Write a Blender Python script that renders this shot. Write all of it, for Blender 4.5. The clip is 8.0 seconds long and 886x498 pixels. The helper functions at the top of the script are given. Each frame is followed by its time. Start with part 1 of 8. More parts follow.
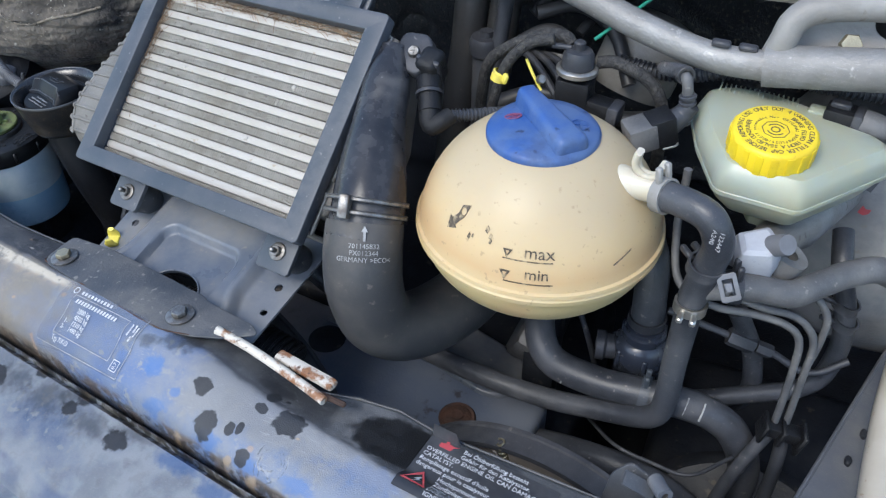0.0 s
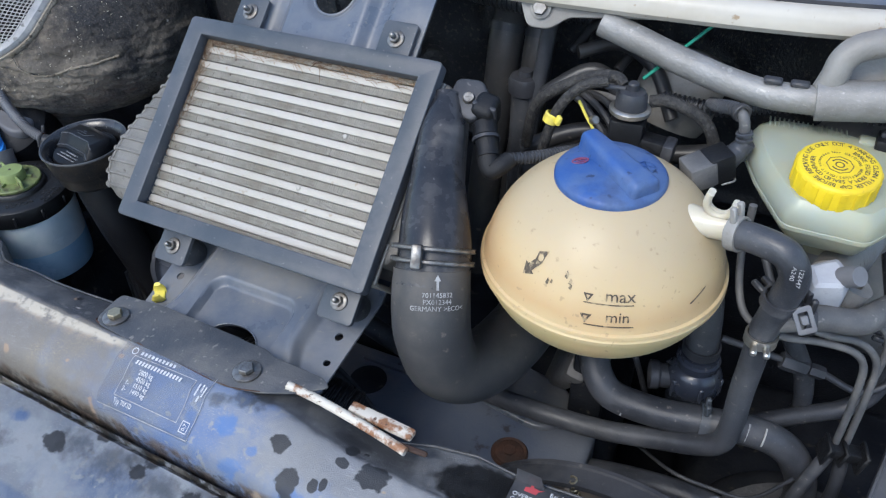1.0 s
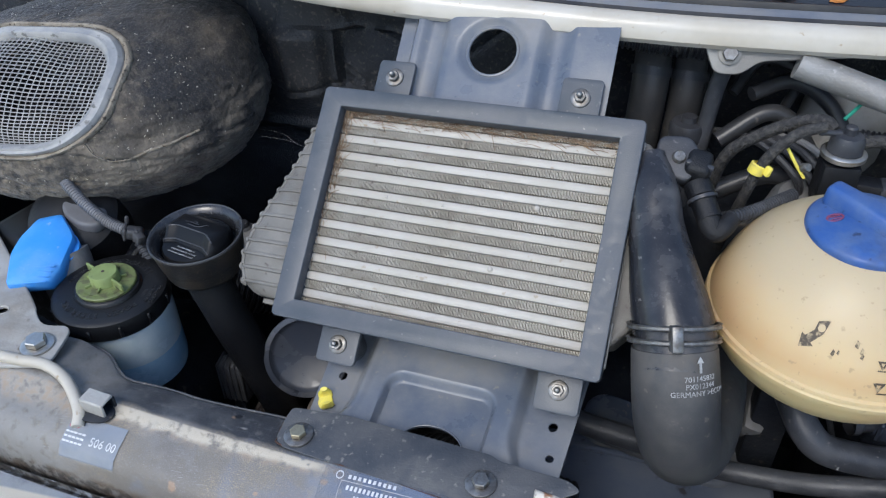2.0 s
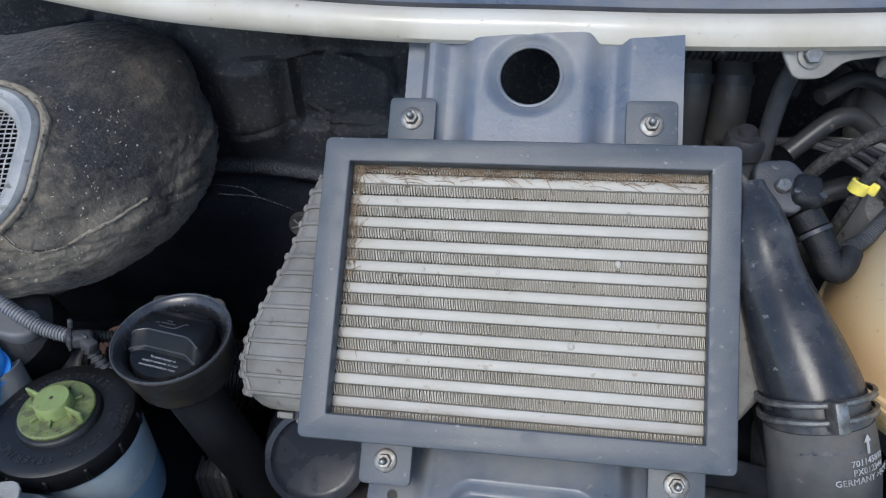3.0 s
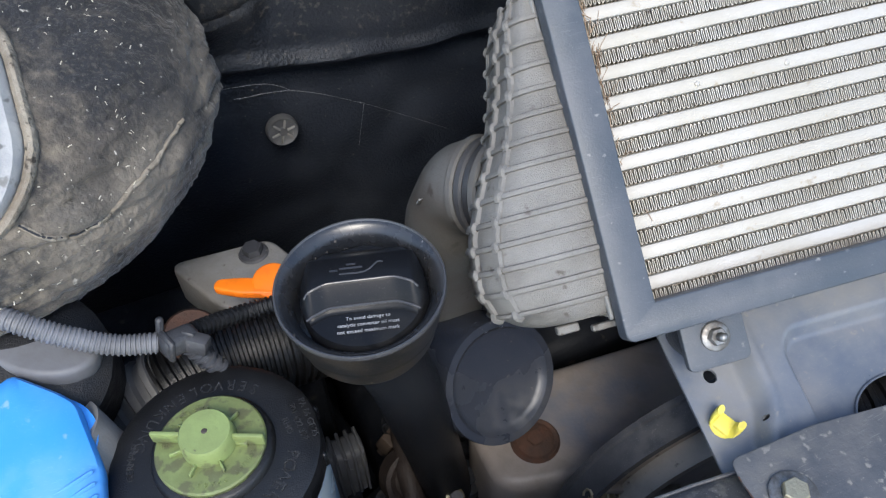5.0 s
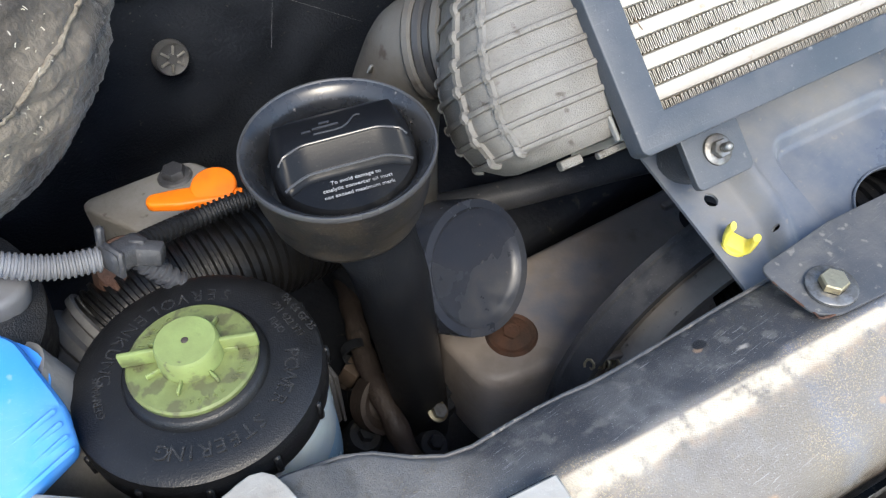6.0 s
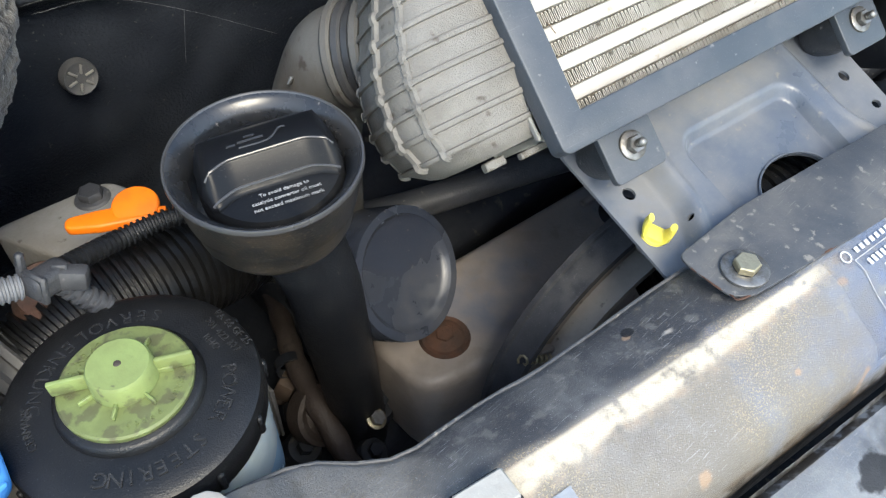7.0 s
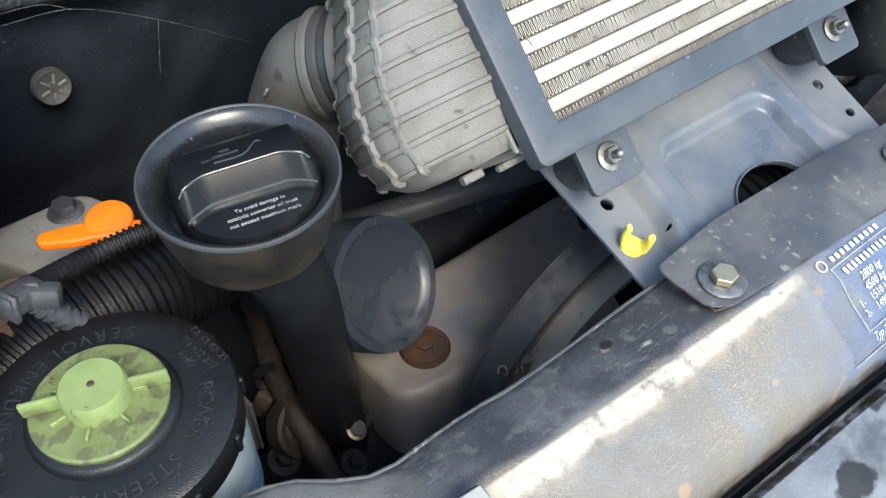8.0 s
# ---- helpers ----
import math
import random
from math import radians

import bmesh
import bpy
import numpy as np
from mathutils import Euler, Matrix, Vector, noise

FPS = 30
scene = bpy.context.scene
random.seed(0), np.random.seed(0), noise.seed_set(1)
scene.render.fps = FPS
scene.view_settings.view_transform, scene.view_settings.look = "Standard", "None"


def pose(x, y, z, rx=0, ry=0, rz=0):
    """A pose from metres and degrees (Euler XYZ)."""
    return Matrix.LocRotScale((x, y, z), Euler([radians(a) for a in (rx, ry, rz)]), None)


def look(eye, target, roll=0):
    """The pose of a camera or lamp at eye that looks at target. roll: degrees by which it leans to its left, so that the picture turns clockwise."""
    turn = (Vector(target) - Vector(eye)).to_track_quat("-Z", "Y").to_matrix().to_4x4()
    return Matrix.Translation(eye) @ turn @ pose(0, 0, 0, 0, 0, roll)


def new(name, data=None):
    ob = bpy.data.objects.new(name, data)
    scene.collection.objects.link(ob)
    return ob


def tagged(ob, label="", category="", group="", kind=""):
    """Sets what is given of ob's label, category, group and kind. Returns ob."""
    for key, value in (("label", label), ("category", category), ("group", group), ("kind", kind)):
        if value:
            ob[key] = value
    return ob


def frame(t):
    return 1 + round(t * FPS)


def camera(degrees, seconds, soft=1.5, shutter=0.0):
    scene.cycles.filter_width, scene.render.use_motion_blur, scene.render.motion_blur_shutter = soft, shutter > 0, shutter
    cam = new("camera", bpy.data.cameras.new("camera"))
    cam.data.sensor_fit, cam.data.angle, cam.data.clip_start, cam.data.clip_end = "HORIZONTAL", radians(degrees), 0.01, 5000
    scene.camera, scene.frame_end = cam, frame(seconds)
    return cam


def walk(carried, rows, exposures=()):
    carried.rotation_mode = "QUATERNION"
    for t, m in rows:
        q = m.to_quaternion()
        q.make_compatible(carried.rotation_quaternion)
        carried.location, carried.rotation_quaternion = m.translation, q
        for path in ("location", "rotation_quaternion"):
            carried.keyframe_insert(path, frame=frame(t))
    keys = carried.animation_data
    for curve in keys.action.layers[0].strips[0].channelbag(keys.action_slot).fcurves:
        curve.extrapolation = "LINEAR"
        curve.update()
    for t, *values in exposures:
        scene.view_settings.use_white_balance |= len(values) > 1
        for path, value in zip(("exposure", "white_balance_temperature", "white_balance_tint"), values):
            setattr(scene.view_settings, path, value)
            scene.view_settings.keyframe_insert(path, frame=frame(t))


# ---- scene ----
import collections

cam = camera(58.7, 8.0, 1.25)
METRES, EYE, TILT, LEAN, TURN = 0.87, 1.35, -40.0, 0.0, 24.0
ROWS = [
    (0.0, 0.0, 0.0, 0.0, -0.0, 0.0, -0.0),
    (0.5, -0.0088, -0.0057, 0.0084, -0.76, 0.3, 0.81),
    (1.0, -0.0802, -0.003, 0.0273, -2.67, 0.86, 2.81),
    (1.5, -0.221, 0.03, 0.069, -5.43, 1.29, 5.66),
    (1.7, -0.2653, 0.0471, 0.0832, -6.84, 1.40, 6.87),
    (2.8, -0.3357, 0.187, 0.1689, -14.66, -0.13, 14.30),
    (3.0, -0.3684, 0.2192, 0.1839, -16.53, -0.81, 15.65),
    (3.5, -0.5055, 0.274, 0.2207, -21.3, -3.82, 18.97),
    (4.0, -0.5468, 0.3255, 0.2439, -26.12, -7.27, 22.39),
    (4.2, -0.5387, 0.358, 0.2459, -27.91, -9.09, 23.90),
    (5.3, -0.5846, 0.5112, 0.2547, -43.46, -20.10, 31.80),
    (5.5, -0.6007, 0.5363, 0.2418, -46.48, -21.93, 33.01),
    (6.0, -0.6104, 0.5483, 0.2315, -53.45, -25.98, 34.97),
    (6.5, -0.6119, 0.5506, 0.2326, -58.52, -28.65, 35.56),
    (7.0, -0.6162, 0.5475, 0.2348, -61.41, -30.02, 35.3),
    (7.5, -0.6144, 0.5458, 0.2385, -62.65, -30.51, 35.06),
    (8.0, -0.611, 0.5468, 0.2373, -63.18, -30.91, 34.99),
]
EXPOSURES = [(0.0, 1.18, 6300, 8), (1.7, 0.95, 6300, 9), (2.8, 0.87, 6300, 8), (4.2, 1.10, 6400, 8), (5.5, 1.69, 6750, 9), (6.5, 1.86, 7200, 6), (8.0, 1.87, 7000, 4)]
walk(cam, [(t, pose(0, 0, EYE, TILT, LEAN, TURN) @ pose(METRES * x, METRES * y, METRES * z, 90 + pitch, roll, yaw)) for t, x, y, z, yaw, pitch, roll in ROWS], EXPOSURES)

# ---- light: open shade under a clear sky, soft brightness from the front ----
world = bpy.data.worlds.new("sky")
scene.world = world
world.use_nodes = True
wn = world.node_tree.nodes
sky = wn.new("ShaderNodeTexSky")
sky.sky_type = "NISHITA"
sky.sun_disc = False
sky.sun_elevation = radians(48)
sky.sun_rotation = radians(200)
wn["Background"].inputs["Strength"].default_value = 0.15
world.node_tree.links.new(sky.outputs[0], wn["Background"].inputs["Color"])
sun_data = bpy.data.lights.new("sun", "SUN")
sun_data.energy, sun_data.angle, sun_data.color = 1.1, radians(25), (1.0, 0.95, 0.87)
sun = new("sun", sun_data)
sun.matrix_world = look((-0.9, -2.4, 3.6), (0, 0, 0.3))


# ---- materials ----
def material(name, base, rough=0.5, metal=0.0, second=None, scale=8.0, cover=0.5, grain=0.0, grain_scale=300.0, third=None, third_scale=60.0, third_cover=0.2, spec=0.5, trans=0.0, sss=0.0, rough_var=0.12, soft=0.18, ior=1.45, coat=0.0, sheen=0.0):
    """Procedural surface: base colour, a second colour in large patches, a third in small specks, relief by fine noise."""
    m = bpy.data.materials.new(name)
    m.use_nodes = True
    nt = m.node_tree
    n, link = nt.nodes, nt.links.new
    b = n["Principled BSDF"]
    b.inputs["Roughness"].default_value, b.inputs["Metallic"].default_value = rough, metal
    b.inputs["Specular IOR Level"].default_value, b.inputs["IOR"].default_value = spec, ior
    b.inputs["Transmission Weight"].default_value = trans
    b.inputs["Coat Weight"].default_value = coat
    b.inputs["Sheen Weight"].default_value, b.inputs["Sheen Roughness"].default_value = sheen, 0.45
    if sss:
        b.inputs["Subsurface Weight"].default_value = sss
        b.inputs["Subsurface Radius"].default_value = (0.02, 0.014, 0.008)
        b.inputs["Subsurface Scale"].default_value = 0.5
    tc = n.new("ShaderNodeTexCoord")
    big = n.new("ShaderNodeTexNoise")
    big.inputs["Scale"].default_value, big.inputs["Detail"].default_value, big.inputs["Roughness"].default_value = scale, 6, 0.62
    link(tc.outputs["Object"], big.inputs["Vector"])
    color = n.new("ShaderNodeRGB")
    color.outputs[0].default_value = (*base, 1)
    out = color.outputs[0]

    def blend(noise, cov, width, rgb, out):
        ramp = n.new("ShaderNodeMapRange")
        ramp.interpolation_type = "SMOOTHSTEP"
        mid = 0.72 - 0.44 * cov
        ramp.inputs["From Min"].default_value, ramp.inputs["From Max"].default_value = mid - width, mid + width
        link(noise.outputs["Fac"], ramp.inputs["Value"])
        mix = n.new("ShaderNodeMix")
        mix.data_type = "RGBA"
        link(ramp.outputs[0], mix.inputs[0])
        link(out, mix.inputs[6])
        mix.inputs[7].default_value = (*rgb, 1)
        return mix.outputs[2]

    if second:
        out = blend(big, cover, soft, second, out)
    if third:
        small = n.new("ShaderNodeTexNoise")
        small.inputs["Scale"].default_value, small.inputs["Detail"].default_value = third_scale, 4
        link(tc.outputs["Object"], small.inputs["Vector"])
        out = blend(small, third_cover, 0.05, third, out)
    link(out, b.inputs["Base Color"])
    rv = n.new("ShaderNodeMapRange")
    rv.inputs["To Min"].default_value, rv.inputs["To Max"].default_value = max(0.02, rough - rough_var), min(1, rough + rough_var)
    link(big.outputs["Fac"], rv.inputs["Value"])
    link(rv.outputs[0], b.inputs["Roughness"])
    if grain:
        fine = n.new("ShaderNodeTexNoise")
        fine.inputs["Scale"].default_value, fine.inputs["Detail"].default_value = grain_scale, 4
        link(tc.outputs["Object"], fine.inputs["Vector"])
        bump = n.new("ShaderNodeBump")
        bump.inputs["Strength"].default_value, bump.inputs["Distance"].default_value = grain, 0.002
        link(fine.outputs["Fac"], bump.inputs["Height"])
        link(bump.outputs[0], b.inputs["Normal"])
    return m


M = {}
M["asphalt"] = material("asphalt", (0.05, 0.05, 0.052), 0.9, second=(0.075, 0.072, 0.068), scale=1.5, grain=0.5, grain_scale=120)
M["pad"] = material("insulation_felt", (0.0150, 0.0185, 0.0260), 0.44, second=(0.031, 0.036, 0.046), scale=9, cover=0.36, third=(0.12, 0.11, 0.095), third_scale=240, third_cover=0.01, grain=0.6, grain_scale=420, spec=0.38)
M["dark"] = material("engine_black", (0.013, 0.0155, 0.021), 0.48, second=(0.034, 0.036, 0.041), scale=20, cover=0.42, third=(0.08, 0.07, 0.06), third_scale=90, third_cover=0.1, grain=0.3, grain_scale=200, spec=0.3)
M["rubber"] = material("hose_rubber", (0.026, 0.029, 0.036), 0.38, second=(0.062, 0.066, 0.075), scale=22, cover=0.45, third=(0.19, 0.18, 0.17), third_scale=180, third_cover=0.04, grain=0.15, grain_scale=700)
M["rubber_grey"] = material("dusty_hose_rubber", (0.027, 0.030, 0.037), 0.36, second=(0.064, 0.068, 0.077), scale=25, cover=0.5, third=(0.15, 0.14, 0.13), third_scale=200, third_cover=0.04, grain=0.12, grain_scale=700)
M["plastic"] = material("black_plastic", (0.0080, 0.0088, 0.0108), 0.40, second=(0.016, 0.0165, 0.0180), scale=30, cover=0.30, third=(0.16, 0.14, 0.12), third_scale=700, third_cover=-0.01, grain=0.35, grain_scale=1300, spec=0.34)
M["cap_grey"] = material("bluish_black_plastic", (0.026, 0.032, 0.047), 0.26, second=(0.038, 0.043, 0.056), scale=22, cover=0.45, third=(0.12, 0.11, 0.10), third_scale=200, third_cover=0.03, grain=0.06, grain_scale=900, spec=0.8)
M["funnel"] = material("dusty_funnel_plastic", (0.017, 0.0175, 0.019), 0.34, second=(0.052, 0.041, 0.030), scale=34, cover=0.40, third=(0.105, 0.080, 0.054), third_scale=900, third_cover=0.22, grain=0.1, grain_scale=800)
M["cap_black"] = material("satin_black_cap", (0.0072, 0.0080, 0.0100), 0.32, second=(0.011, 0.0115, 0.0125), scale=30, cover=0.3, grain=0.05, grain_scale=1400, rough_var=0.06, spec=0.2)
# raised letters lighter than the lid, their glints put into the colour
M["lid_text"] = material("lightened_raised_black_plastic", (0.018, 0.018, 0.019), 0.28, second=(0.036, 0.036, 0.037), scale=80, cover=0.4, grain=0.4, grain_scale=1500)
M["plastic_grey"] = material("grey_black_plastic", (0.026, 0.028, 0.034), 0.42, second=(0.062, 0.064, 0.072), scale=18, cover=0.42, third=(0.13, 0.125, 0.12), third_scale=160, third_cover=0.03, grain=0.12, grain_scale=800)
M["frame"] = material("satin_black_bezel", (0.045, 0.056, 0.069), 0.40, second=(0.078, 0.084, 0.098), scale=18, cover=0.42, third=(0.19, 0.19, 0.19), third_scale=200, third_cover=0.03, grain=0.08, grain_scale=900, rough_var=0.2)
M["endtank"] = material("sooty_grey_cast_plastic", (0.185, 0.178, 0.165), 0.45, second=(0.112, 0.104, 0.092), scale=20, cover=0.48, third=(0.065, 0.056, 0.046), third_scale=150, third_cover=0.07, grain=0.35, grain_scale=1500)
M["inlet"] = material("grimy_grey_rubber", (0.096, 0.096, 0.092), 0.55, second=(0.075, 0.067, 0.058), scale=22, cover=0.5, third=(0.05, 0.042, 0.038), third_scale=110, third_cover=0.16, grain=0.15, grain_scale=600)
M["alu"] = material("dusty_core_aluminium", (0.41, 0.388, 0.350), 0.55, 0.08, second=(0.36, 0.335, 0.285), scale=18, cover=0.45, third=(0.30, 0.26, 0.20), third_scale=160, third_cover=0.06, grain=0.12, grain_scale=500)
M["fin"] = material("dust_filled_fin_sides", (0.40, 0.375, 0.325), 0.7, second=(0.26, 0.235, 0.195), scale=26, cover=0.42, third=(0.06, 0.05, 0.04), third_scale=240, third_cover=0.1)
# fin edges painted lighter than their dusty sides, standing in for light on them
M["fin_edge"] = material("brightened_fin_edge_aluminium", (0.54, 0.50, 0.43), 0.5, 0.1, second=(0.36, 0.32, 0.255), scale=40, cover=0.5, third=(0.13, 0.108, 0.082), third_scale=200, third_cover=0.14)
# lighter black for thin beads that draw highlights along edges
M["edge_glint"] = material("lightened_black_edge", (0.050, 0.050, 0.053), 0.30, second=(0.04, 0.04, 0.042), scale=60, cover=0.4, spec=0.8)
M["milky"] = material("milky_white_plastic", (0.56, 0.52, 0.42), 0.3, second=(0.48, 0.43, 0.33), scale=30, cover=0.4, sss=0.2)
M["fin_bed"] = material("dusty_fin_depth", (0.20, 0.182, 0.152), 0.8, second=(0.27, 0.245, 0.205), scale=40, cover=0.4, third=(0.07, 0.06, 0.048), third_scale=200, third_cover=0.14)
M["straw"] = material("dry_plant_debris", (0.30, 0.215, 0.14), 0.9, second=(0.13, 0.082, 0.052), scale=90, cover=0.5)
M["tube"] = material("cast_aluminium_tube", (0.29, 0.29, 0.285), 0.55, 0.4, second=(0.21, 0.205, 0.195), scale=22, cover=0.5, third=(0.40, 0.39, 0.37), third_scale=130, third_cover=0.08, grain=0.25, grain_scale=500)
M["steel"] = material("zinc_plated_steel", (0.55, 0.54, 0.51), 0.35, 0.9, second=(0.36, 0.33, 0.28), scale=60, cover=0.4, grain=0.1, grain_scale=700)
M["steel_old"] = material("aged_yellow_zinc", (0.42, 0.37, 0.25), 0.42, 0.8, second=(0.26, 0.22, 0.16), scale=70, cover=0.4, grain=0.2, grain_scale=700)
M["stay"] = material("grey_cast_stay", (0.30, 0.295, 0.28), 0.6, 0.2, second=(0.20, 0.19, 0.175), scale=14, cover=0.5, third=(0.14, 0.10, 0.07), third_scale=80, third_cover=0.06, grain=0.2, grain_scale=400)
M["flange"] = material("mottled_dusty_flange_steel", (0.40, 0.395, 0.375), 0.5, 0.1, second=(0.25, 0.225, 0.19), scale=16, cover=0.42, third=(0.13, 0.095, 0.065), third_scale=50, third_cover=0.10, grain=0.2, grain_scale=400)
M["bracket"] = material("blue_black_sheet_steel", (0.082, 0.102, 0.138), 0.30, second=(0.178, 0.182, 0.190), scale=14, cover=0.48, third=(0.20, 0.19, 0.18), third_scale=160, third_cover=0.05, grain=0.05, grain_scale=600)
M["strap"] = material("dusty_blue_black_steel", (0.044, 0.050, 0.060), 0.50, second=(0.095, 0.095, 0.098), scale=22, cover=0.46, third=(0.19, 0.18, 0.165), third_scale=200, third_cover=0.12, grain=0.2, grain_scale=600)
M["rust"] = material("rusted_plug", (0.085, 0.040, 0.026), 0.8, second=(0.045, 0.028, 0.022), scale=60, grain=0.4, grain_scale=500)
M["shroud"] = material("brown_dusty_shroud_plastic", (0.17, 0.153, 0.138), 0.6, second=(0.32, 0.28, 0.24), scale=14, cover=0.5, third=(0.06, 0.052, 0.047), third_scale=120, third_cover=0.12, grain=0.1, grain_scale=500)
M["rim_gloss"] = material("smooth_grey_black_rim", (0.012, 0.014, 0.018), 0.26, second=(0.030, 0.030, 0.031), scale=40, cover=0.4, third=(0.20, 0.18, 0.16), third_scale=420, third_cover=-0.01, spec=0.75)
M["clamp"] = material("dulled_clamp_steel", (0.25, 0.25, 0.245), 0.42, 0.75, second=(0.12, 0.11, 0.10), scale=160, cover=0.5, grain=0.15, grain_scale=600)
M["leaf"] = material("dry_orange_leaves", (0.62, 0.20, 0.035), 0.6, second=(0.50, 0.34, 0.10), scale=18, cover=0.45, third=(0.22, 0.08, 0.03), third_scale=90, third_cover=0.12)
M["tank_print"] = material("worn_brown_print", (0.075, 0.058, 0.042), 0.6, second=(0.42, 0.33, 0.20), scale=260, cover=0.36, soft=0.1)
M["cream"] = material("cream_body_paint", (0.50, 0.47, 0.41), 0.35, second=(0.42, 0.38, 0.31), scale=14, cover=0.4, third=(0.3, 0.22, 0.14), third_scale=120, third_cover=0.04, coat=0.2)
M["cream_rust"] = material("chipped_cream_paint_on_rusty_steel", (0.56, 0.52, 0.45), 0.5, second=(0.25, 0.120, 0.06), scale=70, cover=0.36, third=(0.10, 0.055, 0.035), third_scale=190, third_cover=0.16, grain=0.25, grain_scale=500, soft=0.06)
M["stay_dark"] = material("dusty_grey_black_plastic", (0.075, 0.077, 0.082), 0.5, second=(0.14, 0.138, 0.135), scale=30, cover=0.45, third=(0.2, 0.19, 0.18), third_scale=200, third_cover=0.06, grain=0.15, grain_scale=600)
M["rail_paint"] = material("dusty_blue_black_rail", (0.080, 0.090, 0.110), 0.42, second=(0.135, 0.137, 0.142), scale=14, cover=0.5, third=(0.07, 0.07, 0.075), third_scale=70, third_cover=0.1, grain=0.15, grain_scale=500)
M["hose_black"] = material("sooty_black_hose", (0.026, 0.027, 0.030), 0.36, second=(0.050, 0.049, 0.048), scale=24, cover=0.42, third=(0.11, 0.10, 0.09), third_scale=160, third_cover=0.04, grain=0.08, grain_scale=700)
M["elbow"] = material("brown_dusted_black_rubber", (0.040, 0.041, 0.044), 0.42, second=(0.082, 0.078, 0.074), scale=18, cover=0.42, third=(0.13, 0.115, 0.10), third_scale=120, third_cover=0.05, grain=0.08, grain_scale=700)
M["servo"] = material("dusty_black_servo_paint", (0.165, 0.170, 0.182), 0.36, second=(0.29, 0.285, 0.275), scale=16, cover=0.56, third=(0.20, 0.185, 0.17), third_scale=120, third_cover=0.1, grain=0.2, grain_scale=400)
M["old_rubber"] = material("perished_brown_rubber", (0.032, 0.024, 0.021), 0.6, second=(0.060, 0.047, 0.041), scale=40, cover=0.45, third=(0.03, 0.025, 0.023), third_scale=160, third_cover=0.15, grain=0.3, grain_scale=600)
M["beige_plug"] = material("dusty_beige_plastic", (0.095, 0.070, 0.055), 0.5, second=(0.06, 0.045, 0.036), scale=80, cover=0.4)
M["branch_plastic"] = material("dull_grey_black_moulding", (0.030, 0.031, 0.035), 0.45, second=(0.060, 0.060, 0.063), scale=90, cover=0.45, third=(0.11, 0.105, 0.10), third_scale=420, third_cover=0.06, grain=0.2, grain_scale=900)
M["bellows"] = material("black_bellows_rubber", (0.0055, 0.0058, 0.0066), 0.36, second=(0.012, 0.0118, 0.0115), scale=26, cover=0.3, third=(0.05, 0.045, 0.04), third_scale=300, third_cover=0.02, grain=0.2, grain_scale=900, spec=0.4)
M["glass"] = material("windscreen_glass", (0.02, 0.022, 0.025), 0.06, spec=0.8)
M["seal"] = material("seal_rubber", (0.018, 0.018, 0.02), 0.5, second=(0.04, 0.038, 0.036), scale=30)


def tank_plastic():
    """Yellowed plastic: paler above, an orange coolant stain above the seam, fluid showing below it."""
    m = material("aged_translucent_tank_plastic", (0.47, 0.385, 0.26), 0.46, second=(0.55, 0.445, 0.30), scale=9, cover=0.4, grain=0.03, grain_scale=300, sss=0.2, rough_var=0.08)
    n, link = m.node_tree.nodes, m.node_tree.links.new
    b = n["Principled BSDF"]
    prev = b.inputs["Base Color"].links[0].from_socket
    tc = [x for x in n if x.type == "TEX_COORD"][0]
    big = [x for x in n if x.type == "TEX_NOISE"][0]
    sep = n.new("ShaderNodeSeparateXYZ")
    link(tc.outputs["Object"], sep.inputs[0])
    wob = n.new("ShaderNodeMath")
    wob.operation = "MULTIPLY_ADD"
    link(big.outputs["Fac"], wob.inputs[0])
    wob.inputs[1].default_value = 0.03
    link(sep.outputs["Z"], wob.inputs[2])
    ramp = n.new("ShaderNodeValToRGB")
    span = n.new("ShaderNodeMapRange")
    span.inputs["From Min"].default_value, span.inputs["From Max"].default_value = 0.036, 0.196
    link(wob.outputs[0], span.inputs["Value"])
    link(span.outputs[0], ramp.inputs[0])
    e = ramp.color_ramp.elements
    e[0].position, e[0].color = 0.0, (0.40, 0.33, 0.15, 1)
    e[1].position, e[1].color = 1.0, (0.40, 0.335, 0.225, 1)
    for pos, col in ((0.38, (0.52, 0.41, 0.19, 1)), (0.42, (0.58, 0.45, 0.24, 1)), (0.49, (0.55, 0.36, 0.17, 1)), (0.58, (0.57, 0.42, 0.22, 1)), (0.72, (0.46, 0.365, 0.225, 1))):
        x = e.new(pos)
        x.color = col
    mix = n.new("ShaderNodeMix")
    mix.data_type = "RGBA"
    mix.inputs[0].default_value = 0.75
    link(prev, mix.inputs[6])
    link(ramp.outputs[0], mix.inputs[7])
    link(mix.outputs[2], b.inputs["Base Color"])
    return m


M["tank"] = tank_plastic()
M["cap_blue"] = material("blue_cap_plastic", (0.024, 0.080, 0.27), 0.42, second=(0.075, 0.130, 0.27), scale=40, cover=0.55, third=(0.02, 0.035, 0.09), third_scale=130, third_cover=0.12, grain=0.08, grain_scale=700)
M["brake_res"] = material("milky_translucent_reservoir", (0.33, 0.365, 0.305), 0.30, second=(0.37, 0.365, 0.25), scale=14, cover=0.45, sss=0.5, rough_var=0.06)
M["duct"] = material("glossy_black_duct", (0.016, 0.017, 0.021), 0.26, second=(0.050, 0.050, 0.054), scale=26, cover=0.38, third=(0.16, 0.155, 0.15), third_scale=160, third_cover=0.02, grain=0.04, grain_scale=600)
M["yellow"] = material("yellow_cap_plastic", (0.74, 0.55, 0.02), 0.4, second=(0.66, 0.46, 0.02), scale=50, cover=0.35, third=(0.5, 0.34, 0.03), third_scale=200, third_cover=0.0)
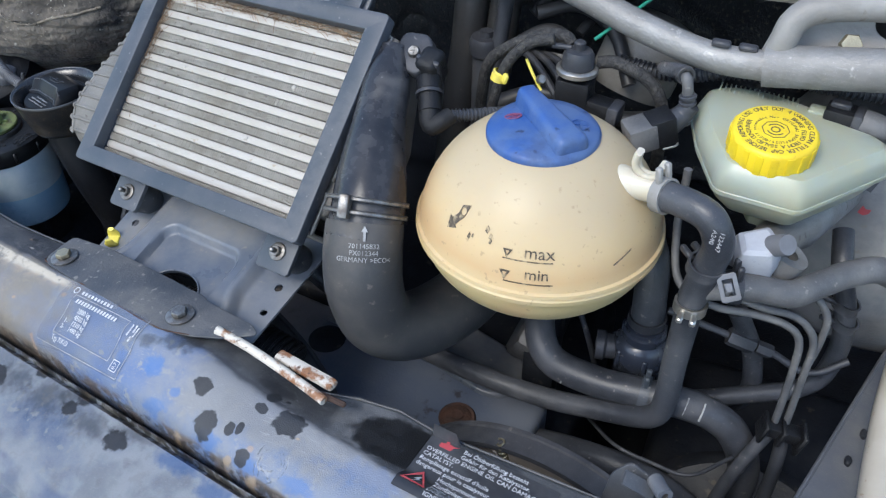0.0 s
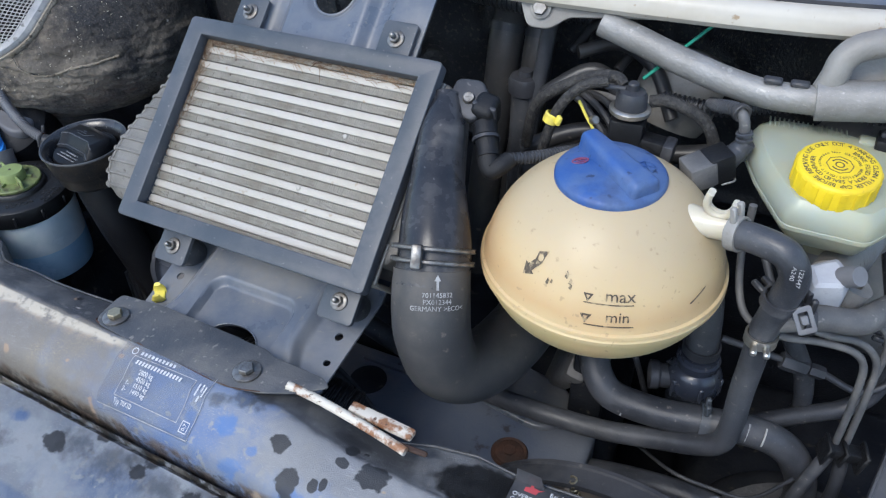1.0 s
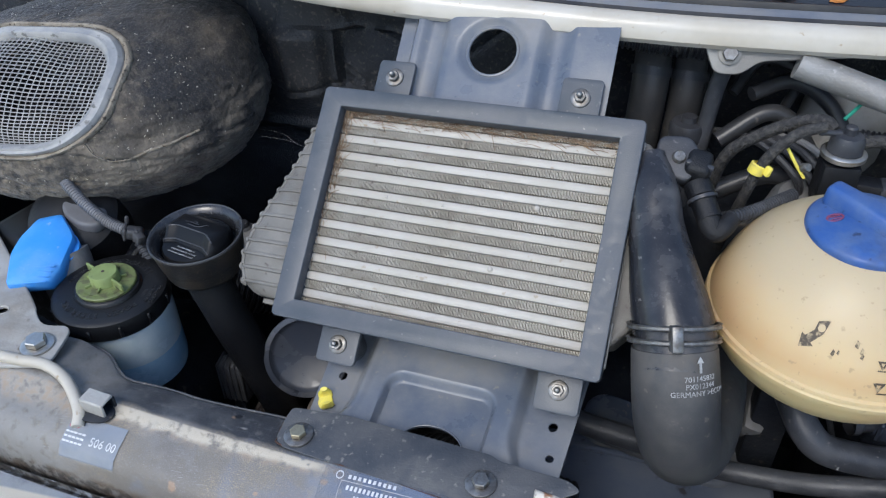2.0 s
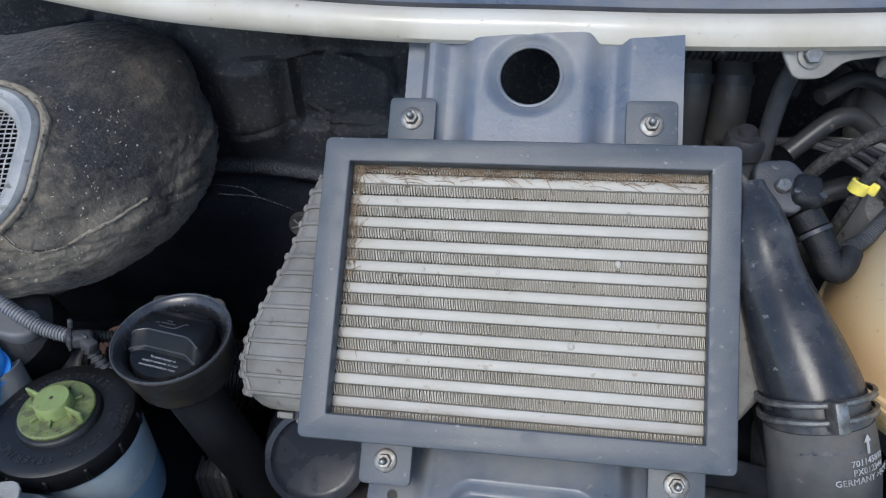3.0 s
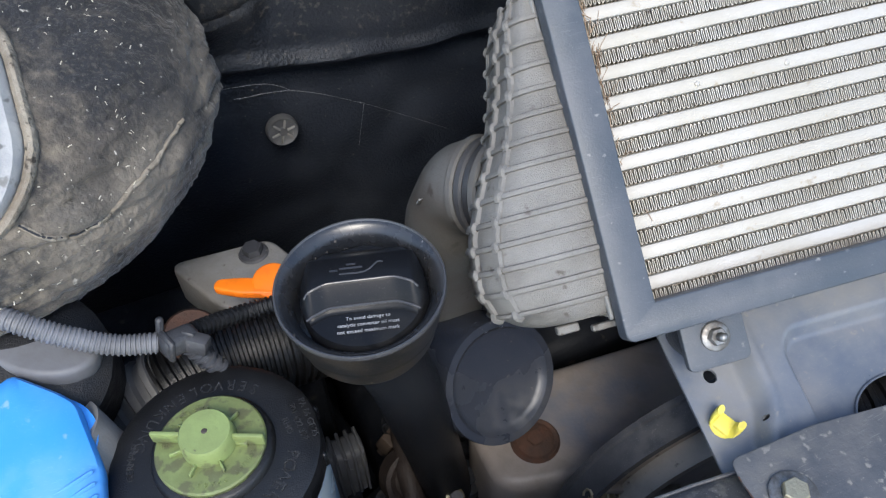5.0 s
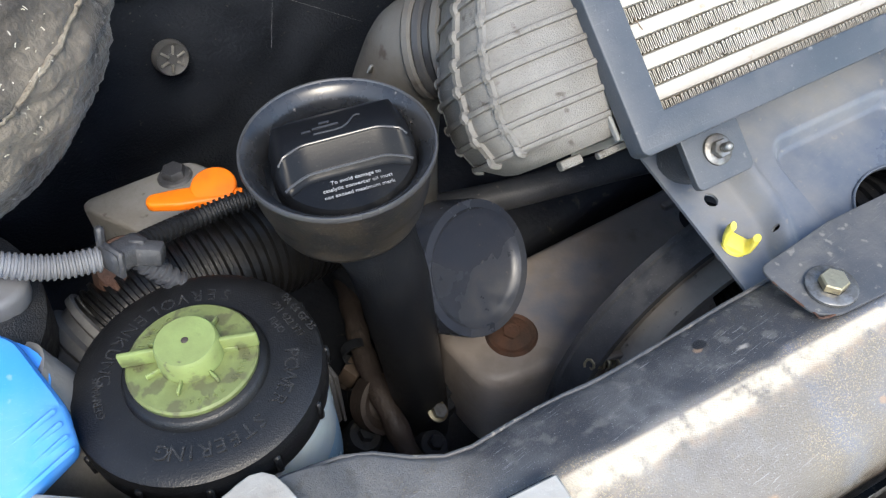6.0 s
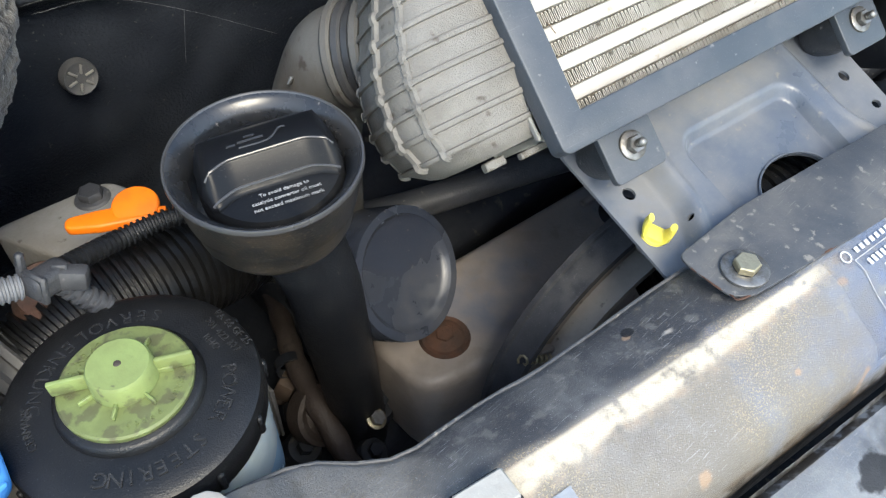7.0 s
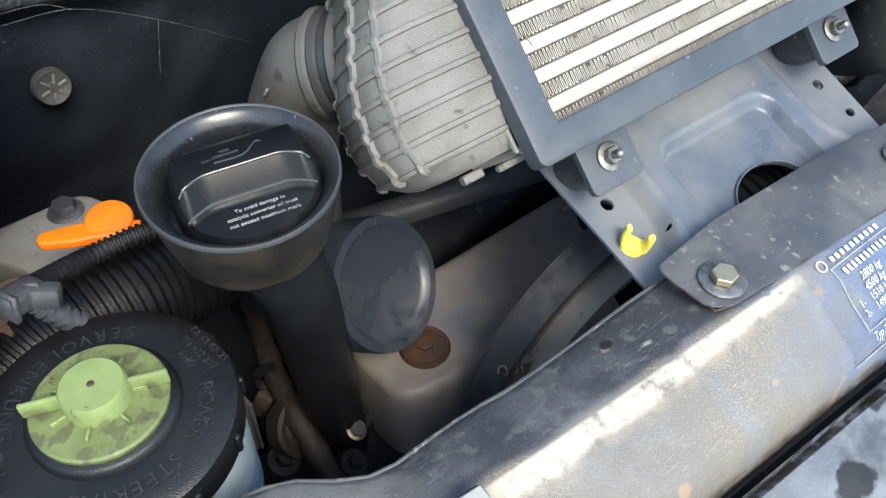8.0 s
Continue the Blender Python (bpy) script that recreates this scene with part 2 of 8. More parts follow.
M["clip_yellow"] = material("dusty_yellow_clip", (0.78, 0.66, 0.10), 0.5, second=(0.6, 0.5, 0.12), scale=120, cover=0.35)
M["orange"] = material("orange_dipstick_plastic", (0.85, 0.19, 0.01), 0.4, second=(0.7, 0.14, 0.01), scale=80, cover=0.3)
M["washer"] = material("light_blue_washer_cap", (0.035, 0.26, 0.72), 0.45, second=(0.07, 0.30, 0.70), scale=25, cover=0.4, third=(0.2, 0.36, 0.62), third_scale=120, third_cover=0.0)
M["green"] = material("aged_green_cap", (0.215, 0.280, 0.100), 0.5, second=(0.175, 0.215, 0.080), scale=55, cover=0.45, third=(0.09, 0.09, 0.05), third_scale=160, third_cover=0.12, grain=0.1, grain_scale=500)
M["lid"] = material("black_lid_plastic", (0.0060, 0.0063, 0.0072), 0.36, second=(0.011, 0.011, 0.0115), scale=35, cover=0.30, grain=0.18, grain_scale=1500, spec=0.5)
M["res_body"] = material("milky_reservoir_wall", (0.50, 0.56, 0.56), 0.25, second=(0.36, 0.44, 0.47), scale=20, third=(0.12, 0.085, 0.05), third_scale=26, third_cover=0.08, sss=0.2)
M["fluid_blue"] = material("reservoir_wall_behind_fluid", (0.22, 0.38, 0.52), 0.25, second=(0.32, 0.47, 0.58), scale=16, cover=0.45, third=(0.10, 0.075, 0.05), third_scale=24, third_cover=0.06)
M["grey_wire"] = material("grey_conduit", (0.15, 0.155, 0.17), 0.5, second=(0.11, 0.11, 0.115), scale=40, cover=0.45, grain=0.05, grain_scale=600)
M["gearbox"] = material("dull_cast_alloy", (0.26, 0.262, 0.262), 0.55, 0.3, second=(0.19, 0.18, 0.17), scale=25, cover=0.5, third=(0.09, 0.08, 0.07), third_scale=120, third_cover=0.1, grain=0.25, grain_scale=500)
M["white_plastic"] = material("white_connector_plastic", (0.66, 0.66, 0.64), 0.4, second=(0.5, 0.49, 0.46), scale=60, cover=0.4)
M["silver"] = material("pale_grey_moulded_plastic", (0.38, 0.395, 0.430), 0.30, second=(0.28, 0.29, 0.33), scale=40, cover=0.4)
M["strip_green"] = material("green_cable_tie", (0.02, 0.26, 0.17), 0.45, second=(0.02, 0.2, 0.14), scale=80)
M["mesh_wire"] = material("pale_grille_wire", (0.42, 0.42, 0.41), 0.55, 0.3, second=(0.3, 0.29, 0.28), scale=40, cover=0.4)
M["rim"] = material("grey_translucent_rim", (0.225, 0.235, 0.245), 0.45, second=(0.36, 0.355, 0.34), scale=34, cover=0.5, third=(0.13, 0.13, 0.125), third_scale=110, third_cover=0.14, grain=0.25, grain_scale=300)
M["sealant"] = material("dusty_cream_felt", (0.30, 0.265, 0.21), 0.9, second=(0.17, 0.142, 0.108), scale=60, cover=0.5, third=(0.06, 0.05, 0.04), third_scale=220, third_cover=0.2, grain=1.0, grain_scale=300)
M["ink_dark"] = material("dark_print", (0.04, 0.038, 0.036), 0.6, second=(0.08, 0.07, 0.06), scale=200)
M["ink_white"] = material("white_print", (0.62, 0.63, 0.64), 0.5, second=(0.40, 0.41, 0.43), scale=200, cover=0.35)
M["ink_grey"] = material("worn_grey_print", (0.40, 0.40, 0.40), 0.6, second=(0.2, 0.2, 0.2), scale=150, cover=0.4)
M["ink_maroon"] = material("worn_maroon_print", (0.20, 0.045, 0.085), 0.5, second=(0.05, 0.09, 0.25), scale=180, cover=0.45)
M["ink_red"] = material("red_print", (0.50, 0.06, 0.07), 0.5, second=(0.4, 0.07, 0.08), scale=100)
M["sticker_blue"] = material("dusty_clear_blue_sticker", (0.045, 0.105, 0.27), 0.36, second=(0.165, 0.182, 0.215), scale=26, cover=0.62, third=(0.05, 0.11, 0.30), third_scale=50, third_cover=0.08)
M["sticker_black"] = material("black_sticker", (0.026, 0.028, 0.033), 0.36, second=(0.066, 0.067, 0.072), scale=30, cover=0.4)
M["sticker_blue"].node_tree.nodes["Principled BSDF"].inputs["Alpha"].default_value = 0.08
M["sticker_clear"] = material("faded_sticker", (0.30, 0.34, 0.40), 0.35, second=(0.38, 0.40, 0.43), scale=40, cover=0.4)
M["sticker_clear"].node_tree.nodes["Principled BSDF"].inputs["Alpha"].default_value = 0.5
M["wrap"] = material("braided_sleeve", (0.020, 0.020, 0.021), 0.7, second=(0.070, 0.066, 0.060), scale=300, cover=0.4, grain=0.8, grain_scale=700)


class Layers:
    """Adds stains, dust and painted light of given shape over a material's colour."""

    def __init__(self, m):
        self.m, self.n, self.link = m, m.node_tree.nodes, m.node_tree.links.new
        self.b = self.n["Principled BSDF"]
        self.tc = [x for x in self.n if x.type == "TEX_COORD"][0]
        self.out = self.b.inputs["Base Color"].links[0].from_socket
        self.wob, self.torn = self.noise(60, 6), self.noise(170, 5)
        sep = self.n.new("ShaderNodeSeparateXYZ")
        self.link(self.tc.outputs["Object"], sep.inputs[0])
        self.x, self.y, self.z = sep.outputs

    def noise(self, scale, detail=4):
        t = self.n.new("ShaderNodeTexNoise")
        t.inputs["Scale"].default_value, t.inputs["Detail"].default_value = scale, detail
        self.link(self.tc.outputs["Object"], t.inputs["Vector"])
        return t.outputs["Fac"]

    def calc(self, op, a, c):
        x = self.n.new("ShaderNodeMath")
        x.operation = op
        for i, v in enumerate((a, c)):
            if isinstance(v, (int, float)):
                x.inputs[i].default_value = v
            else:
                self.link(v, x.inputs[i])
        return x.outputs[0]

    def times(self, *values):
        out = values[0]
        for v in values[1:]:
            out = self.calc("MULTIPLY", out, v)
        return out

    def step(self, v, lo, hi):
        r = self.n.new("ShaderNodeMapRange")
        r.interpolation_type = "SMOOTHSTEP"
        r.inputs["From Min"].default_value, r.inputs["From Max"].default_value = min(lo, hi), max(lo, hi)
        if lo > hi:
            r.inputs["To Min"].default_value, r.inputs["To Max"].default_value = 1, 0
        self.link(v, r.inputs["Value"])
        return r.outputs[0]

    def shaken(self, v, amount):
        return self.calc("ADD", v, self.calc("MULTIPLY", self.calc("SUBTRACT", self.wob, 0.5), amount))

    def over(self, mask, rgb):
        mix = self.n.new("ShaderNodeMix")
        mix.data_type = "RGBA"
        self.link(mask, mix.inputs[0])
        self.link(self.out, mix.inputs[6])
        mix.inputs[7].default_value = (*rgb, 1)
        self.out = mix.outputs[2]

    def blob(self, u, v, cu, cv, ru, rv, ragged=0.7, soft=0.15):
        pu = self.calc("DIVIDE", self.calc("SUBTRACT", u, cu), ru)
        pv = self.calc("DIVIDE", self.calc("SUBTRACT", v, cv), rv)
        d = self.calc("POWER", self.calc("ADD", self.times(pu, pu), self.times(pv, pv)), 0.5)
        d = self.calc("ADD", self.shaken(d, 0.6 * ragged), self.calc("MULTIPLY", self.calc("SUBTRACT", self.torn, 0.5), ragged))
        return self.step(d, 1.0, 1.0 - soft)

    def done(self):
        self.link(self.out, self.b.inputs["Base Color"])
        return self.m


OIL = (0.018, 0.020, 0.024)


def carrier_paint():
    """Blue paint under a film of grey dust, with oil spots, wiped blue patches and a sunlit strip painted along the
    ridge.
    """
    m = material("dusty_blue_carrier_paint", (0.075, 0.130, 0.275), 0.42, second=(0.170, 0.198, 0.250), scale=18, cover=0.62, third=(0.21, 0.225, 0.25), third_scale=130, third_cover=0.22, grain=0.30, grain_scale=1500, soft=0.2)
    c = Layers(m)
    fine, mid, streak = c.noise(900, 3), c.noise(150, 5), c.noise(26, 6)
    # grey-brown grime where the bay's air blows over the rail
    c.over(c.times(c.step(c.shaken(c.x, 0.08), -0.335, -0.27), c.step(c.shaken(c.y, 0.05), 0.215, 0.235), 0.85), (0.195, 0.194, 0.192))
    # warm reflection painted as beige with gold specks over the front face towards the wing
    c.over(c.times(c.step(c.shaken(c.x, 0.12), -0.37, -0.48), c.step(streak, 0.14, 0.44), 0.88), (0.160, 0.140, 0.112))
    c.over(c.times(c.step(c.shaken(c.x, 0.12), -0.38, -0.47), c.step(c.noise(1500, 2), 0.53, 0.62), c.step(c.noise(14, 5), 0.40, 0.60), 0.7), (0.36, 0.29, 0.18))
    c.over(c.times(c.step(fine, 0.56, 0.66), 0.30), (0.24, 0.238, 0.232))
    # dark tone with paler streaks on the rear shelf behind the ridge
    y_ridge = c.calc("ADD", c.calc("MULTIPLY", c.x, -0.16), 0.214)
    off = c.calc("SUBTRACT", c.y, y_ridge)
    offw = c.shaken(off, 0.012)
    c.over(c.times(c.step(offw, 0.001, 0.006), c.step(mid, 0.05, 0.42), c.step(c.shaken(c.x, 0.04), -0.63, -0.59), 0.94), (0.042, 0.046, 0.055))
    # paler wing end: the sky's reflection put into the colour
    c.over(c.times(c.step(c.shaken(c.x, 0.05), -0.595, -0.625), c.step(mid, 0.30, 0.5), 0.7), (0.24, 0.235, 0.225))
    c.over(c.times(c.step(offw, 0.004, 0.010), c.step(streak, 0.44, 0.64), 0.55), (0.135, 0.137, 0.140))
    c.over(c.times(c.step(offw, 0.004, 0.010), c.step(mid, 0.54, 0.66), c.step(c.x, -0.42, -0.47), 0.5), (0.185, 0.180, 0.170))
    c.over(c.times(c.blob(c.x, c.y, -0.4955, 0.3070, 0.0045, 0.0022, 1.8, 0.6), 0.8), (0.42, 0.39, 0.35))
    c.over(c.times(c.step(offw, 0.004, 0.010), c.step(fine, 0.52, 0.64), c.step(streak, 0.36, 0.58), 0.55), (0.115, 0.115, 0.115))
    # sunlit strip painted cream along the ridge, broad by the wing and running out to a point, rust along its border
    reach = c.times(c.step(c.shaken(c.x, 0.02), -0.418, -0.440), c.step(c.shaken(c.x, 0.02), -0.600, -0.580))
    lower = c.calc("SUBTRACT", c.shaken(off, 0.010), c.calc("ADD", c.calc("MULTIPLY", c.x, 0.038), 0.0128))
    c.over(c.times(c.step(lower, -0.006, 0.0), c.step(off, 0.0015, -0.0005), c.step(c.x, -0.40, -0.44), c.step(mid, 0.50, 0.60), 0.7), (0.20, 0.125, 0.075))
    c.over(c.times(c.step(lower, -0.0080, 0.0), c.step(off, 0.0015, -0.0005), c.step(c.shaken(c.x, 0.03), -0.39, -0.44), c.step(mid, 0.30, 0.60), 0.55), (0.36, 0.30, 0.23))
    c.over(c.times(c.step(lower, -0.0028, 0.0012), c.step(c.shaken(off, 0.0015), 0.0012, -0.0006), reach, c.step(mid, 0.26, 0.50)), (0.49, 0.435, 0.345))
    for px, py, r in ((-0.425, 0.272, 0.004), (-0.44, 0.243, 0.004), (-0.53, 0.262, 0.004), (-0.47, 0.262, 0.0025), (-0.37, 0.222, 0.003), (-0.23, 0.222, 0.003), (-0.508, 0.3175, 0.0025)):
        c.over(c.times(c.blob(c.x, c.y, px, py, r, r * 0.7, 1.4, 0.6), 0.7), (0.34, 0.23, 0.15))
    return c.done()


def front_paint():
    """Blue front paint under blotchy dust, with oil spots and wiped patches."""
    m = material("dusty_blue_front_paint", (0.11, 0.165, 0.29), 0.42, second=(0.385, 0.410, 0.440), scale=16, cover=0.80, third=(0.34, 0.355, 0.38), third_scale=130, third_cover=0.25, grain=0.14, grain_scale=1100, soft=0.2)
    c = Layers(m)
    fine, streak = c.noise(800, 3), c.noise(30, 6)
    c.over(c.times(c.step(streak, 0.48, 0.62), 0.45), (0.13, 0.15, 0.185))
    c.over(c.times(c.step(fine, 0.56, 0.66), 0.35), (0.34, 0.34, 0.34))
    return c.done()


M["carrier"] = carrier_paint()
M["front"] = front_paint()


def drum_cover():
    """Black fibre cover with a brown dust halo round the grille."""
    m = material("fuzzy_black_foam", (0.015, 0.0160, 0.0190), 0.85, second=(0.085, 0.072, 0.058), scale=16, cover=0.26, third=(0.55, 0.52, 0.46), third_scale=190, third_cover=-0.01, grain=1.0, grain_scale=240, sheen=0.2, soft=0.14)
    c = Layers(m)
    fibre, clump = c.noise(520, 4), c.noise(85, 6)
    c.over(c.times(c.step(fibre, 0.52, 0.66), 0.40), (0.095, 0.085, 0.073))
    c.over(c.times(c.step(clump, 0.54, 0.68), 0.30), (0.110, 0.094, 0.075))
    c.over(c.times(c.blob(c.x, c.y, -0.008, -0.094, 0.122, 0.086, 0.8, 0.45), c.step(c.noise(130, 6), 0.28, 0.60), 0.75), (0.195, 0.165, 0.125))
    c.over(c.times(c.step(c.shaken(c.x, 0.08), 0.02, 0.10), c.step(c.noise(30, 6), 0.34, 0.58), c.step(c.shaken(c.z, 0.05), 0.130, 0.095), 0.62), (0.235, 0.203, 0.162))
    return c.done()


M["drum"] = drum_cover()
# light on the pad's upper mouldings painted as paler brown, with specks of road dust
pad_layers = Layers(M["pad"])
lit_top = pad_layers.step(pad_layers.shaken(pad_layers.z, 0.06), 0.43, 0.50)
pad_layers.over(pad_layers.times(lit_top, pad_layers.step(pad_layers.noise(7, 6), 0.40, 0.70), 0.60), (0.066, 0.064, 0.062))
pad_layers.over(pad_layers.times(lit_top, pad_layers.step(pad_layers.noise(240, 4), 0.56, 0.66), 0.4), (0.16, 0.14, 0.115))
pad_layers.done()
tank_layers = Layers(M["tank"])
# orange left side: the translucent shell's darkened limb painted into its colour
tank_layers.over(tank_layers.times(tank_layers.step(tank_layers.shaken(tank_layers.x, 0.05), -0.030, -0.078), tank_layers.step(tank_layers.z, 0.138, 0.100), tank_layers.step(tank_layers.z, 0.070, 0.090), 0.40), (0.50, 0.30, 0.13))
tank_layers.over(tank_layers.times(tank_layers.step(tank_layers.noise(22, 6), 0.52, 0.70), tank_layers.step(tank_layers.z, 0.145, 0.10), 0.48), (0.54, 0.345, 0.18))
tank_layers.over(tank_layers.times(tank_layers.step(tank_layers.noise(240, 4), 0.64, 0.72), 0.5), (0.30, 0.22, 0.13))
tank_layers.done()


def beam_paint():
    """Blue-grey beam paint, buried in beige dust at the wing end."""
    m = material("dusty_beam_paint", (0.090, 0.115, 0.170), 0.38, second=(0.145, 0.160, 0.19), scale=8, cover=0.5, third=(0.05, 0.05, 0.055), third_scale=60, third_cover=0.1, grain=0.15, grain_scale=400)
    c = Layers(m)
    c.over(c.times(c.step(c.shaken(c.x, 0.10), 0.06, -0.04), c.step(c.noise(9, 6), 0.28, 0.5), 0.92), (0.29, 0.250, 0.222))
    c.over(c.times(c.step(c.shaken(c.x, 0.10), 0.06, -0.04), c.step(c.noise(45, 6), 0.52, 0.62), 0.5), (0.20, 0.175, 0.16))
    return c.done()


# darker olive and brown on the green cap's disc, below its knob
green_layers = Layers(M["green"])
green_layers.over(green_layers.times(green_layers.step(green_layers.z, 0.1016, 0.1000), green_layers.step(green_layers.noise(70, 6), 0.25, 0.55), 0.85), (0.118, 0.140, 0.052))
green_layers.over(green_layers.times(green_layers.step(green_layers.z, 0.1085, 0.1010), green_layers.step(green_layers.noise(150, 5), 0.50, 0.60), 0.6), (0.060, 0.050, 0.035))
green_layers.done()
M["beam"] = beam_paint()


def weather(key, dust, smudge=0.35, speck=0.4, scratch=0.3, size=1.0):
    """Dull dust smudges, pale specks and fine scratches over a material; smudged places are rougher."""
    c = Layers(M[key])
    marks = c.times(c.step(c.noise(13 * size, 6), 0.47, 0.66), c.step(c.noise(120 * size, 6), 0.36, 0.62))
    c.over(c.times(marks, smudge), dust)
    c.over(c.times(c.step(c.noise(1300 * size, 2), 0.665, 0.71), speck), tuple(min(0.6, 1.4 * v) for v in dust))
    for turn, stretch in ((25, 18.0), (118, 26.0)):
        place = c.n.new("ShaderNodeMapping")
        place.inputs["Rotation"].default_value = (0.3, 0.2, radians(turn))
        place.inputs["Scale"].default_value = (1.0, stretch, stretch)
        c.link(c.tc.outputs["Object"], place.inputs["Vector"])
        lines = c.n.new("ShaderNodeTexNoise")
        lines.inputs["Scale"].default_value, lines.inputs["Detail"].default_value = 75 * size, 2
        c.link(place.outputs[0], lines.inputs["Vector"])
        c.over(c.times(c.step(lines.outputs["Fac"], 0.665, 0.70), c.step(c.noise(30 * size, 4), 0.42, 0.62), scratch), tuple(min(0.6, 1.3 * v) for v in dust))
    dull = c.b.inputs["Roughness"].links[0].from_socket
    c.link(c.calc("ADD", dull, c.times(marks, 0.25)), c.b.inputs["Roughness"])
    c.done()


for key, dust, smudge, speck, scratch in (("carrier", (0.27, 0.275, 0.28), 0.30, 0.40, 0.45), ("front", (0.36, 0.38, 0.40), 0.26, 0.30, 0.40), ("bracket", (0.18, 0.172, 0.158), 0.38, 0.25, 0.22),
                                          ("strap", (0.16, 0.156, 0.146), 0.40, 0.30, 0.30), ("frame", (0.15, 0.155, 0.165), 0.30, 0.20, 0.14), ("rubber", (0.115, 0.115, 0.117), 0.26, 0.35, 0.15),
                                          ("rubber_grey", (0.115, 0.115, 0.117), 0.26, 0.35, 0.15), ("elbow", (0.12, 0.108, 0.096), 0.35, 0.20, 0.10), ("duct", (0.14, 0.135, 0.13), 0.40, 0.25, 0.30),
                                          ("plastic_grey", (0.13, 0.128, 0.125), 0.35, 0.35, 0.12), ("stay_dark", (0.17, 0.172, 0.176), 0.35, 0.30, 0.12), ("cap_grey", (0.10, 0.10, 0.105), 0.25, 0.20, 0.12),
                                          ("lid", (0.045, 0.045, 0.046), 0.12, 0.55, 0.10), ("plastic", (0.034, 0.033, 0.032), 0.18, 0.40, 0.06), ("cap_black", (0.040, 0.039, 0.037), 0.15, 0.40, 0.10),
                                          ("washer", (0.16, 0.34, 0.66), 0.35, 0.15, 0.2), ("cap_blue", (0.045, 0.070, 0.15), 0.50, 0.15, 0.2), ("rail_paint", (0.18, 0.18, 0.18), 0.35, 0.30, 0.25),
                                          ("endtank", (0.21, 0.195, 0.170), 0.26, 0.30, 0.08), ("tube", (0.42, 0.41, 0.40), 0.30, 0.25, 0.2), ("flange", (0.44, 0.42, 0.38), 0.30, 0.2, 0.2), ("green", (0.095, 0.098, 0.055), 0.42, 0.2, 0.12)):
    weather(key, dust, smudge, speck, scratch)


def carrier_marks():
    """Wiped blue patches, oil spots, scratches and worn edges on the carrier, over its dust."""
    c = Layers(M["carrier"])
    grit, arcs = c.noise(420, 4), c.noise(110, 3)
    for px, py, rx, ry, a in ((-0.3219, 0.2465, 0.010, 0.009, 0.9), (-0.298, 0.236, 0.005, 0.004, 0.8), (-0.352, 0.243, 0.006, 0.010, 0.6), (-0.263, 0.219, 0.012, 0.006, 0.8), (-0.229, 0.214, 0.013, 0.005, 0.7), (-0.19, 0.212, 0.015, 0.006, 0.7), (-0.390, 0.262, 0.020, 0.010, 0.30), (-0.310, 0.226, 0.012, 0.004, 0.7), (-0.150, 0.232, 0.030, 0.010, 0.35)):
        c.over(c.times(c.blob(c.x, c.y, px, py, rx, ry, 1.1, 0.55), 0.75 * a), (0.036, 0.125, 0.34))
    # a scuffed place with bare curved scratches
    ring_u, ring_v = c.calc("SUBTRACT", c.x, -0.2145), c.calc("SUBTRACT", c.y, 0.2180)
    far = c.calc("POWER", c.calc("ADD", c.times(ring_u, ring_u), c.times(ring_v, ring_v)), 0.5)
    for r in (0.0065, 0.0085, 0.0112):
        band = c.calc("ABSOLUTE", c.calc("SUBTRACT", c.shaken(far, 0.016), r), 0)
        c.over(c.times(c.step(band, 0.0005, 0.0002), c.step(arcs, 0.50, 0.58), 0.75), (0.040, 0.042, 0.048))
        c.over(c.times(c.step(c.calc("SUBTRACT", band, 0.0007), 0.0004, 0.0001), c.step(arcs, 0.54, 0.62), 0.5), (0.34, 0.35, 0.36))
    # oil spots
    for px, py, rx, ry in ((-0.2816, 0.2446, 0.0075, 0.0060), (-0.2361, 0.2590, 0.0050, 0.0055), (-0.2383, 0.2480, 0.0052, 0.0038), (-0.216, 0.2450, 0.0125, 0.0095), (-0.2680, 0.2262, 0.0080, 0.0085), (-0.2505, 0.2285, 0.0035, 0.0050), (-0.244, 0.231, 0.0028, 0.0040), (-0.228, 0.262, 0.0025, 0.002), (-0.505, 0.319, 0.0035, 0.0025), (-0.234, 0.2165, 0.006, 0.004)):
        c.over(c.times(c.blob(c.x, c.y, px, py, rx, ry, 1.0, 0.2), 0.94), OIL)
    for px, py, rx, ry in ((-0.3161, 0.2631, 0.014, 0.009), (-0.39, 0.300, 0.020, 0.006), (-0.335, 0.258, 0.010, 0.006), (-0.24, 0.268, 0.02, 0.006), (-0.305, 0.268, 0.010, 0.012)):
        c.over(c.times(c.blob(c.x, c.y, px, py, rx, ry, 1.2, 0.6), 0.62), OIL)
    # near-black patch for the hollow beside the warning sticker
    c.over(c.times(c.blob(c.x, c.y, -0.150, 0.265, 0.034, 0.020, 0.35, 0.22), c.step(grit, 0.20, 0.36), 0.97), (0.009, 0.0095, 0.011))
    # paint worn to brown primer along the front edge
    edge = c.calc("ADD", c.y, c.calc("MULTIPLY", c.x, 0.157))
    low = c.shaken(c.calc("SUBTRACT", c.z, c.calc("MULTIPLY", c.x, 0.040)), 0.006)
    c.over(c.times(c.step(c.shaken(edge, 0.0025), 0.1768, 0.1755), c.step(low, 0.9420, 0.9350), c.step(c.noise(70, 6), 0.44, 0.56), 0.8), (0.105, 0.078, 0.055))
    c.over(c.times(c.step(c.shaken(edge, 0.002), 0.1760, 0.1750), c.step(low, 0.9380, 0.9330), c.step(c.noise(200, 4), 0.46, 0.58), 0.7), (0.030, 0.027, 0.025))
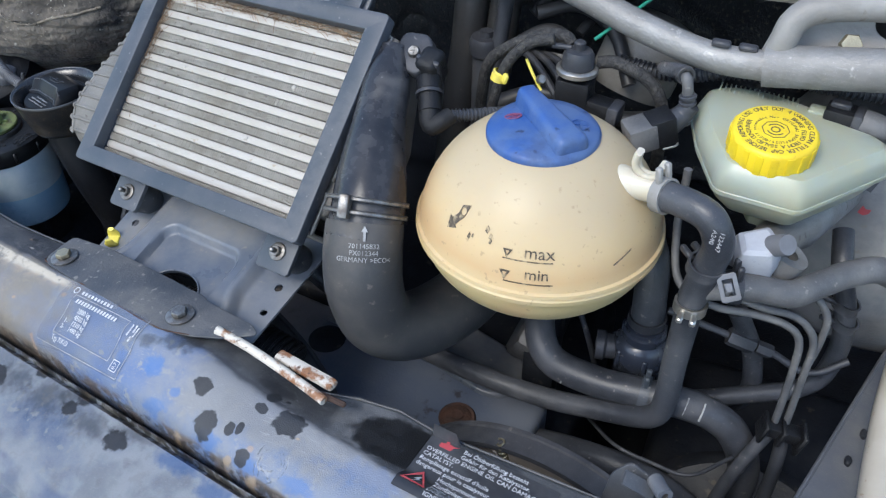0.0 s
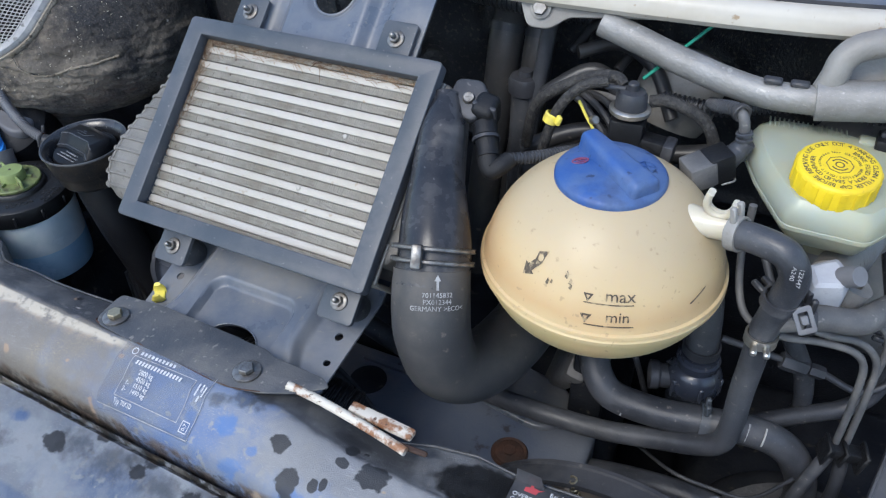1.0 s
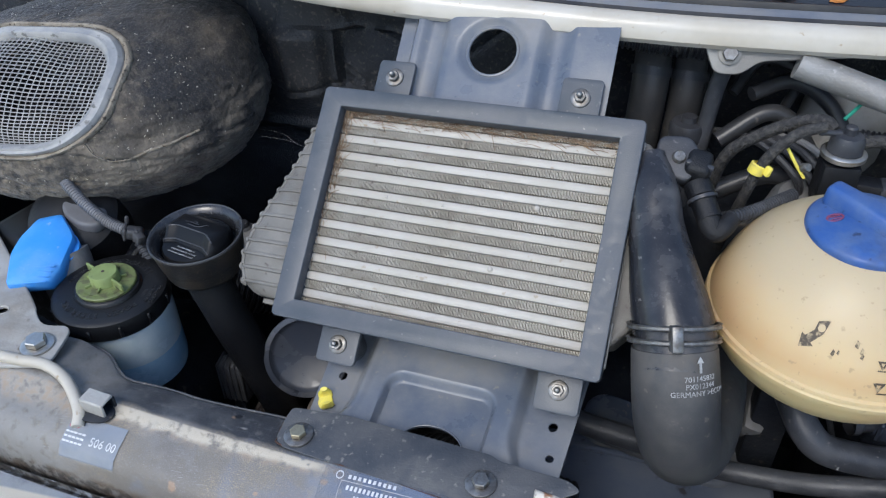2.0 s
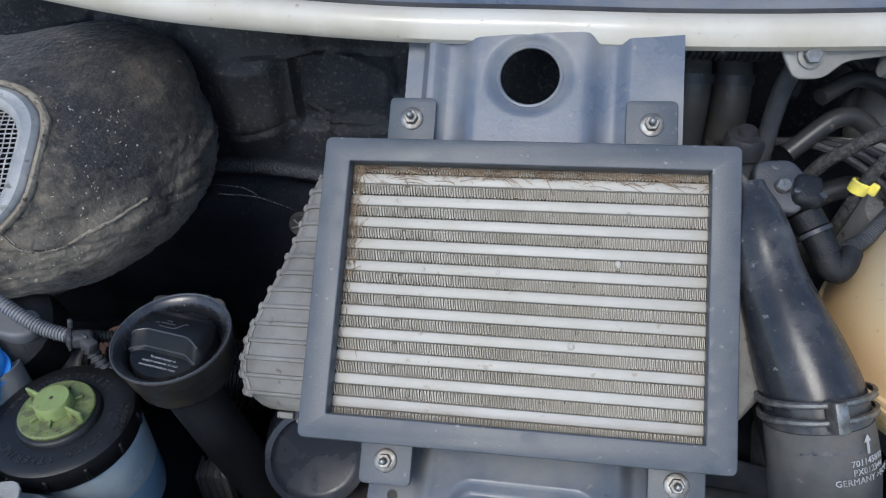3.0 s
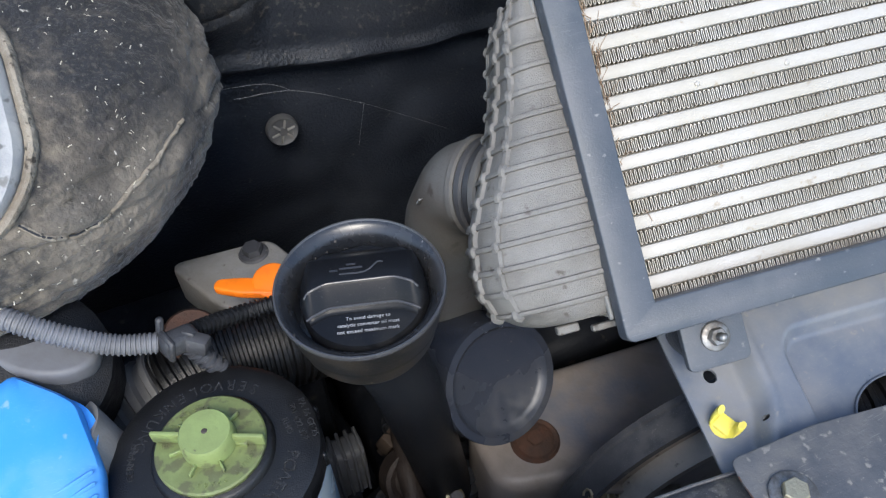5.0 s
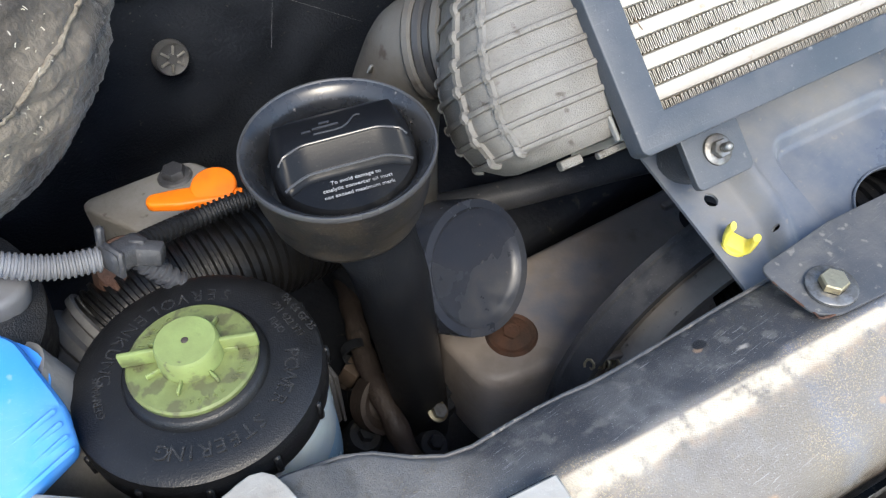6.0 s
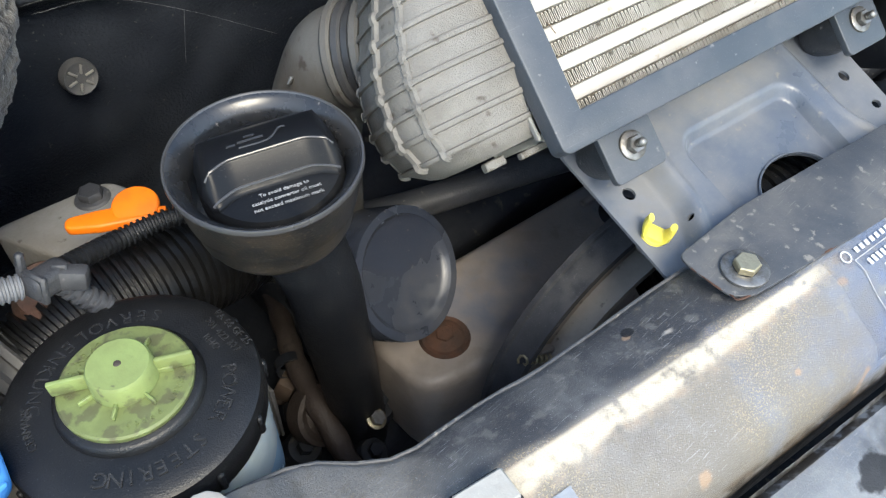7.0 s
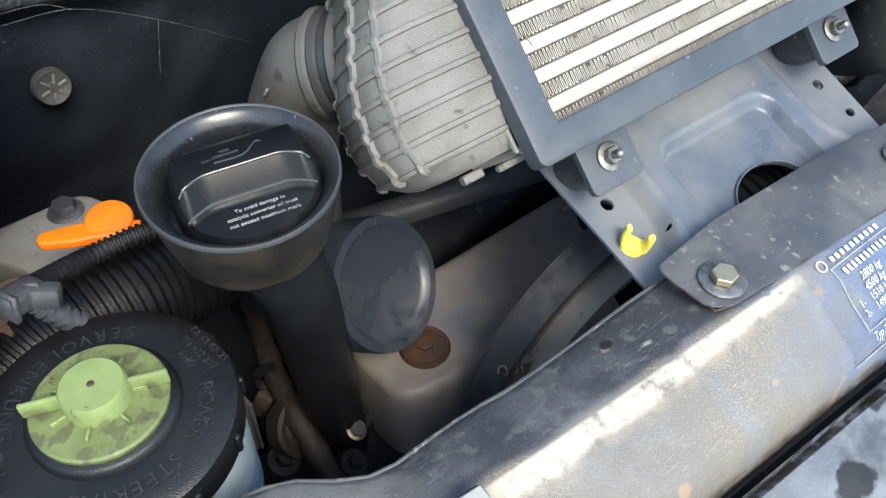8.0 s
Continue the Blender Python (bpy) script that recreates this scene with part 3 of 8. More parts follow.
    for px, py, r in ((-0.29, 0.218, 0.005), (-0.225, 0.2085, 0.006), (-0.245, 0.214, 0.004), (-0.262, 0.205, 0.004), (-0.205, 0.238, 0.002)):
        c.over(c.times(c.blob(c.x, c.y, px, py, r, r * 0.6, 1.6, 0.6), 0.75), (0.33, 0.25, 0.17))
    c.done()


def front_marks():
    """Wiped blue patches, oil spots and a worn upper edge on the front panel, over its dust."""
    c = Layers(M["front"])
    for px, py, rx, ry in ((0.022, 0.1050, 0.026, 0.009), (-0.25, 0.075, 0.025, 0.014), (0.13, 0.09, 0.03, 0.015), (-0.20, 0.130, 0.012, 0.006), (0.055, 0.096, 0.02, 0.008)):
        c.over(c.times(c.blob(c.x, c.y, px, py, rx, ry, 1.1, 0.7), 0.65), (0.038, 0.130, 0.35))
    # blue paint below the pressed crease
    c.over(c.times(c.step(c.shaken(c.calc("ADD", c.y, c.calc("MULTIPLY", c.x, 0.150)), 0.006), 0.0600, 0.0560), c.step(c.noise(22, 6), 0.30, 0.55), 0.5), (0.055, 0.120, 0.28))
    for px, py, rx, ry in ((-0.105, 0.116, 0.030, 0.018), (-0.140, 0.121, 0.024, 0.016), (-0.082, 0.124, 0.016, 0.014), (-0.02, 0.112, 0.03, 0.008), (-0.06, 0.108, 0.03, 0.012), (-0.21, 0.11, 0.02, 0.012)):
        c.over(c.times(c.blob(c.x, c.y, px, py, rx, ry, 1.2, 0.9), 0.62), (0.050, 0.056, 0.070))
    for px, py, rx, ry in ((-0.1200, 0.1318, 0.0085, 0.0075), (-0.0367, 0.1232, 0.008, 0.004), (-0.0310, 0.1045, 0.011, 0.008), (0.034, 0.1175, 0.024, 0.009), (-0.073, 0.128, 0.009, 0.012), (-0.080, 0.114, 0.008, 0.006), (-0.158, 0.118, 0.012, 0.008)):
        c.over(c.times(c.blob(c.x, c.y, px, py, rx, ry, 1.0, 0.3), 0.88), (0.018, 0.020, 0.026))
    edge = c.calc("ADD", c.y, c.calc("MULTIPLY", c.x, 0.157))
    c.over(c.times(c.step(c.shaken(edge, 0.003), 0.1100, 0.1112), c.step(c.noise(80, 6), 0.40, 0.54), 0.7), (0.15, 0.125, 0.095))
    c.over(c.times(c.step(c.shaken(edge, 0.003), 0.1105, 0.1120), c.step(c.noise(160, 5), 0.42, 0.56), 0.8), (0.035, 0.030, 0.028))
    # sunlit wedge painted cream at the wing end, running out to a point below the carrier
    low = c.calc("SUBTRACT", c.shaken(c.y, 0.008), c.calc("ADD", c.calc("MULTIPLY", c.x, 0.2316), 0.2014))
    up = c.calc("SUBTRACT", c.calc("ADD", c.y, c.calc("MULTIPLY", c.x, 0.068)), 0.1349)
    sun_patch = c.times(c.step(low, -0.003, 0.004), c.step(up, 0.001, -0.001), 0.9)
    c.over(sun_patch, (0.72, 0.665, 0.565))
    c.done()


carrier_marks()
front_marks()


# ---- mesh helpers ----
def link_mesh(name, bm, mat, smooth=True, angle=40):
    bmesh.ops.recalc_face_normals(bm, faces=bm.faces)
    me = bpy.data.meshes.new(name)
    bm.to_mesh(me)
    bm.free()
    me.materials.append(mat)
    if smooth:
        for p in me.polygons:
            p.use_smooth = True
        me.set_sharp_from_angle(angle=radians(angle))
    return new(name, me)


def part(name, bm, mat, parent, label="", at=None, smooth=True, angle=40):
    ob = link_mesh(name, bm, mat, smooth, angle)
    ob.parent = parent
    if at is not None:
        ob.matrix_basis = at
    if label:
        ob["label"] = label
    return ob


def thing(name, at, label, category, group="", kind=""):
    ob = new(name)
    ob.empty_display_size = 0.02
    ob.matrix_basis = at
    return tagged(ob, label, category, group, kind)


def solo(name, bm, mat, label, category, kind="", group="", base=None, smooth=True, angle=40):
    """A thing of one mesh, built in world coordinates, with its origin moved to its base."""
    if base is None:
        lo = min(bm.verts, key=lambda v: v.co.z).co.copy()
        base = lo
    base = Vector(base)
    bmesh.ops.translate(bm, verts=bm.verts, vec=-base)
    ob = link_mesh(name, bm, mat, smooth, angle)
    ob.location = base
    return tagged(ob, label, category, group, kind)


def at(p, rx=0, ry=0, rz=0):
    return pose(p[0], p[1], p[2], rx, ry, rz)


def axis_pose(p, direction, spin=0.0):
    """A pose at p whose z axis lies along direction."""
    q = Vector(direction).to_track_quat("Z", "Y").to_matrix().to_4x4()
    return Matrix.Translation(p) @ q @ pose(0, 0, 0, 0, 0, spin)


def curve_points(pts, steps=8):
    """A smooth line through the points."""
    p = [Vector(v) for v in pts]
    if len(p) == 2:
        return [p[0].lerp(p[1], i / steps) for i in range(steps + 1)]
    p = [2 * p[0] - p[1]] + p + [2 * p[-1] - p[-2]]
    out = []
    for i in range(1, len(p) - 2):
        a, b, c, d = p[i - 1:i + 3]
        for k in range(steps):
            t = k / steps
            out.append(0.5 * ((2 * b) + (c - a) * t + (2 * a - 5 * b + 4 * c - d) * t * t + (3 * b - a - 3 * c + d) * t ** 3))
    out.append(p[-2])
    return out


def sweep(bm, line, radius, seg=16, caps=True):
    """A tube along the line; radius is a number or a function of the way along, 0 to 1."""
    rings, n = [], len(line)
    tang = [(line[min(i + 1, n - 1)] - line[max(i - 1, 0)]).normalized() for i in range(n)]
    side = tang[0].orthogonal().normalized()
    for i in range(n):
        side = (side - tang[i] * side.dot(tang[i])).normalized()
        up = tang[i].cross(side)
        r = radius(i / (n - 1)) if callable(radius) else radius
        rings.append([bm.verts.new(line[i] + r * (math.cos(2 * math.pi * k / seg) * side + math.sin(2 * math.pi * k / seg) * up)) for k in range(seg)])
    for a, b in zip(rings, rings[1:]):
        for k in range(seg):
            bm.faces.new((a[k], a[(k + 1) % seg], b[(k + 1) % seg], b[k]))
    if caps:
        bm.faces.new(rings[0][::-1])
        bm.faces.new(rings[-1])
    return bm


def hose(pts, r, seg=16, steps=8):
    return sweep(bmesh.new(), curve_points(pts, steps), r, seg)


def corrugated(pts, r, pitch, depth, seg=16):
    """A ribbed conduit: crests and troughs along a smooth line."""
    fine = curve_points(pts, 40)
    length = [0.0]
    for a, b in zip(fine, fine[1:]):
        length.append(length[-1] + (b - a).length)
    count = max(2, int(length[-1] / pitch))
    shape = [(0.0, -depth), (0.18, -depth), (0.32, 0.0), (0.68, 0.0), (0.82, -depth)]
    bm, rings = bmesh.new(), []
    stations = [((i + f) / count * length[-1], d) for i in range(count) for f, d in shape] + [(length[-1], -depth)]
    j, side = 0, None
    for s, d in stations:
        while j < len(length) - 2 and length[j + 1] < s:
            j += 1
        f = (s - length[j]) / max(1e-9, length[j + 1] - length[j])
        p = fine[j].lerp(fine[j + 1], f)
        t = (fine[j + 1] - fine[j]).normalized()
        side = t.orthogonal().normalized() if side is None else (side - t * side.dot(t)).normalized()
        up = t.cross(side)
        rings.append([bm.verts.new(p + (r + d) * (math.cos(2 * math.pi * k / seg) * side + math.sin(2 * math.pi * k / seg) * up)) for k in range(seg)])
    for a, b in zip(rings, rings[1:]):
        for k in range(seg):
            bm.faces.new((a[k], a[(k + 1) % seg], b[(k + 1) % seg], b[k]))
    bm.faces.new(rings[0][::-1])
    bm.faces.new(rings[-1])
    return bm


def lathe(profile, seg=48, bm=None):
    """Turned about z: profile points (radius, height); a radius of 0 closes the end."""
    bm = bm or bmesh.new()
    rings = []
    for r, z in profile:
        if r <= 1e-6:
            rings.append([bm.verts.new((0, 0, z))])
        else:
            rings.append([bm.verts.new((r * math.cos(2 * math.pi * k / seg), r * math.sin(2 * math.pi * k / seg), z)) for k in range(seg)])
    for a, b in zip(rings, rings[1:]):
        for k in range(seg):
            q = (a[k % len(a)], a[(k + 1) % len(a)], b[(k + 1) % len(b)], b[k % len(b)])
            f = list(dict.fromkeys(q))
            if len(f) > 2:
                bm.faces.new(f)
    return bm


def block(sx, sy, sz, bevel=0.002, segments=2, center=(0, 0, 0)):
    bm = bmesh.new()
    bmesh.ops.create_cube(bm, size=1)
    bmesh.ops.scale(bm, vec=(sx, sy, sz), verts=bm.verts)
    if bevel:
        bmesh.ops.bevel(bm, geom=bm.edges[:], offset=bevel, segments=segments, affect="EDGES", profile=0.5)
    bmesh.ops.translate(bm, vec=center, verts=bm.verts)
    return bm


def shape2d(loops, thick, bevel=0.0008, res=2):
    """A flat plate from outlines (the first outside, the rest holes), centred on z, with rounded edges."""
    cu = bpy.data.curves.new("outline", "CURVE")
    cu.dimensions, cu.fill_mode = "2D", "BOTH"
    cu.extrude, cu.bevel_depth, cu.bevel_resolution = max(thick / 2 - bevel, 0.0), bevel, res
    for loop in loops:
        sp = cu.splines.new("POLY")
        sp.points.add(len(loop) - 1)
        for q, p in zip(sp.points, loop):
            q.co = (p[0], p[1], 0, 1)
        sp.use_cyclic_u = True
    ob = bpy.data.objects.new("outline", cu)
    me = bpy.data.meshes.new_from_object(ob)
    bm = bmesh.new()
    bm.from_mesh(me)
    bmesh.ops.remove_doubles(bm, verts=bm.verts, dist=1e-6)
    bpy.data.objects.remove(ob)
    bpy.data.curves.remove(cu)
    bpy.data.meshes.remove(me)
    return bm


def ellipse(cx, cy, rx, ry, n=28, turn=0.0):
    c, s = math.cos(turn), math.sin(turn)
    return [(cx + rx * math.cos(a) * c - ry * math.sin(a) * s, cy + rx * math.cos(a) * s + ry * math.sin(a) * c) for a in (2 * math.pi * i / n for i in range(n))]


def rounded(w, h, r, n=5, cx=0.0, cy=0.0):
    out = []
    for sx, sy, a0 in ((1, 1, 0), (-1, 1, 90), (-1, -1, 180), (1, -1, 270)):
        for i in range(n + 1):
            a = radians(a0 + 90 * i / n)
            out.append((cx + sx * (w / 2 - r) + r * math.cos(a), cy + sy * (h / 2 - r) + r * math.sin(a)))
    return out


def soften(loop, r, n=4):
    """Rounds the corners of a polygon."""
    out = []
    for i, p in enumerate(loop):
        p, a, b = Vector(p), Vector(loop[i - 1]), Vector(loop[(i + 1) % len(loop)])
        da, db = (a - p), (b - p)
        ra, rb = min(r, da.length * 0.45), min(r, db.length * 0.45)
        s, e = p + da.normalized() * ra, p + db.normalized() * rb
        for k in range(n + 1):
            t = k / n
            q = s * (1 - t) ** 2 + p * 2 * t * (1 - t) + e * t * t
            out.append((q.x, q.y))
    return out


def join(*bms):
    """Several bmeshes as one; the others are freed."""
    first = bms[0]
    for other in bms[1:]:
        me = bpy.data.meshes.new("tmp")
        other.to_mesh(me)
        other.free()
        first.from_mesh(me)
        bpy.data.meshes.remove(me)
    return first


def moved(bm, m):
    bmesh.ops.transform(bm, matrix=m, verts=bm.verts)
    return bm


def letters(body, size, depth=0.0003, align="LEFT", spacing=1.0):
    cu = bpy.data.curves.new("letters", "FONT")
    cu.body, cu.size, cu.extrude, cu.align_x, cu.align_y, cu.resolution_u, cu.space_character = body, size, depth / 2, align, "CENTER", 2, spacing
    ob = bpy.data.objects.new("letters", cu)
    me = bpy.data.meshes.new_from_object(ob)
    bm = bmesh.new()
    bm.from_mesh(me)
    bpy.data.objects.remove(ob)
    bpy.data.curves.remove(cu)
    bpy.data.meshes.remove(me)
    return bm


def ring_letters(body, radius, size, start, sweep_deg, depth=0.0003, inward=False):
    """Letters set round a circle, clockwise from start degrees; inward: their feet point outwards."""
    bms, n = [], len(body)
    for i, ch in enumerate(body):
        if ch == " ":
            continue
        a = radians(start - sweep_deg * i / max(1, n - 1))
        turn = math.degrees(a) - 90
        bms.append(moved(letters(ch, size, depth, "CENTER"), pose(radius * math.cos(a), radius * math.sin(a), 0, 0, 0, turn + (180 if inward else 0))))
    return join(*bms)


def hexagon(r, h, z=0.0):
    bm = lathe([(0, z), (r * 0.93, z), (r, z + h * 0.12), (r, z + h * 0.85), (r * 0.9, z + h), (0, z + h)], 6)
    return bm


def bolt_parts(parent, m, r=0.0055, washer=0.009, stud=0.0, mat="steel", washer_mat="steel", sub=""):
    """A washer and a hexagonal head (with a stud through it) as parts of a thing."""
    w = part("washer", lathe([(0.001, 0), (washer, 0), (washer, 0.0012), (washer * 0.92, 0.0016), (r * 0.9, 0.0016)], 28), M[washer_mat], parent, at=m)
    bm = hexagon(r, r * 0.72, 0.0016)
    h = part("bolt_head", bm, M[mat], parent, at=m, angle=25)
    if stud:
        part("stud", lathe([(r * 0.45, 0.004)] + [(r * (0.5 if i % 2 else 0.42), 0.005 + 0.0007 * i) for i in range(int(stud / 0.0007))] + [(0, 0.005 + stud)], 14), M[mat], parent, at=m)
    return h


def height_sheet(nx, ny, place, thick=0.0015, holes=()):
    """A pressed sheet: place(a, b) gives the point for a, b in 0..1; holes are (a, b, ra, rb) ellipses in the same terms."""
    grid = {(i, j): [i / nx, j / ny] for i in range(nx + 1) for j in range(ny + 1)}

    def depth(a, b, h):
        return math.hypot((a - h[0]) / h[2], (b - h[1]) / h[3])

    keep = []
    for i in range(nx):
        for j in range(ny):
            ca, cb = (i + 0.5) / nx, (j + 0.5) / ny
            if all(depth(ca, cb, h) >= 1 for h in holes):
                keep.append(((i, j), (i + 1, j), (i + 1, j + 1), (i, j + 1)))
    edge = collections.Counter(frozenset((q[k], q[(k + 1) % 4])) for q in keep for k in range(4))
    rim = {v for e, c in edge.items() if c == 1 for v in e}
    for v in rim:
        a, b = grid[v]
        for h in holes:
            d = depth(a, b, h)
            if 1e-6 < d and abs(d - 1) < 1.6 * max(1 / nx / h[2], 1 / ny / h[3]) and 0 < v[0] < nx and 0 < v[1] < ny:
                grid[v] = [h[0] + (a - h[0]) / d, h[1] + (b - h[1]) / d]
    bm = bmesh.new()
    used = {v for q in keep for v in q}
    made = {v: bm.verts.new(place(*grid[v])) for v in used}
    for q in keep:
        bm.faces.new([made[v] for v in q])
    bmesh.ops.recalc_face_normals(bm, faces=bm.faces)
    bmesh.ops.solidify(bm, geom=bm.faces[:], thickness=thick)
    return bm


def table(x, pairs):
    """Straight lines between the (x, value) pairs."""
    if x <= pairs[0][0]:
        return pairs[0][1]
    for (a, va), (b, vb) in zip(pairs, pairs[1:]):
        if x <= b:
            f = (x - a) / (b - a)
            return va + (vb - va) * f
    return pairs[-1][1]


def smooth(e0, e1, x):
    t = min(1.0, max(0.0, (x - e0) / (e1 - e0)))
    return t * t * (3 - 2 * t)


# ---- setting ----
def grid_sheet(nx, ny, place):
    bm = bmesh.new()
    v = [[bm.verts.new(place(i / nx, j / ny)) for j in range(ny + 1)] for i in range(nx + 1)]
    for i in range(nx):
        for j in range(ny):
            bm.faces.new((v[i][j], v[i + 1][j], v[i + 1][j + 1], v[i][j + 1]))
    return bm


def wall_block(name, lo, hi, mat, label):
    size = [b - a for a, b in zip(lo, hi)]
    mid = [(a + b) / 2 for a, b in zip(lo, hi)]
    return solo(name, block(*size, 0.004, 1, mid), M[mat], label, "wall", "structure", base=(mid[0], mid[1], lo[2]))


ground = solo("ground", grid_sheet(24, 24, lambda a, b: (-300 + 600 * a, -300 + 600 * b, 0)), M["asphalt"], "grey asphalt yard under and round the van", "ground", "structure", base=(0, 0, 0))
# bay sides, floor and bulkhead, added to shut light out of the interior
wall_block("wall_west", (-1.02, 0.34, 0.45), (-0.99, 0.80, 0.94), "dark", "dark inner wing of the engine bay")
wall_block("wall_east", (0.33, 0.10, 0.45), (0.36, 0.80, 0.90), "servo", "dark inner wing of the engine bay")
wall_block("floor", (-1.02, 0.16, 0.42), (0.36, 0.80, 0.45), "dark", "black undertray closing the engine bay")
wall_block("wall_north", (-1.02, 0.775, 0.45), (0.36, 0.80, 1.16), "dark", "dark steel bulkhead behind the engine")


def pad_place(a, b):
    x, z = -0.99 + 1.30 * a, 0.50 + 0.66 * b
    wx, wz = x + 0.004 * noise.noise((x * 18, z * 18, 2.0)), z + 0.004 * noise.noise((x * 18, z * 18, 7.0))
    y = 0.712 + 0.010 * noise.noise((x * 8, z * 8, 1.0)) + 0.004 * noise.noise((x * 26, z * 26, 4.0))
    # the upper pad stands proud of the lower one, with a rolled ledge between them
    y += 0.016 * smooth(0.945, 0.922, wz + 0.10 * (x + 0.57)) + 0.03 * smooth(0.90, 0.6, z)
    y -= 0.006 * smooth(0.012, 0.0, abs(wz + 0.10 * (x + 0.57) - 0.944))
    # a tall soft bulge and a pressed panel beside it
    y -= 0.010 * smooth(-0.622, -0.600, wx) * smooth(-0.556, -0.572, wx) * smooth(0.955, 0.990, wz) * smooth(1.068, 1.054, wz)
    pressed = smooth(-0.553, -0.544, wx) * smooth(-0.460, -0.470, wx) * smooth(0.994, 1.006, wz + 0.12 * abs(wx + 0.50)) * smooth(1.065, 1.056, wz)
    y += 0.009 * pressed
    # thin raised welds along the panel's borders and slack folds in its corner
    y -= 0.0035 * smooth(0.0035, 0.0, abs(wz - 1.0635)) * smooth(-0.60, -0.58, x) * smooth(-0.45, -0.47, x)
    y -= 0.0035 * smooth(0.0030, 0.0, abs(wx + 0.551)) * smooth(1.00, 1.02, z) * smooth(1.07, 1.06, z)
    y -= 0.0035 * smooth(0.0030, 0.0, abs(wx + 0.462)) * smooth(0.97, 0.985, z) * smooth(1.06, 1.05, z)
    y -= 0.0040 * smooth(0.0050, 0.0, abs(wz - 1.000)) * smooth(-0.56, -0.54, x) * smooth(-0.49, -0.51, x)
    for k in range(3):
        y -= 0.0030 * smooth(0.0035, 0.0, abs(wz - 1.020 + 0.008 * k + 0.8 * (wx + 0.535))) * smooth(0.022, 0.008, abs(wx + 0.535 - 0.006 * k))
    y -= 0.0045 * smooth(0.0050, 0.0, abs(wx + 0.538 + 0.3 * (wz - 1.08))) * smooth(1.062, 1.075, z) * smooth(1.12, 1.09, z)
    crease = abs(noise.noise((x * 11, z * 11, 11.0)))
    y += 0.003 * smooth(0.07, 0.0, crease) * smooth(0.96, 1.0, z)
    return (x, y, z)


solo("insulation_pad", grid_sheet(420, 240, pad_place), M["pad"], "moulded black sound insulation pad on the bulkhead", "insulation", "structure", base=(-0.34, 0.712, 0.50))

plug = thing("push_plug", axis_pose((-0.5655, 0.7205, 0.880), (0.05, -1, 0.12)), "round grey plastic push plug in the insulation pad", "plug")
part("disc", lathe([(0, 0.0035), (0.0035, 0.0035), (0.004, 0.002), (0.0095, 0.002), (0.0115, 0.003), (0.0125, 0.001), (0.0125, -0.004)], 32), M["stay_dark"], plug)
for k in range(6):
    part("spoke", moved(block(0.0065, 0.0016, 0.002, 0.0004, 1, (0.0065, 0, 0.003)), pose(0, 0, 0, 0, 0, 60 * k + 12)), M["stay"], plug)


# lock carrier: a pressed rail across the front
REAR = [(-0.99, 0.47), (-0.80, 0.455), (-0.72, 0.382), (-0.66, 0.374), (-0.634, 0.366), (-0.620, 0.352), (-0.611, 0.345), (-0.600, 0.3415), (-0.583, 0.340), (-0.565, 0.338), (-0.547, 0.334), (-0.516, 0.331), (-0.482, 0.328), (-0.46, 0.325), (-0.35, 0.308), (-0.26, 0.291), (-0.22, 0.283), (-0.19, 0.289), (-0.16, 0.291), (-0.13, 0.285), (0.0, 0.280), (0.34, 0.26)]


def gap_y(x):
    return 0.267 - 0.157 * (x + 0.6)


def gap_z(x):
    return 0.906 + 0.040 * (x + 0.6)


def ridge_y(x):
    return 0.214 - 0.16 * x


def top_z(x):
    return 0.944 + 0.005 * smooth(-0.70, -0.55, x) + 0.009 * smooth(-0.54, -0.34, x) - 0.014 * smooth(-0.31, -0.23, x)


def carrier_section(x):
    yr, yg, zg, zt = table(x, REAR), gap_y(x), gap_z(x), top_z(x)
    rd = min(ridge_y(x), yr - 0.006)
    boss = 0.006 * smooth(-0.635, -0.655, x)
    dip, crown = 0.004 * smooth(-0.25, -0.21, x), 90 * (zt - 0.944)
    return [(yr + 0.002, zt - 0.045), (yr + 0.001, zt - 0.018), (yr - 0.001, zt - 0.012), (yr - 0.005, zt - 0.009 + boss), (rd + 0.012, zt - 0.003 + boss - dip), (rd + 0.004, zt + 0.0005 + boss), (rd, zt + 0.001 + boss * 0.8), (rd - 0.005, zt - 0.0005 + boss * 0.4), (rd - 0.012, zt - 0.002),
            (0.5 * (rd + yg), zt - 0.003 - 0.006 * crown), (yg + 0.014, zt - 0.005 - 0.008 * crown), (yg + 0.007, zt - 0.009 - 0.008 * crown), (yg + 0.0025, zt - 0.017 - 0.007 * crown), (yg + 0.001, zg), (yg + 0.002, zg - 0.03), (yg + 0.02, zg - 0.10)]


def carrier_mesh():
    bm = bmesh.new()
    rows = []
    for k in range(249):
        x = -0.90 + 0.005 * k
        outer = carrier_section(x)
        inner = [(y + (0.0016 if i > 8 else -0.0016 if i < 3 else 0), z - 0.0018) for i, (y, z) in enumerate(outer)]
        rows.append([bm.verts.new((x, y, z)) for y, z in outer + inner[::-1]])
    for a, b in zip(rows, rows[1:]):
        for k in range(len(a)):
            j = (k + 1) % len(a)
            bm.faces.new((a[k], a[j], b[j], b[k]))
    bm.faces.new(rows[0][::-1])
    bm.faces.new(rows[-1])
    return bm


carrier = thing("lock_carrier", at((-0.3, 0.27, 0.85)), "dusty dark blue steel lock carrier with oil spots and a painted sunlit strip", "car panel")
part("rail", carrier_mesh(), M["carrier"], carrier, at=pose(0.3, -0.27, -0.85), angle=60)
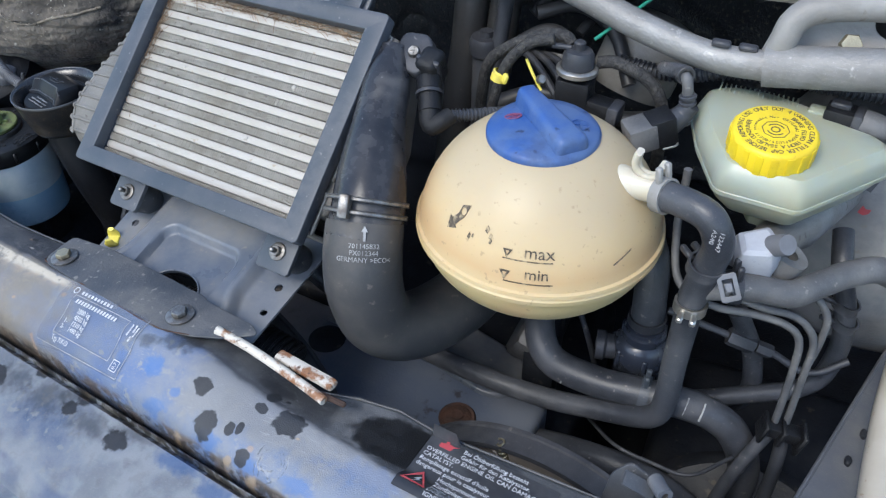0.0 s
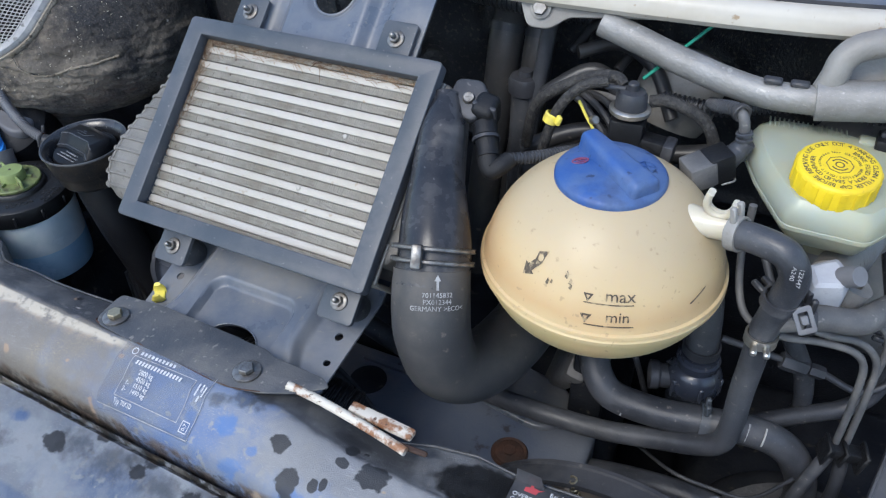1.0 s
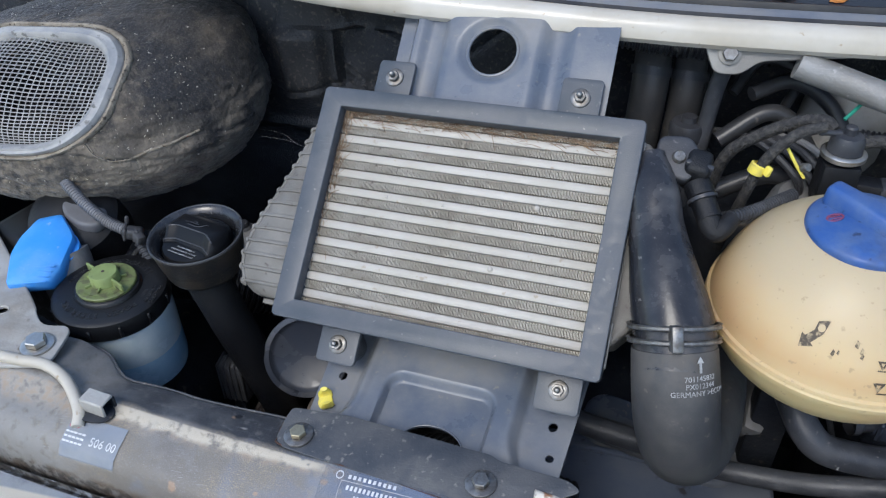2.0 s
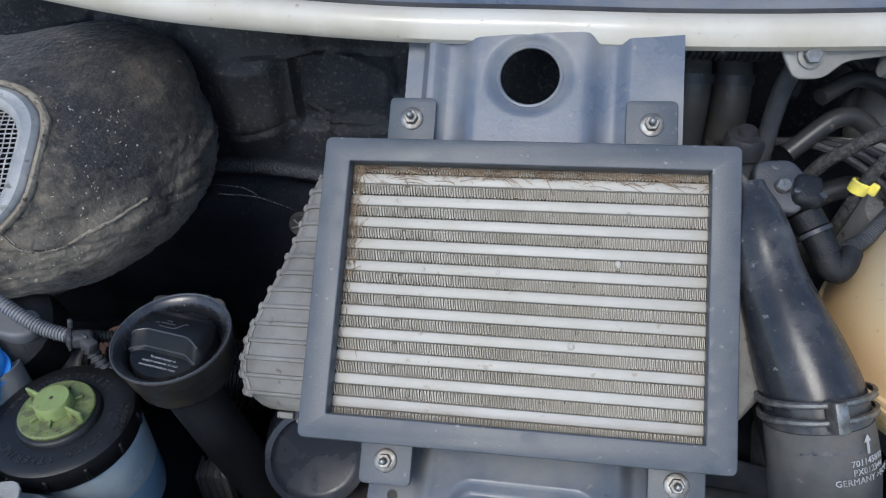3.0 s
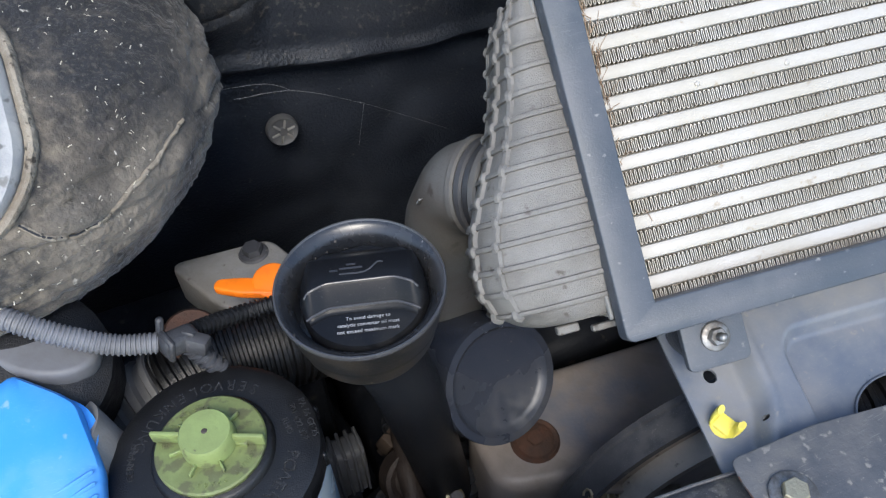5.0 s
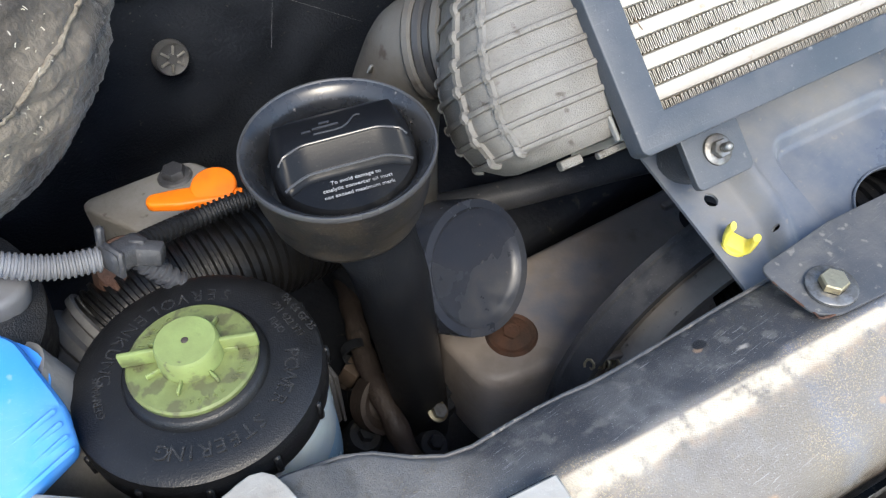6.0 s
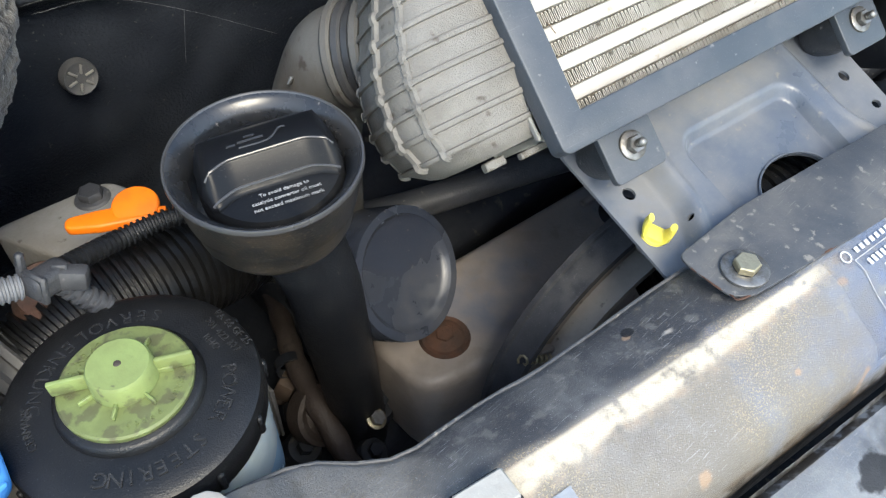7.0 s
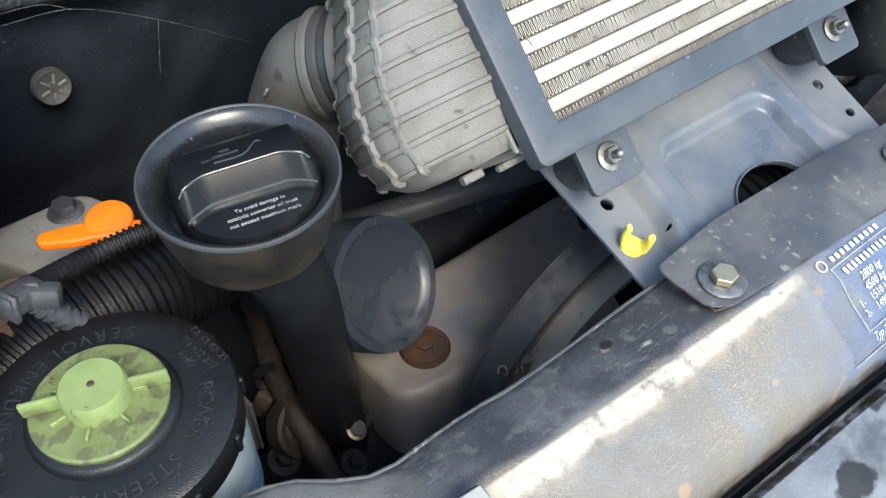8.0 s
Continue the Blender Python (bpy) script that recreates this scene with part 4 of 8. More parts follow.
edge_pts = [Vector((-0.88 + 0.01 * k, table(-0.88 + 0.01 * k, REAR) - 0.0005, top_z(-0.88 + 0.01 * k) - 0.0118)) for k in range(121)]
part("rear_bead", sweep(bmesh.new(), edge_pts, lambda t: 0.0009 + 0.0004 * noise.noise((t * 60, 0, 0)), 8), M["strap"], carrier, "worn rolled rear edge", at=pose(0.3, -0.27, -0.85))


def front_place(a, b):
    x = -0.92 + 1.26 * a
    prof = [(0.0, 0.012), (-0.0015, 0.0), (-0.005, 0.003), (-0.02, -0.002), (-0.055, -0.014), (-0.068, -0.022), (-0.072, -0.029), (-0.085, -0.032), (-0.12, -0.05), (-0.15, -0.09), (-0.165, -0.18), (-0.17, -0.45)]
    k = b * (len(prof) - 1)
    i = min(int(k), len(prof) - 2)
    f = k - i
    dy = prof[i][0] * (1 - f) + prof[i + 1][0] * f
    dz = prof[i][1] * (1 - f) + prof[i + 1][1] * f
    if b < 0.001:
        dz = -0.03
    return (x, gap_y(x) - 0.0042 + dy, gap_z(x) - 0.004 + dz)


front_bm = grid_sheet(60, 22, front_place)
bmesh.ops.solidify(front_bm, geom=front_bm.faces[:], thickness=0.0015)
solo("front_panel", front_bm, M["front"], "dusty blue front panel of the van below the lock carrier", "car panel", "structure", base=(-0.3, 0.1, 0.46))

# flange of the wing at the carrier's end
fl = [(-0.665, 0.372), (-0.690, 0.366), (-0.715, 0.392), (-0.806, 0.472), (-0.90, 0.555), (-0.985, 0.56), (-0.985, 0.35), (-0.86, 0.325), (-0.70, 0.322), (-0.660, 0.330)]
FLANGE_HOLES = ((-0.778, 0.416, 0.0055, 0.0045), (-0.732, 0.378, 0.0055, 0.0045), (-0.84, 0.47, 0.006, 0.005), (-0.75, 0.352, 0.004, 0.004))
flange = thing("wing_flange", at((-0.8, 0.42, 0.951)), "dusty grey steel flange with punched holes at the carrier's end", "car panel")
part("plate", moved(shape2d([soften(fl, 0.012)] + [ellipse(*h) for h in FLANGE_HOLES], 0.003), pose(0.8, -0.42, 0.0015)), M["flange"], flange)
for hx, hy, hr, hq in FLANGE_HOLES:
    part("hole_rim", sweep(bmesh.new(), [Vector((hx + 0.8 + (hr + 0.0004) * math.cos(radians(a)), hy - 0.42 + (hq + 0.0004) * math.sin(radians(a)), 0.003)) for a in range(0, 361, 15)], 0.0006, 6), M["flange"], flange)
part("folded_edge", sweep(bmesh.new(), [Vector((x + 0.8, y - 0.42, 0.0012)) for x, y in soften(fl, 0.012)[10:26]], 0.0018, 8), M["flange"], flange, "turned-down inner edge")
wing_bolt = thing("hex_bolt", at((-0.679, 0.347, 0.9545)), "zinc hexagonal bolt with washer on the wing flange", "bolt", "carrier bolts")
bolt_parts(wing_bolt, Matrix(), 0.008, 0.0125)

# cowl across the top of the bulkhead
COWL = [(-1.02, 0.80), (-0.80, 0.685), (-0.695, 0.633), (-0.607, 0.595), (-0.529, 0.573), (-0.438, 0.553), (-0.355, 0.544), (-0.28, 0.535), (-0.19, 0.530), (-0.05, 0.532), (0.06, 0.545), (0.2, 0.57), (0.36, 0.61)]


def cowl_strip(profile, mat, name, label, category, kind="structure", z0=1.146):
    bm = bmesh.new()
    line = curve_points([(x, y, 0) for x, y in COWL], 8)
    rows = [[bm.verts.new((p.x, p.y + dy, z0 + dz)) for dy, dz in profile] for p in line]
    for a, b in zip(rows, rows[1:]):
        for k in range(len(profile)):
            j = (k + 1) % len(profile)
            bm.faces.new((a[k], a[j], b[j], b[k]))
    bm.faces.new(rows[0][::-1])
    bm.faces.new(rows[-1])
    return solo(name, bm, M[mat], label, category, kind, base=(-0.3, 0.6, z0))


cowl_strip([(0.0, 0.0), (-0.003, 0.004), (-0.0025, 0.012), (0.0005, 0.0165), (0.006, 0.0185), (0.0115, 0.018), (0.0115, 0.002), (0.009, -0.002)], "cream", "cowl_panel", "cream painted steel edge of the windscreen cowl", "car panel")
cowl_strip([(0.0120, 0.010), (0.0125, 0.018), (0.0150, 0.0195), (0.0185, 0.018), (0.0190, 0.010)], "seal", "cowl_seal", "black rubber seal along the cowl", "seal")
cowl_strip([(0.0195, 0.008), (0.0200, 0.0175), (0.0235, 0.0195), (0.0275, 0.020), (0.0280, 0.010)], "bracket", "cowl_channel", "dusty blue-grey channel behind the cowl seal", "car panel")
cowl_strip([(0.0285, 0.012), (0.0290, 0.021), (0.0305, 0.0235), (0.0335, 0.023), (0.0345, 0.014)], "seal", "windscreen_seal", "black rubber windscreen seal", "seal")
cowl_strip([(0.0350, 0.014), (0.0350, 0.020), (0.40, 0.330), (0.41, 0.322)], "glass", "windscreen", "sloping windscreen glass reflecting the sky", "window")
cowl_strip([(0.020, -0.002), (0.012, -0.004), (0.16, -0.012), (0.30, -0.012), (0.30, 0.010), (0.055, 0.006)], "dark", "cowl_tray", "dark tray below the windscreen", "car panel")


# ---- intercooler ----
IC = Matrix(((0.9892, 0.0758, -0.1251, -0.371), (-0.1398, 0.7415, -0.6562, 0.419), (0.0430, 0.6667, 0.7441, 1.0585), (0, 0, 0, 1)))
IC = Matrix.LocRotScale(IC.translation, IC.to_quaternion(), None)
ic = thing("intercooler", IC, "dusty aluminium intercooler in a satin black frame, tilted towards the front", "intercooler")
bezel = shape2d([rounded(0.233, 0.172, 0.003), rounded(0.205, 0.147, 0.001)[::-1]], 0.010, 0.0008)
part("bezel", moved(bezel, pose(0, 0, -0.005)), M["frame"], ic, "satin black rectangular frame", angle=30)
part("inner_lip", moved(shape2d([rounded(0.211, 0.153, 0.001), rounded(0.2055, 0.1475, 0.001)[::-1]], 0.014, 0.0004), pose(0, 0, -0.0175)), M["frame"], ic)
PITCH = 0.01312
for i in range(11):
    y = -0.0660 + PITCH * i
    part("core_tube", block(0.2055, 0.0064, 0.012, 0.0016, 2, (0, y, -0.0170)), M["alu"], ic, "flat aluminium tube, dusty" if i == 0 else "")


def fin_row(periods, seed):
    """One strip of corrugated fin: a thin ribbon folded into narrow round-ended loops."""
    rnd = random.Random(seed)
    bm = bmesh.new()
    top, low = [], []
    step, amp = 0.2045 / periods, 0.0029
    x = -0.10225
    for k in range(periods):
        jx, ja, jz = rnd.uniform(-0.04, 0.04) * step, 1 + rnd.uniform(-0.05, 0.03), rnd.uniform(0, 0.0003)
        if rnd.random() < 0.02:
            jx, ja = jx * 5, ja * 0.8
        for f, s in ((0.03, -0.7), (0.06, 0.7), (0.14, 0.93), (0.25, 1.0), (0.36, 0.93), (0.47, 0.7), (0.53, -0.7), (0.64, -0.93), (0.75, -1.0), (0.90, -0.93)):
            p = (x + f * step + jx, s * amp * ja)
            top.append(bm.verts.new((*p, -0.0111 - jz)))
            low.append(bm.verts.new((*p, -0.0175)))
        x += step
    for a in range(len(top) - 1):
        bm.faces.new((top[a], top[a + 1], low[a + 1], low[a]))
    path = [v.co.copy() for v in top]
    edge, rows = bmesh.new(), []
    for a, p in enumerate(path):
        d = (path[min(a + 1, len(path) - 1)] - path[max(a - 1, 0)]).normalized()
        side = Vector((-d.y, d.x, 0)) * 0.00017
        rows.append([edge.verts.new(p + side + Vector((0, 0, 0.0002))), edge.verts.new(p - side + Vector((0, 0, 0.0002))), edge.verts.new(p - side - Vector((0, 0, 0.0003))), edge.verts.new(p + side - Vector((0, 0, 0.0003)))])
    for a, b in zip(rows, rows[1:]):
        for k in range(4):
            edge.faces.new((a[k], a[(k + 1) % 4], b[(k + 1) % 4], b[k]))
    bmesh.ops.solidify(bm, geom=bm.faces[:], thickness=0.0003)
    return bm, edge


for i in range(12):
    sides, edge = fin_row(104, i)
    fin = part("core_fin", sides, M["fin"], ic, "corrugated fins clogged with dust" if i == 0 else "", at=pose(0, -0.07256 + PITCH * i, 0), smooth=False)
    part("fin_edge", edge, M["fin_edge"], fin, "folded fin edge painted lighter, as if catching the light" if i == 0 else "", smooth=False)
part("core_back", block(0.208, 0.150, 0.006, 0.0005, 1, (0, 0, -0.0180)), M["fin_bed"], ic)
part("casing", join(block(0.226, 0.004, 0.05, 0.001, 1, (0, 0.0765, -0.036)), block(0.226, 0.004, 0.05, 0.001, 1, (0, -0.0765, -0.036)), block(0.226, 0.157, 0.004, 0.001, 1, (0, 0, -0.0625))), M["alu"], ic, "aluminium casing behind the frame")
for sx in (-1, 1):
    part("crimp_strip", join(*[block(0.002, 0.030, 0.003, 0.0005, 1, (sx * 0.1172, -0.062 + 0.041 * k, -0.0135)) for k in range(4)]), M["stay"], ic)
part("drain_clip", join(block(0.026, 0.003, 0.004, 0.0006, 1, (-0.112, -0.0795, -0.020)), block(0.010, 0.004, 0.005, 0.0006, 1, (-0.134, -0.0775, -0.026))), M["endtank"], ic)

OUT = [(-0.0745, 0.030), (-0.0725, 0.036), (-0.066, 0.0455), (-0.0515, 0.0505), (-0.030, 0.0475), (-0.012, 0.0395), (0.006, 0.030), (0.030, 0.0205), (0.055, 0.0145), (0.065, 0.0100), (0.0705, 0.004)]


def end_tank():
    """Ribbed plastic end tank, wide below and narrow above."""
    ys = []
    for i in range(14):
        c = -0.0655 + 0.0102 * i
        ys += [(c - 0.0050, 0), (c - 0.0014, 0), (c - 0.0010, 0.9), (c - 0.0004, 1), (c + 0.0004, 1), (c + 0.0010, 0.9), (c + 0.0014, 0)]
    ys = [(-0.0743, 0), (-0.0725, 0)] + [q for q in ys if q[0] > -0.0715 and q[0] < 0.069] + [(0.0705, 0)]
    bm, rows = bmesh.new(), []
    for y, rib in ys:
        w = table(y, OUT) + rib * 0.0016
        round_end = math.sqrt(max(0.0, 1 - ((y + 0.030) / 0.047) ** 2)) if y < -0.050 else 1.0
        d = (0.034 if y < 0 else 0.034 - 0.10 * y) * (0.55 + 0.45 * round_end) + rib * 0.0014
        row = []
        for k in range(19):
            a = math.pi * k / 18
            ca, sa = math.cos(a), math.sin(a)
            ex = abs(sa) ** 0.62
            ez = math.copysign(abs(ca) ** 0.62, ca)
            row.append(bm.verts.new((-0.1165 - w * ex, y, -0.041 + d * ez)))
        rows.append(row)
    for a, b in zip(rows, rows[1:]):
        for k in range(18):
            bm.faces.new((a[k], a[k + 1], b[k + 1], b[k]))
    bm.faces.new(rows[0])
    bm.faces.new(rows[-1][::-1])
    return bm, [([row[k].co.copy() for row in rows[3:-3]], r) for k, r in ((5, 0.0018), (8, 0.0021), (12, 0.0016))]


tank_bm, rails = end_tank()
tank_part = part("end_tank", tank_bm, M["endtank"], ic, "ribbed grey plastic end tank, sooty", angle=35)
for line, r in rails:
    part("moulded_rail", sweep(bmesh.new(), line, r, 6), M["endtank"], tank_part)
for u, v, n_, w in ((-0.0705, -0.0975, -0.0210, 0.029), (0.0902, -0.0962, -0.0210, 0.029), (-0.0684, 0.1015, -0.0070, 0.027), (0.0698, 0.1002, -0.0070, 0.0275)):
    sgn = 1 if v > 0 else -1
    reach = 0.1140 if v > 0 else 0.1105
    ear = shape2d([soften([(u - w / 2, sgn * 0.080), (u + w / 2, sgn * 0.080), (u + w / 2, sgn * reach), (u - w / 2, sgn * reach)], 0.003)], 0.004, 0.0006)
    ear_part = part("ear", moved(ear, pose(0, 0, n_ - 0.003)), M["frame"], ic, "fixing ear of the frame", angle=30)
    part("rubber_mount", moved(lathe([(0.011, -0.030 if sgn < 0 else -0.022), (0.0125, -0.02), (0.0125, -0.006), (0.011, -0.004)], 24), pose(u, v, n_)), M["rubber"], ear_part)
    bolt_parts(ic, pose(u, v, n_ - 0.001), 0.0042, 0.0068, 0.005, mat="clamp", washer_mat="clamp")

part("outlet_tank", moved(shape2d([soften([(0.1150, 0.0735), (0.1200, 0.0725), (0.1290, 0.040), (0.1390, 0.006), (0.1400, -0.030), (0.1150, -0.060)], 0.003)], 0.044, 0.004, 3), pose(0, 0, -0.036)), M["endtank"], ic, "dusty grey plastic outlet tank", angle=35)

# straw caught along the top of the core
rnd = random.Random(4)
bm = bmesh.new()
for k in range(760):
    side = rnd.random() < 0.34
    x = rnd.uniform(-0.1, 0.1) if not side else -0.1015 + abs(rnd.gauss(0, 0.0034))
    y = 0.0725 - abs(rnd.gauss(0, 0.0036)) if not side else 0.072 - abs(rnd.gauss(0, 0.045))
    l, a = rnd.choice((0.002, 0.003, 0.004, 0.006, 0.012)), rnd.gauss(0, 0.5) + (math.pi / 2 if side else 0)
    p, q = Vector((x, y, -0.0105 + rnd.uniform(-0.001, 0.0015))), Vector((x + l * math.cos(a), min(0.0735, y + l * math.sin(a)), -0.0105 + rnd.uniform(-0.001, 0.002)))
    sweep(bm, [p, (p + q) / 2 + Vector((0, 0.0006, 0)), q], rnd.uniform(0.00009, 0.00024), 4)
straw = link_mesh("plant_debris", bm, M["straw"])
straw.matrix_basis = IC
tagged(straw, "dry straw and seed debris caught along the core's edge", "debris", kind="stuff")
for u, v, r in ((0.0545, 0.0205, 0.0022), (0.031, -0.0265, 0.0020), (-0.055, 0.0125, 0.0013), (-0.012, 0.0125, 0.0013)):
    bm = bmesh.new()
    bmesh.ops.create_icosphere(bm, subdivisions=2, radius=r)
    for vert in bm.verts:
        vert.co *= 1 + 0.25 * noise.noise(vert.co * 900 + Vector((u, v, 0)) * 50)
        vert.co.z *= 0.5
    spot = link_mesh("insect_splat", bm, M["alu"])
    spot.matrix_basis = IC @ pose(u, v, -0.0110)
    tagged(spot, "small pale insect splat stuck on the fins", "debris", "insect splats")

# pressed plates that carry it, front and back
YAW = pose(0, 0, 0, 0, 0, -8.0)


def loft(sections):
    """Closed loops of equal length, joined and capped."""
    bm = bmesh.new()
    rings = [[bm.verts.new(p) for p in loop] for loop in sections]
    n = len(rings[0])
    for a, b in zip(rings, rings[1:]):
        for k in range(n):
            bm.faces.new((a[k], a[(k + 1) % n], b[(k + 1) % n], b[k]))
    bm.faces.new(rings[0][::-1])
    bm.faces.new(rings[-1])
    return bm


def front_plate(a, b):
    u, w = -0.100 + 0.192 * a + 0.006 * (1 - b) * (1 - 2 * a), -0.030 + 0.105 * b
    z = 0.9335 + 0.30 * (w + 0.03) - 0.032 * (0.076 - u) + 0.010 * smooth(0.062, 0.08, w)
    # a raised centre between two stepped channels that flare outwards below
    flare = 0.010 * smooth(0.012, -0.020, w)
    z += 0.0078 * smooth(-0.0715 - flare, -0.0630 - flare, u) * smooth(0.0570 + flare, 0.0485 + flare, u)
    z += 0.0016 * smooth(0.0045, 0.0, abs(u + 0.0610 + flare)) + 0.0016 * smooth(0.0045, 0.0, abs(u - 0.0465 - flare))
    # a rounded rectangular recess that runs down to the oval hole
    qu, qw = abs(u + 0.006) - 0.0285, w - 0.0235
    d = math.hypot(max(qu, 0.0), max(qw, 0.0)) + min(max(qu, qw), 0.0)
    z -= 0.0070 * smooth(0.0130, 0.0090, d) * smooth(-0.030, -0.012, w)
    p = YAW @ Vector((u, w, 0))
    return (p.x - 0.3655, p.y + 0.3285, z)


sheet = height_sheet(140, 84, front_plate, 0.0018, ((0.512, 0.19, 0.130, 0.157), (0.080, 0.548, 0.017, 0.031), (0.926, 0.536, 0.017, 0.031), (0.948, 0.333, 0.016, 0.024), (0.15, 0.30, 0.008, 0.012)))
FB = Vector((-0.37, 0.33, 0.935))
front_bracket = thing("intercooler_bracket", at(FB), "pressed blue-black steel bracket with an oval hole under the intercooler", "bracket")
part("plate", moved(sheet, Matrix.Translation(-FB)), M["bracket"], front_bracket, angle=50)
oval = [Vector(front_plate(0.512 + 0.130 * math.cos(radians(a)), 0.19 + 0.157 * math.sin(radians(a)))) - FB + Vector((0, 0, 0.0012)) for a in range(0, 361, 8)]
part("hole_rim", sweep(bmesh.new(), oval, 0.0006, 8), M["bracket"], front_bracket, "rolled rim of the oval hole")

solo("conduit_below", corrugated([(-0.398, 0.352, 0.845), (-0.386, 0.345, 0.880), (-0.36, 0.337, 0.902), (-0.32, 0.326, 0.904), (-0.27, 0.322, 0.89)], 0.021, 0.0052, 0.002, 22), M["plastic"], "ribbed black hose passing below the bracket", "hose")
strap = [(-0.4670, 0.316), (-0.4675, 0.2985), (-0.461, 0.2925), (-0.395, 0.2790), (-0.337, 0.2680), (-0.309, 0.270), (-0.288, 0.276), (-0.266, 0.288), (-0.274, 0.294), (-0.318, 0.302), (-0.324, 0.306), (-0.343, 0.309), (-0.352, 0.311), (-0.425, 0.3235), (-0.4655, 0.3250)]
strap_thing = thing("mounting_strap", at((-0.37, 0.30, 0.9578), 0, -2.6, 0), "dusty blue-black steel strap bolted along the lock carrier", "bracket")
part("strap", moved(shape2d([soften(strap, 0.0035)], 0.0016, 0.0006), pose(0.37, -0.30, 0)), M["strap"], strap_thing, angle=30)
edge_line = curve_points([(-0.4672, 0.318, 0.0002), (-0.4672, 0.300, 0.0002), (-0.460, 0.2928, 0.0002), (-0.395, 0.2793, 0.0002), (-0.337, 0.2682, 0.0005), (-0.309, 0.2702, 0.0005)], 6)
part("rust_edge", sweep(bmesh.new(), [p - Vector((-0.37, 0.30, 0)) for p in edge_line], lambda t: 0.0005 + 0.0005 * noise.noise((t * 40, 0, 0)), 6), M["rust"], strap_thing, "rusty cut edge")
for x, y in ((-0.453, 0.302), (-0.3265, 0.283)):
    bolt_parts(strap_thing, at((x + 0.37, y - 0.30, 0.0013)), 0.0056, 0.0100, mat="steel_old" if x < -0.4 else "clamp", washer_mat="clamp")

clip = thing("pipe_clip", axis_pose((-0.4500, 0.3475, 0.9345), (0.05, -0.25, 1), 105) @ Matrix.Scale(0.86, 4), "small yellow plastic pipe clip on the bracket", "clip")
part("foot", lathe([(0, 0), (0.0095, 0), (0.0098, 0.0015), (0.008, 0.003), (0, 0.003)], 28), M["clip_yellow"], clip)
arc = [(0.0068, a) for a in range(160, 381, 10)]
sections = []
for k in range(len(arc)):
    r, a = arc[k]
    u, tip = Vector((math.cos(radians(a)), 0, math.sin(radians(a)))), smooth(0.0, 3.0, min(k, len(arc) - 1 - k))
    w, t_ = 0.0030 + 0.0028 * tip, 0.0019 - 0.0003 * tip
    c_ = Vector((0, 0, 0.0115)) + u * r + Vector((0, 0, 0.0030 * (1 - tip)))
    sections.append([c_ + u * (t_ * math.cos(q)) + Vector((0, w * math.sin(q), 0)) for q in (2 * math.pi * i_ / 12 for i_ in range(12))])
part("jaw", loft(sections), M["clip_yellow"], clip, "open C-shaped jaw with two prongs")
part("saddle", block(0.0125, 0.0105, 0.0060, 0.0015, 2, (0, 0, 0.0050)), M["clip_yellow"], clip)
part("stem", lathe([(0.0060, 0.002), (0.0075, 0.005), (0.0, 0.005)], 20), M["clip_yellow"], clip)


def back_plate(a, b):
    u, w = -0.077 + 0.165 * a, -0.050 + 0.0765 * b
    h = -0.004 * smooth(0.012, 0.004, abs(abs(u) - 0.046)) - 0.010 * smooth(0.066, 0.072, abs(u - 0.005)) * smooth(0.0, -0.01, u) + 0.003 * smooth(0.046, 0.030, abs(u))
    d = math.hypot(u, w)
    h -= 0.004 * smooth(0.026, 0.019, d)
    p = Vector((u, w, h))
    return BACK @ p


BACK = Matrix.Translation((-0.360, 0.525, 1.136)) @ IC.to_quaternion().to_matrix().to_4x4()
RB = Vector((-0.36, 0.49, 1.10))
rear = thing("rear_bracket", at(RB), "pressed blue-grey steel plate with a round hole behind the intercooler", "bracket")
part("plate", moved(height_sheet(64, 52, back_plate, 0.0018, ((0.077 / 0.165, 0.050 / 0.0765, 0.0185 / 0.165, 0.0185 / 0.0765),)), Matrix.Translation(-RB)), M["bracket"], rear, angle=50)
part("hole_rim", sweep(bmesh.new(), [BACK @ Vector((0.0187 * math.cos(radians(a)), 0.0187 * math.sin(radians(a)), -0.001)) - RB for a in range(0, 361, 8)], 0.0013, 8), M["bracket"], rear, "rolled rim of the round hole")


# ---- charge air pipework ----
charge = thing("charge_air_pipe", at((-0.22, 0.37, 1.03)), "black moulded charge air duct with a clamped rubber elbow", "hose")
BASE = Vector((-0.22, 0.37, 1.03))


def rel(pts, base):
    return [Vector(p) - Vector(base) for p in pts]


def duct_r(t):
    return 0.011 + 0.0065 * smooth(0.0, 0.35, t) + 0.0080 * smooth(0.35, 0.8, t)


part("duct", sweep(bmesh.new(), curve_points(rel([(-0.244, 0.462, 1.098), (-0.2405, 0.448, 1.088), (-0.236, 0.424, 1.070), (-0.228, 0.395, 1.050), (-0.219, 0.368, 1.028), (-0.217, 0.352, 1.012)], BASE), 8), duct_r, 28), M["duct"], charge, "stiff black plastic duct, scuffed")
ELBOW = [(-0.2185, 0.362, 1.023), (-0.215, 0.349, 1.003), (-0.211, 0.342, 0.980), (-0.204, 0.345, 0.952), (-0.192, 0.363, 0.932), (-0.181, 0.396, 0.918), (-0.172, 0.44, 0.908), (-0.165, 0.50, 0.90)]
part("elbow", sweep(bmesh.new(), curve_points(rel(ELBOW, BASE), 8), lambda t: 0.0264 + 0.0008 * math.sin(t * 9), 32), M["elbow"], charge, "thick black rubber elbow")
clamp_dir = Vector((0.004, -0.020, -0.026)).normalized()
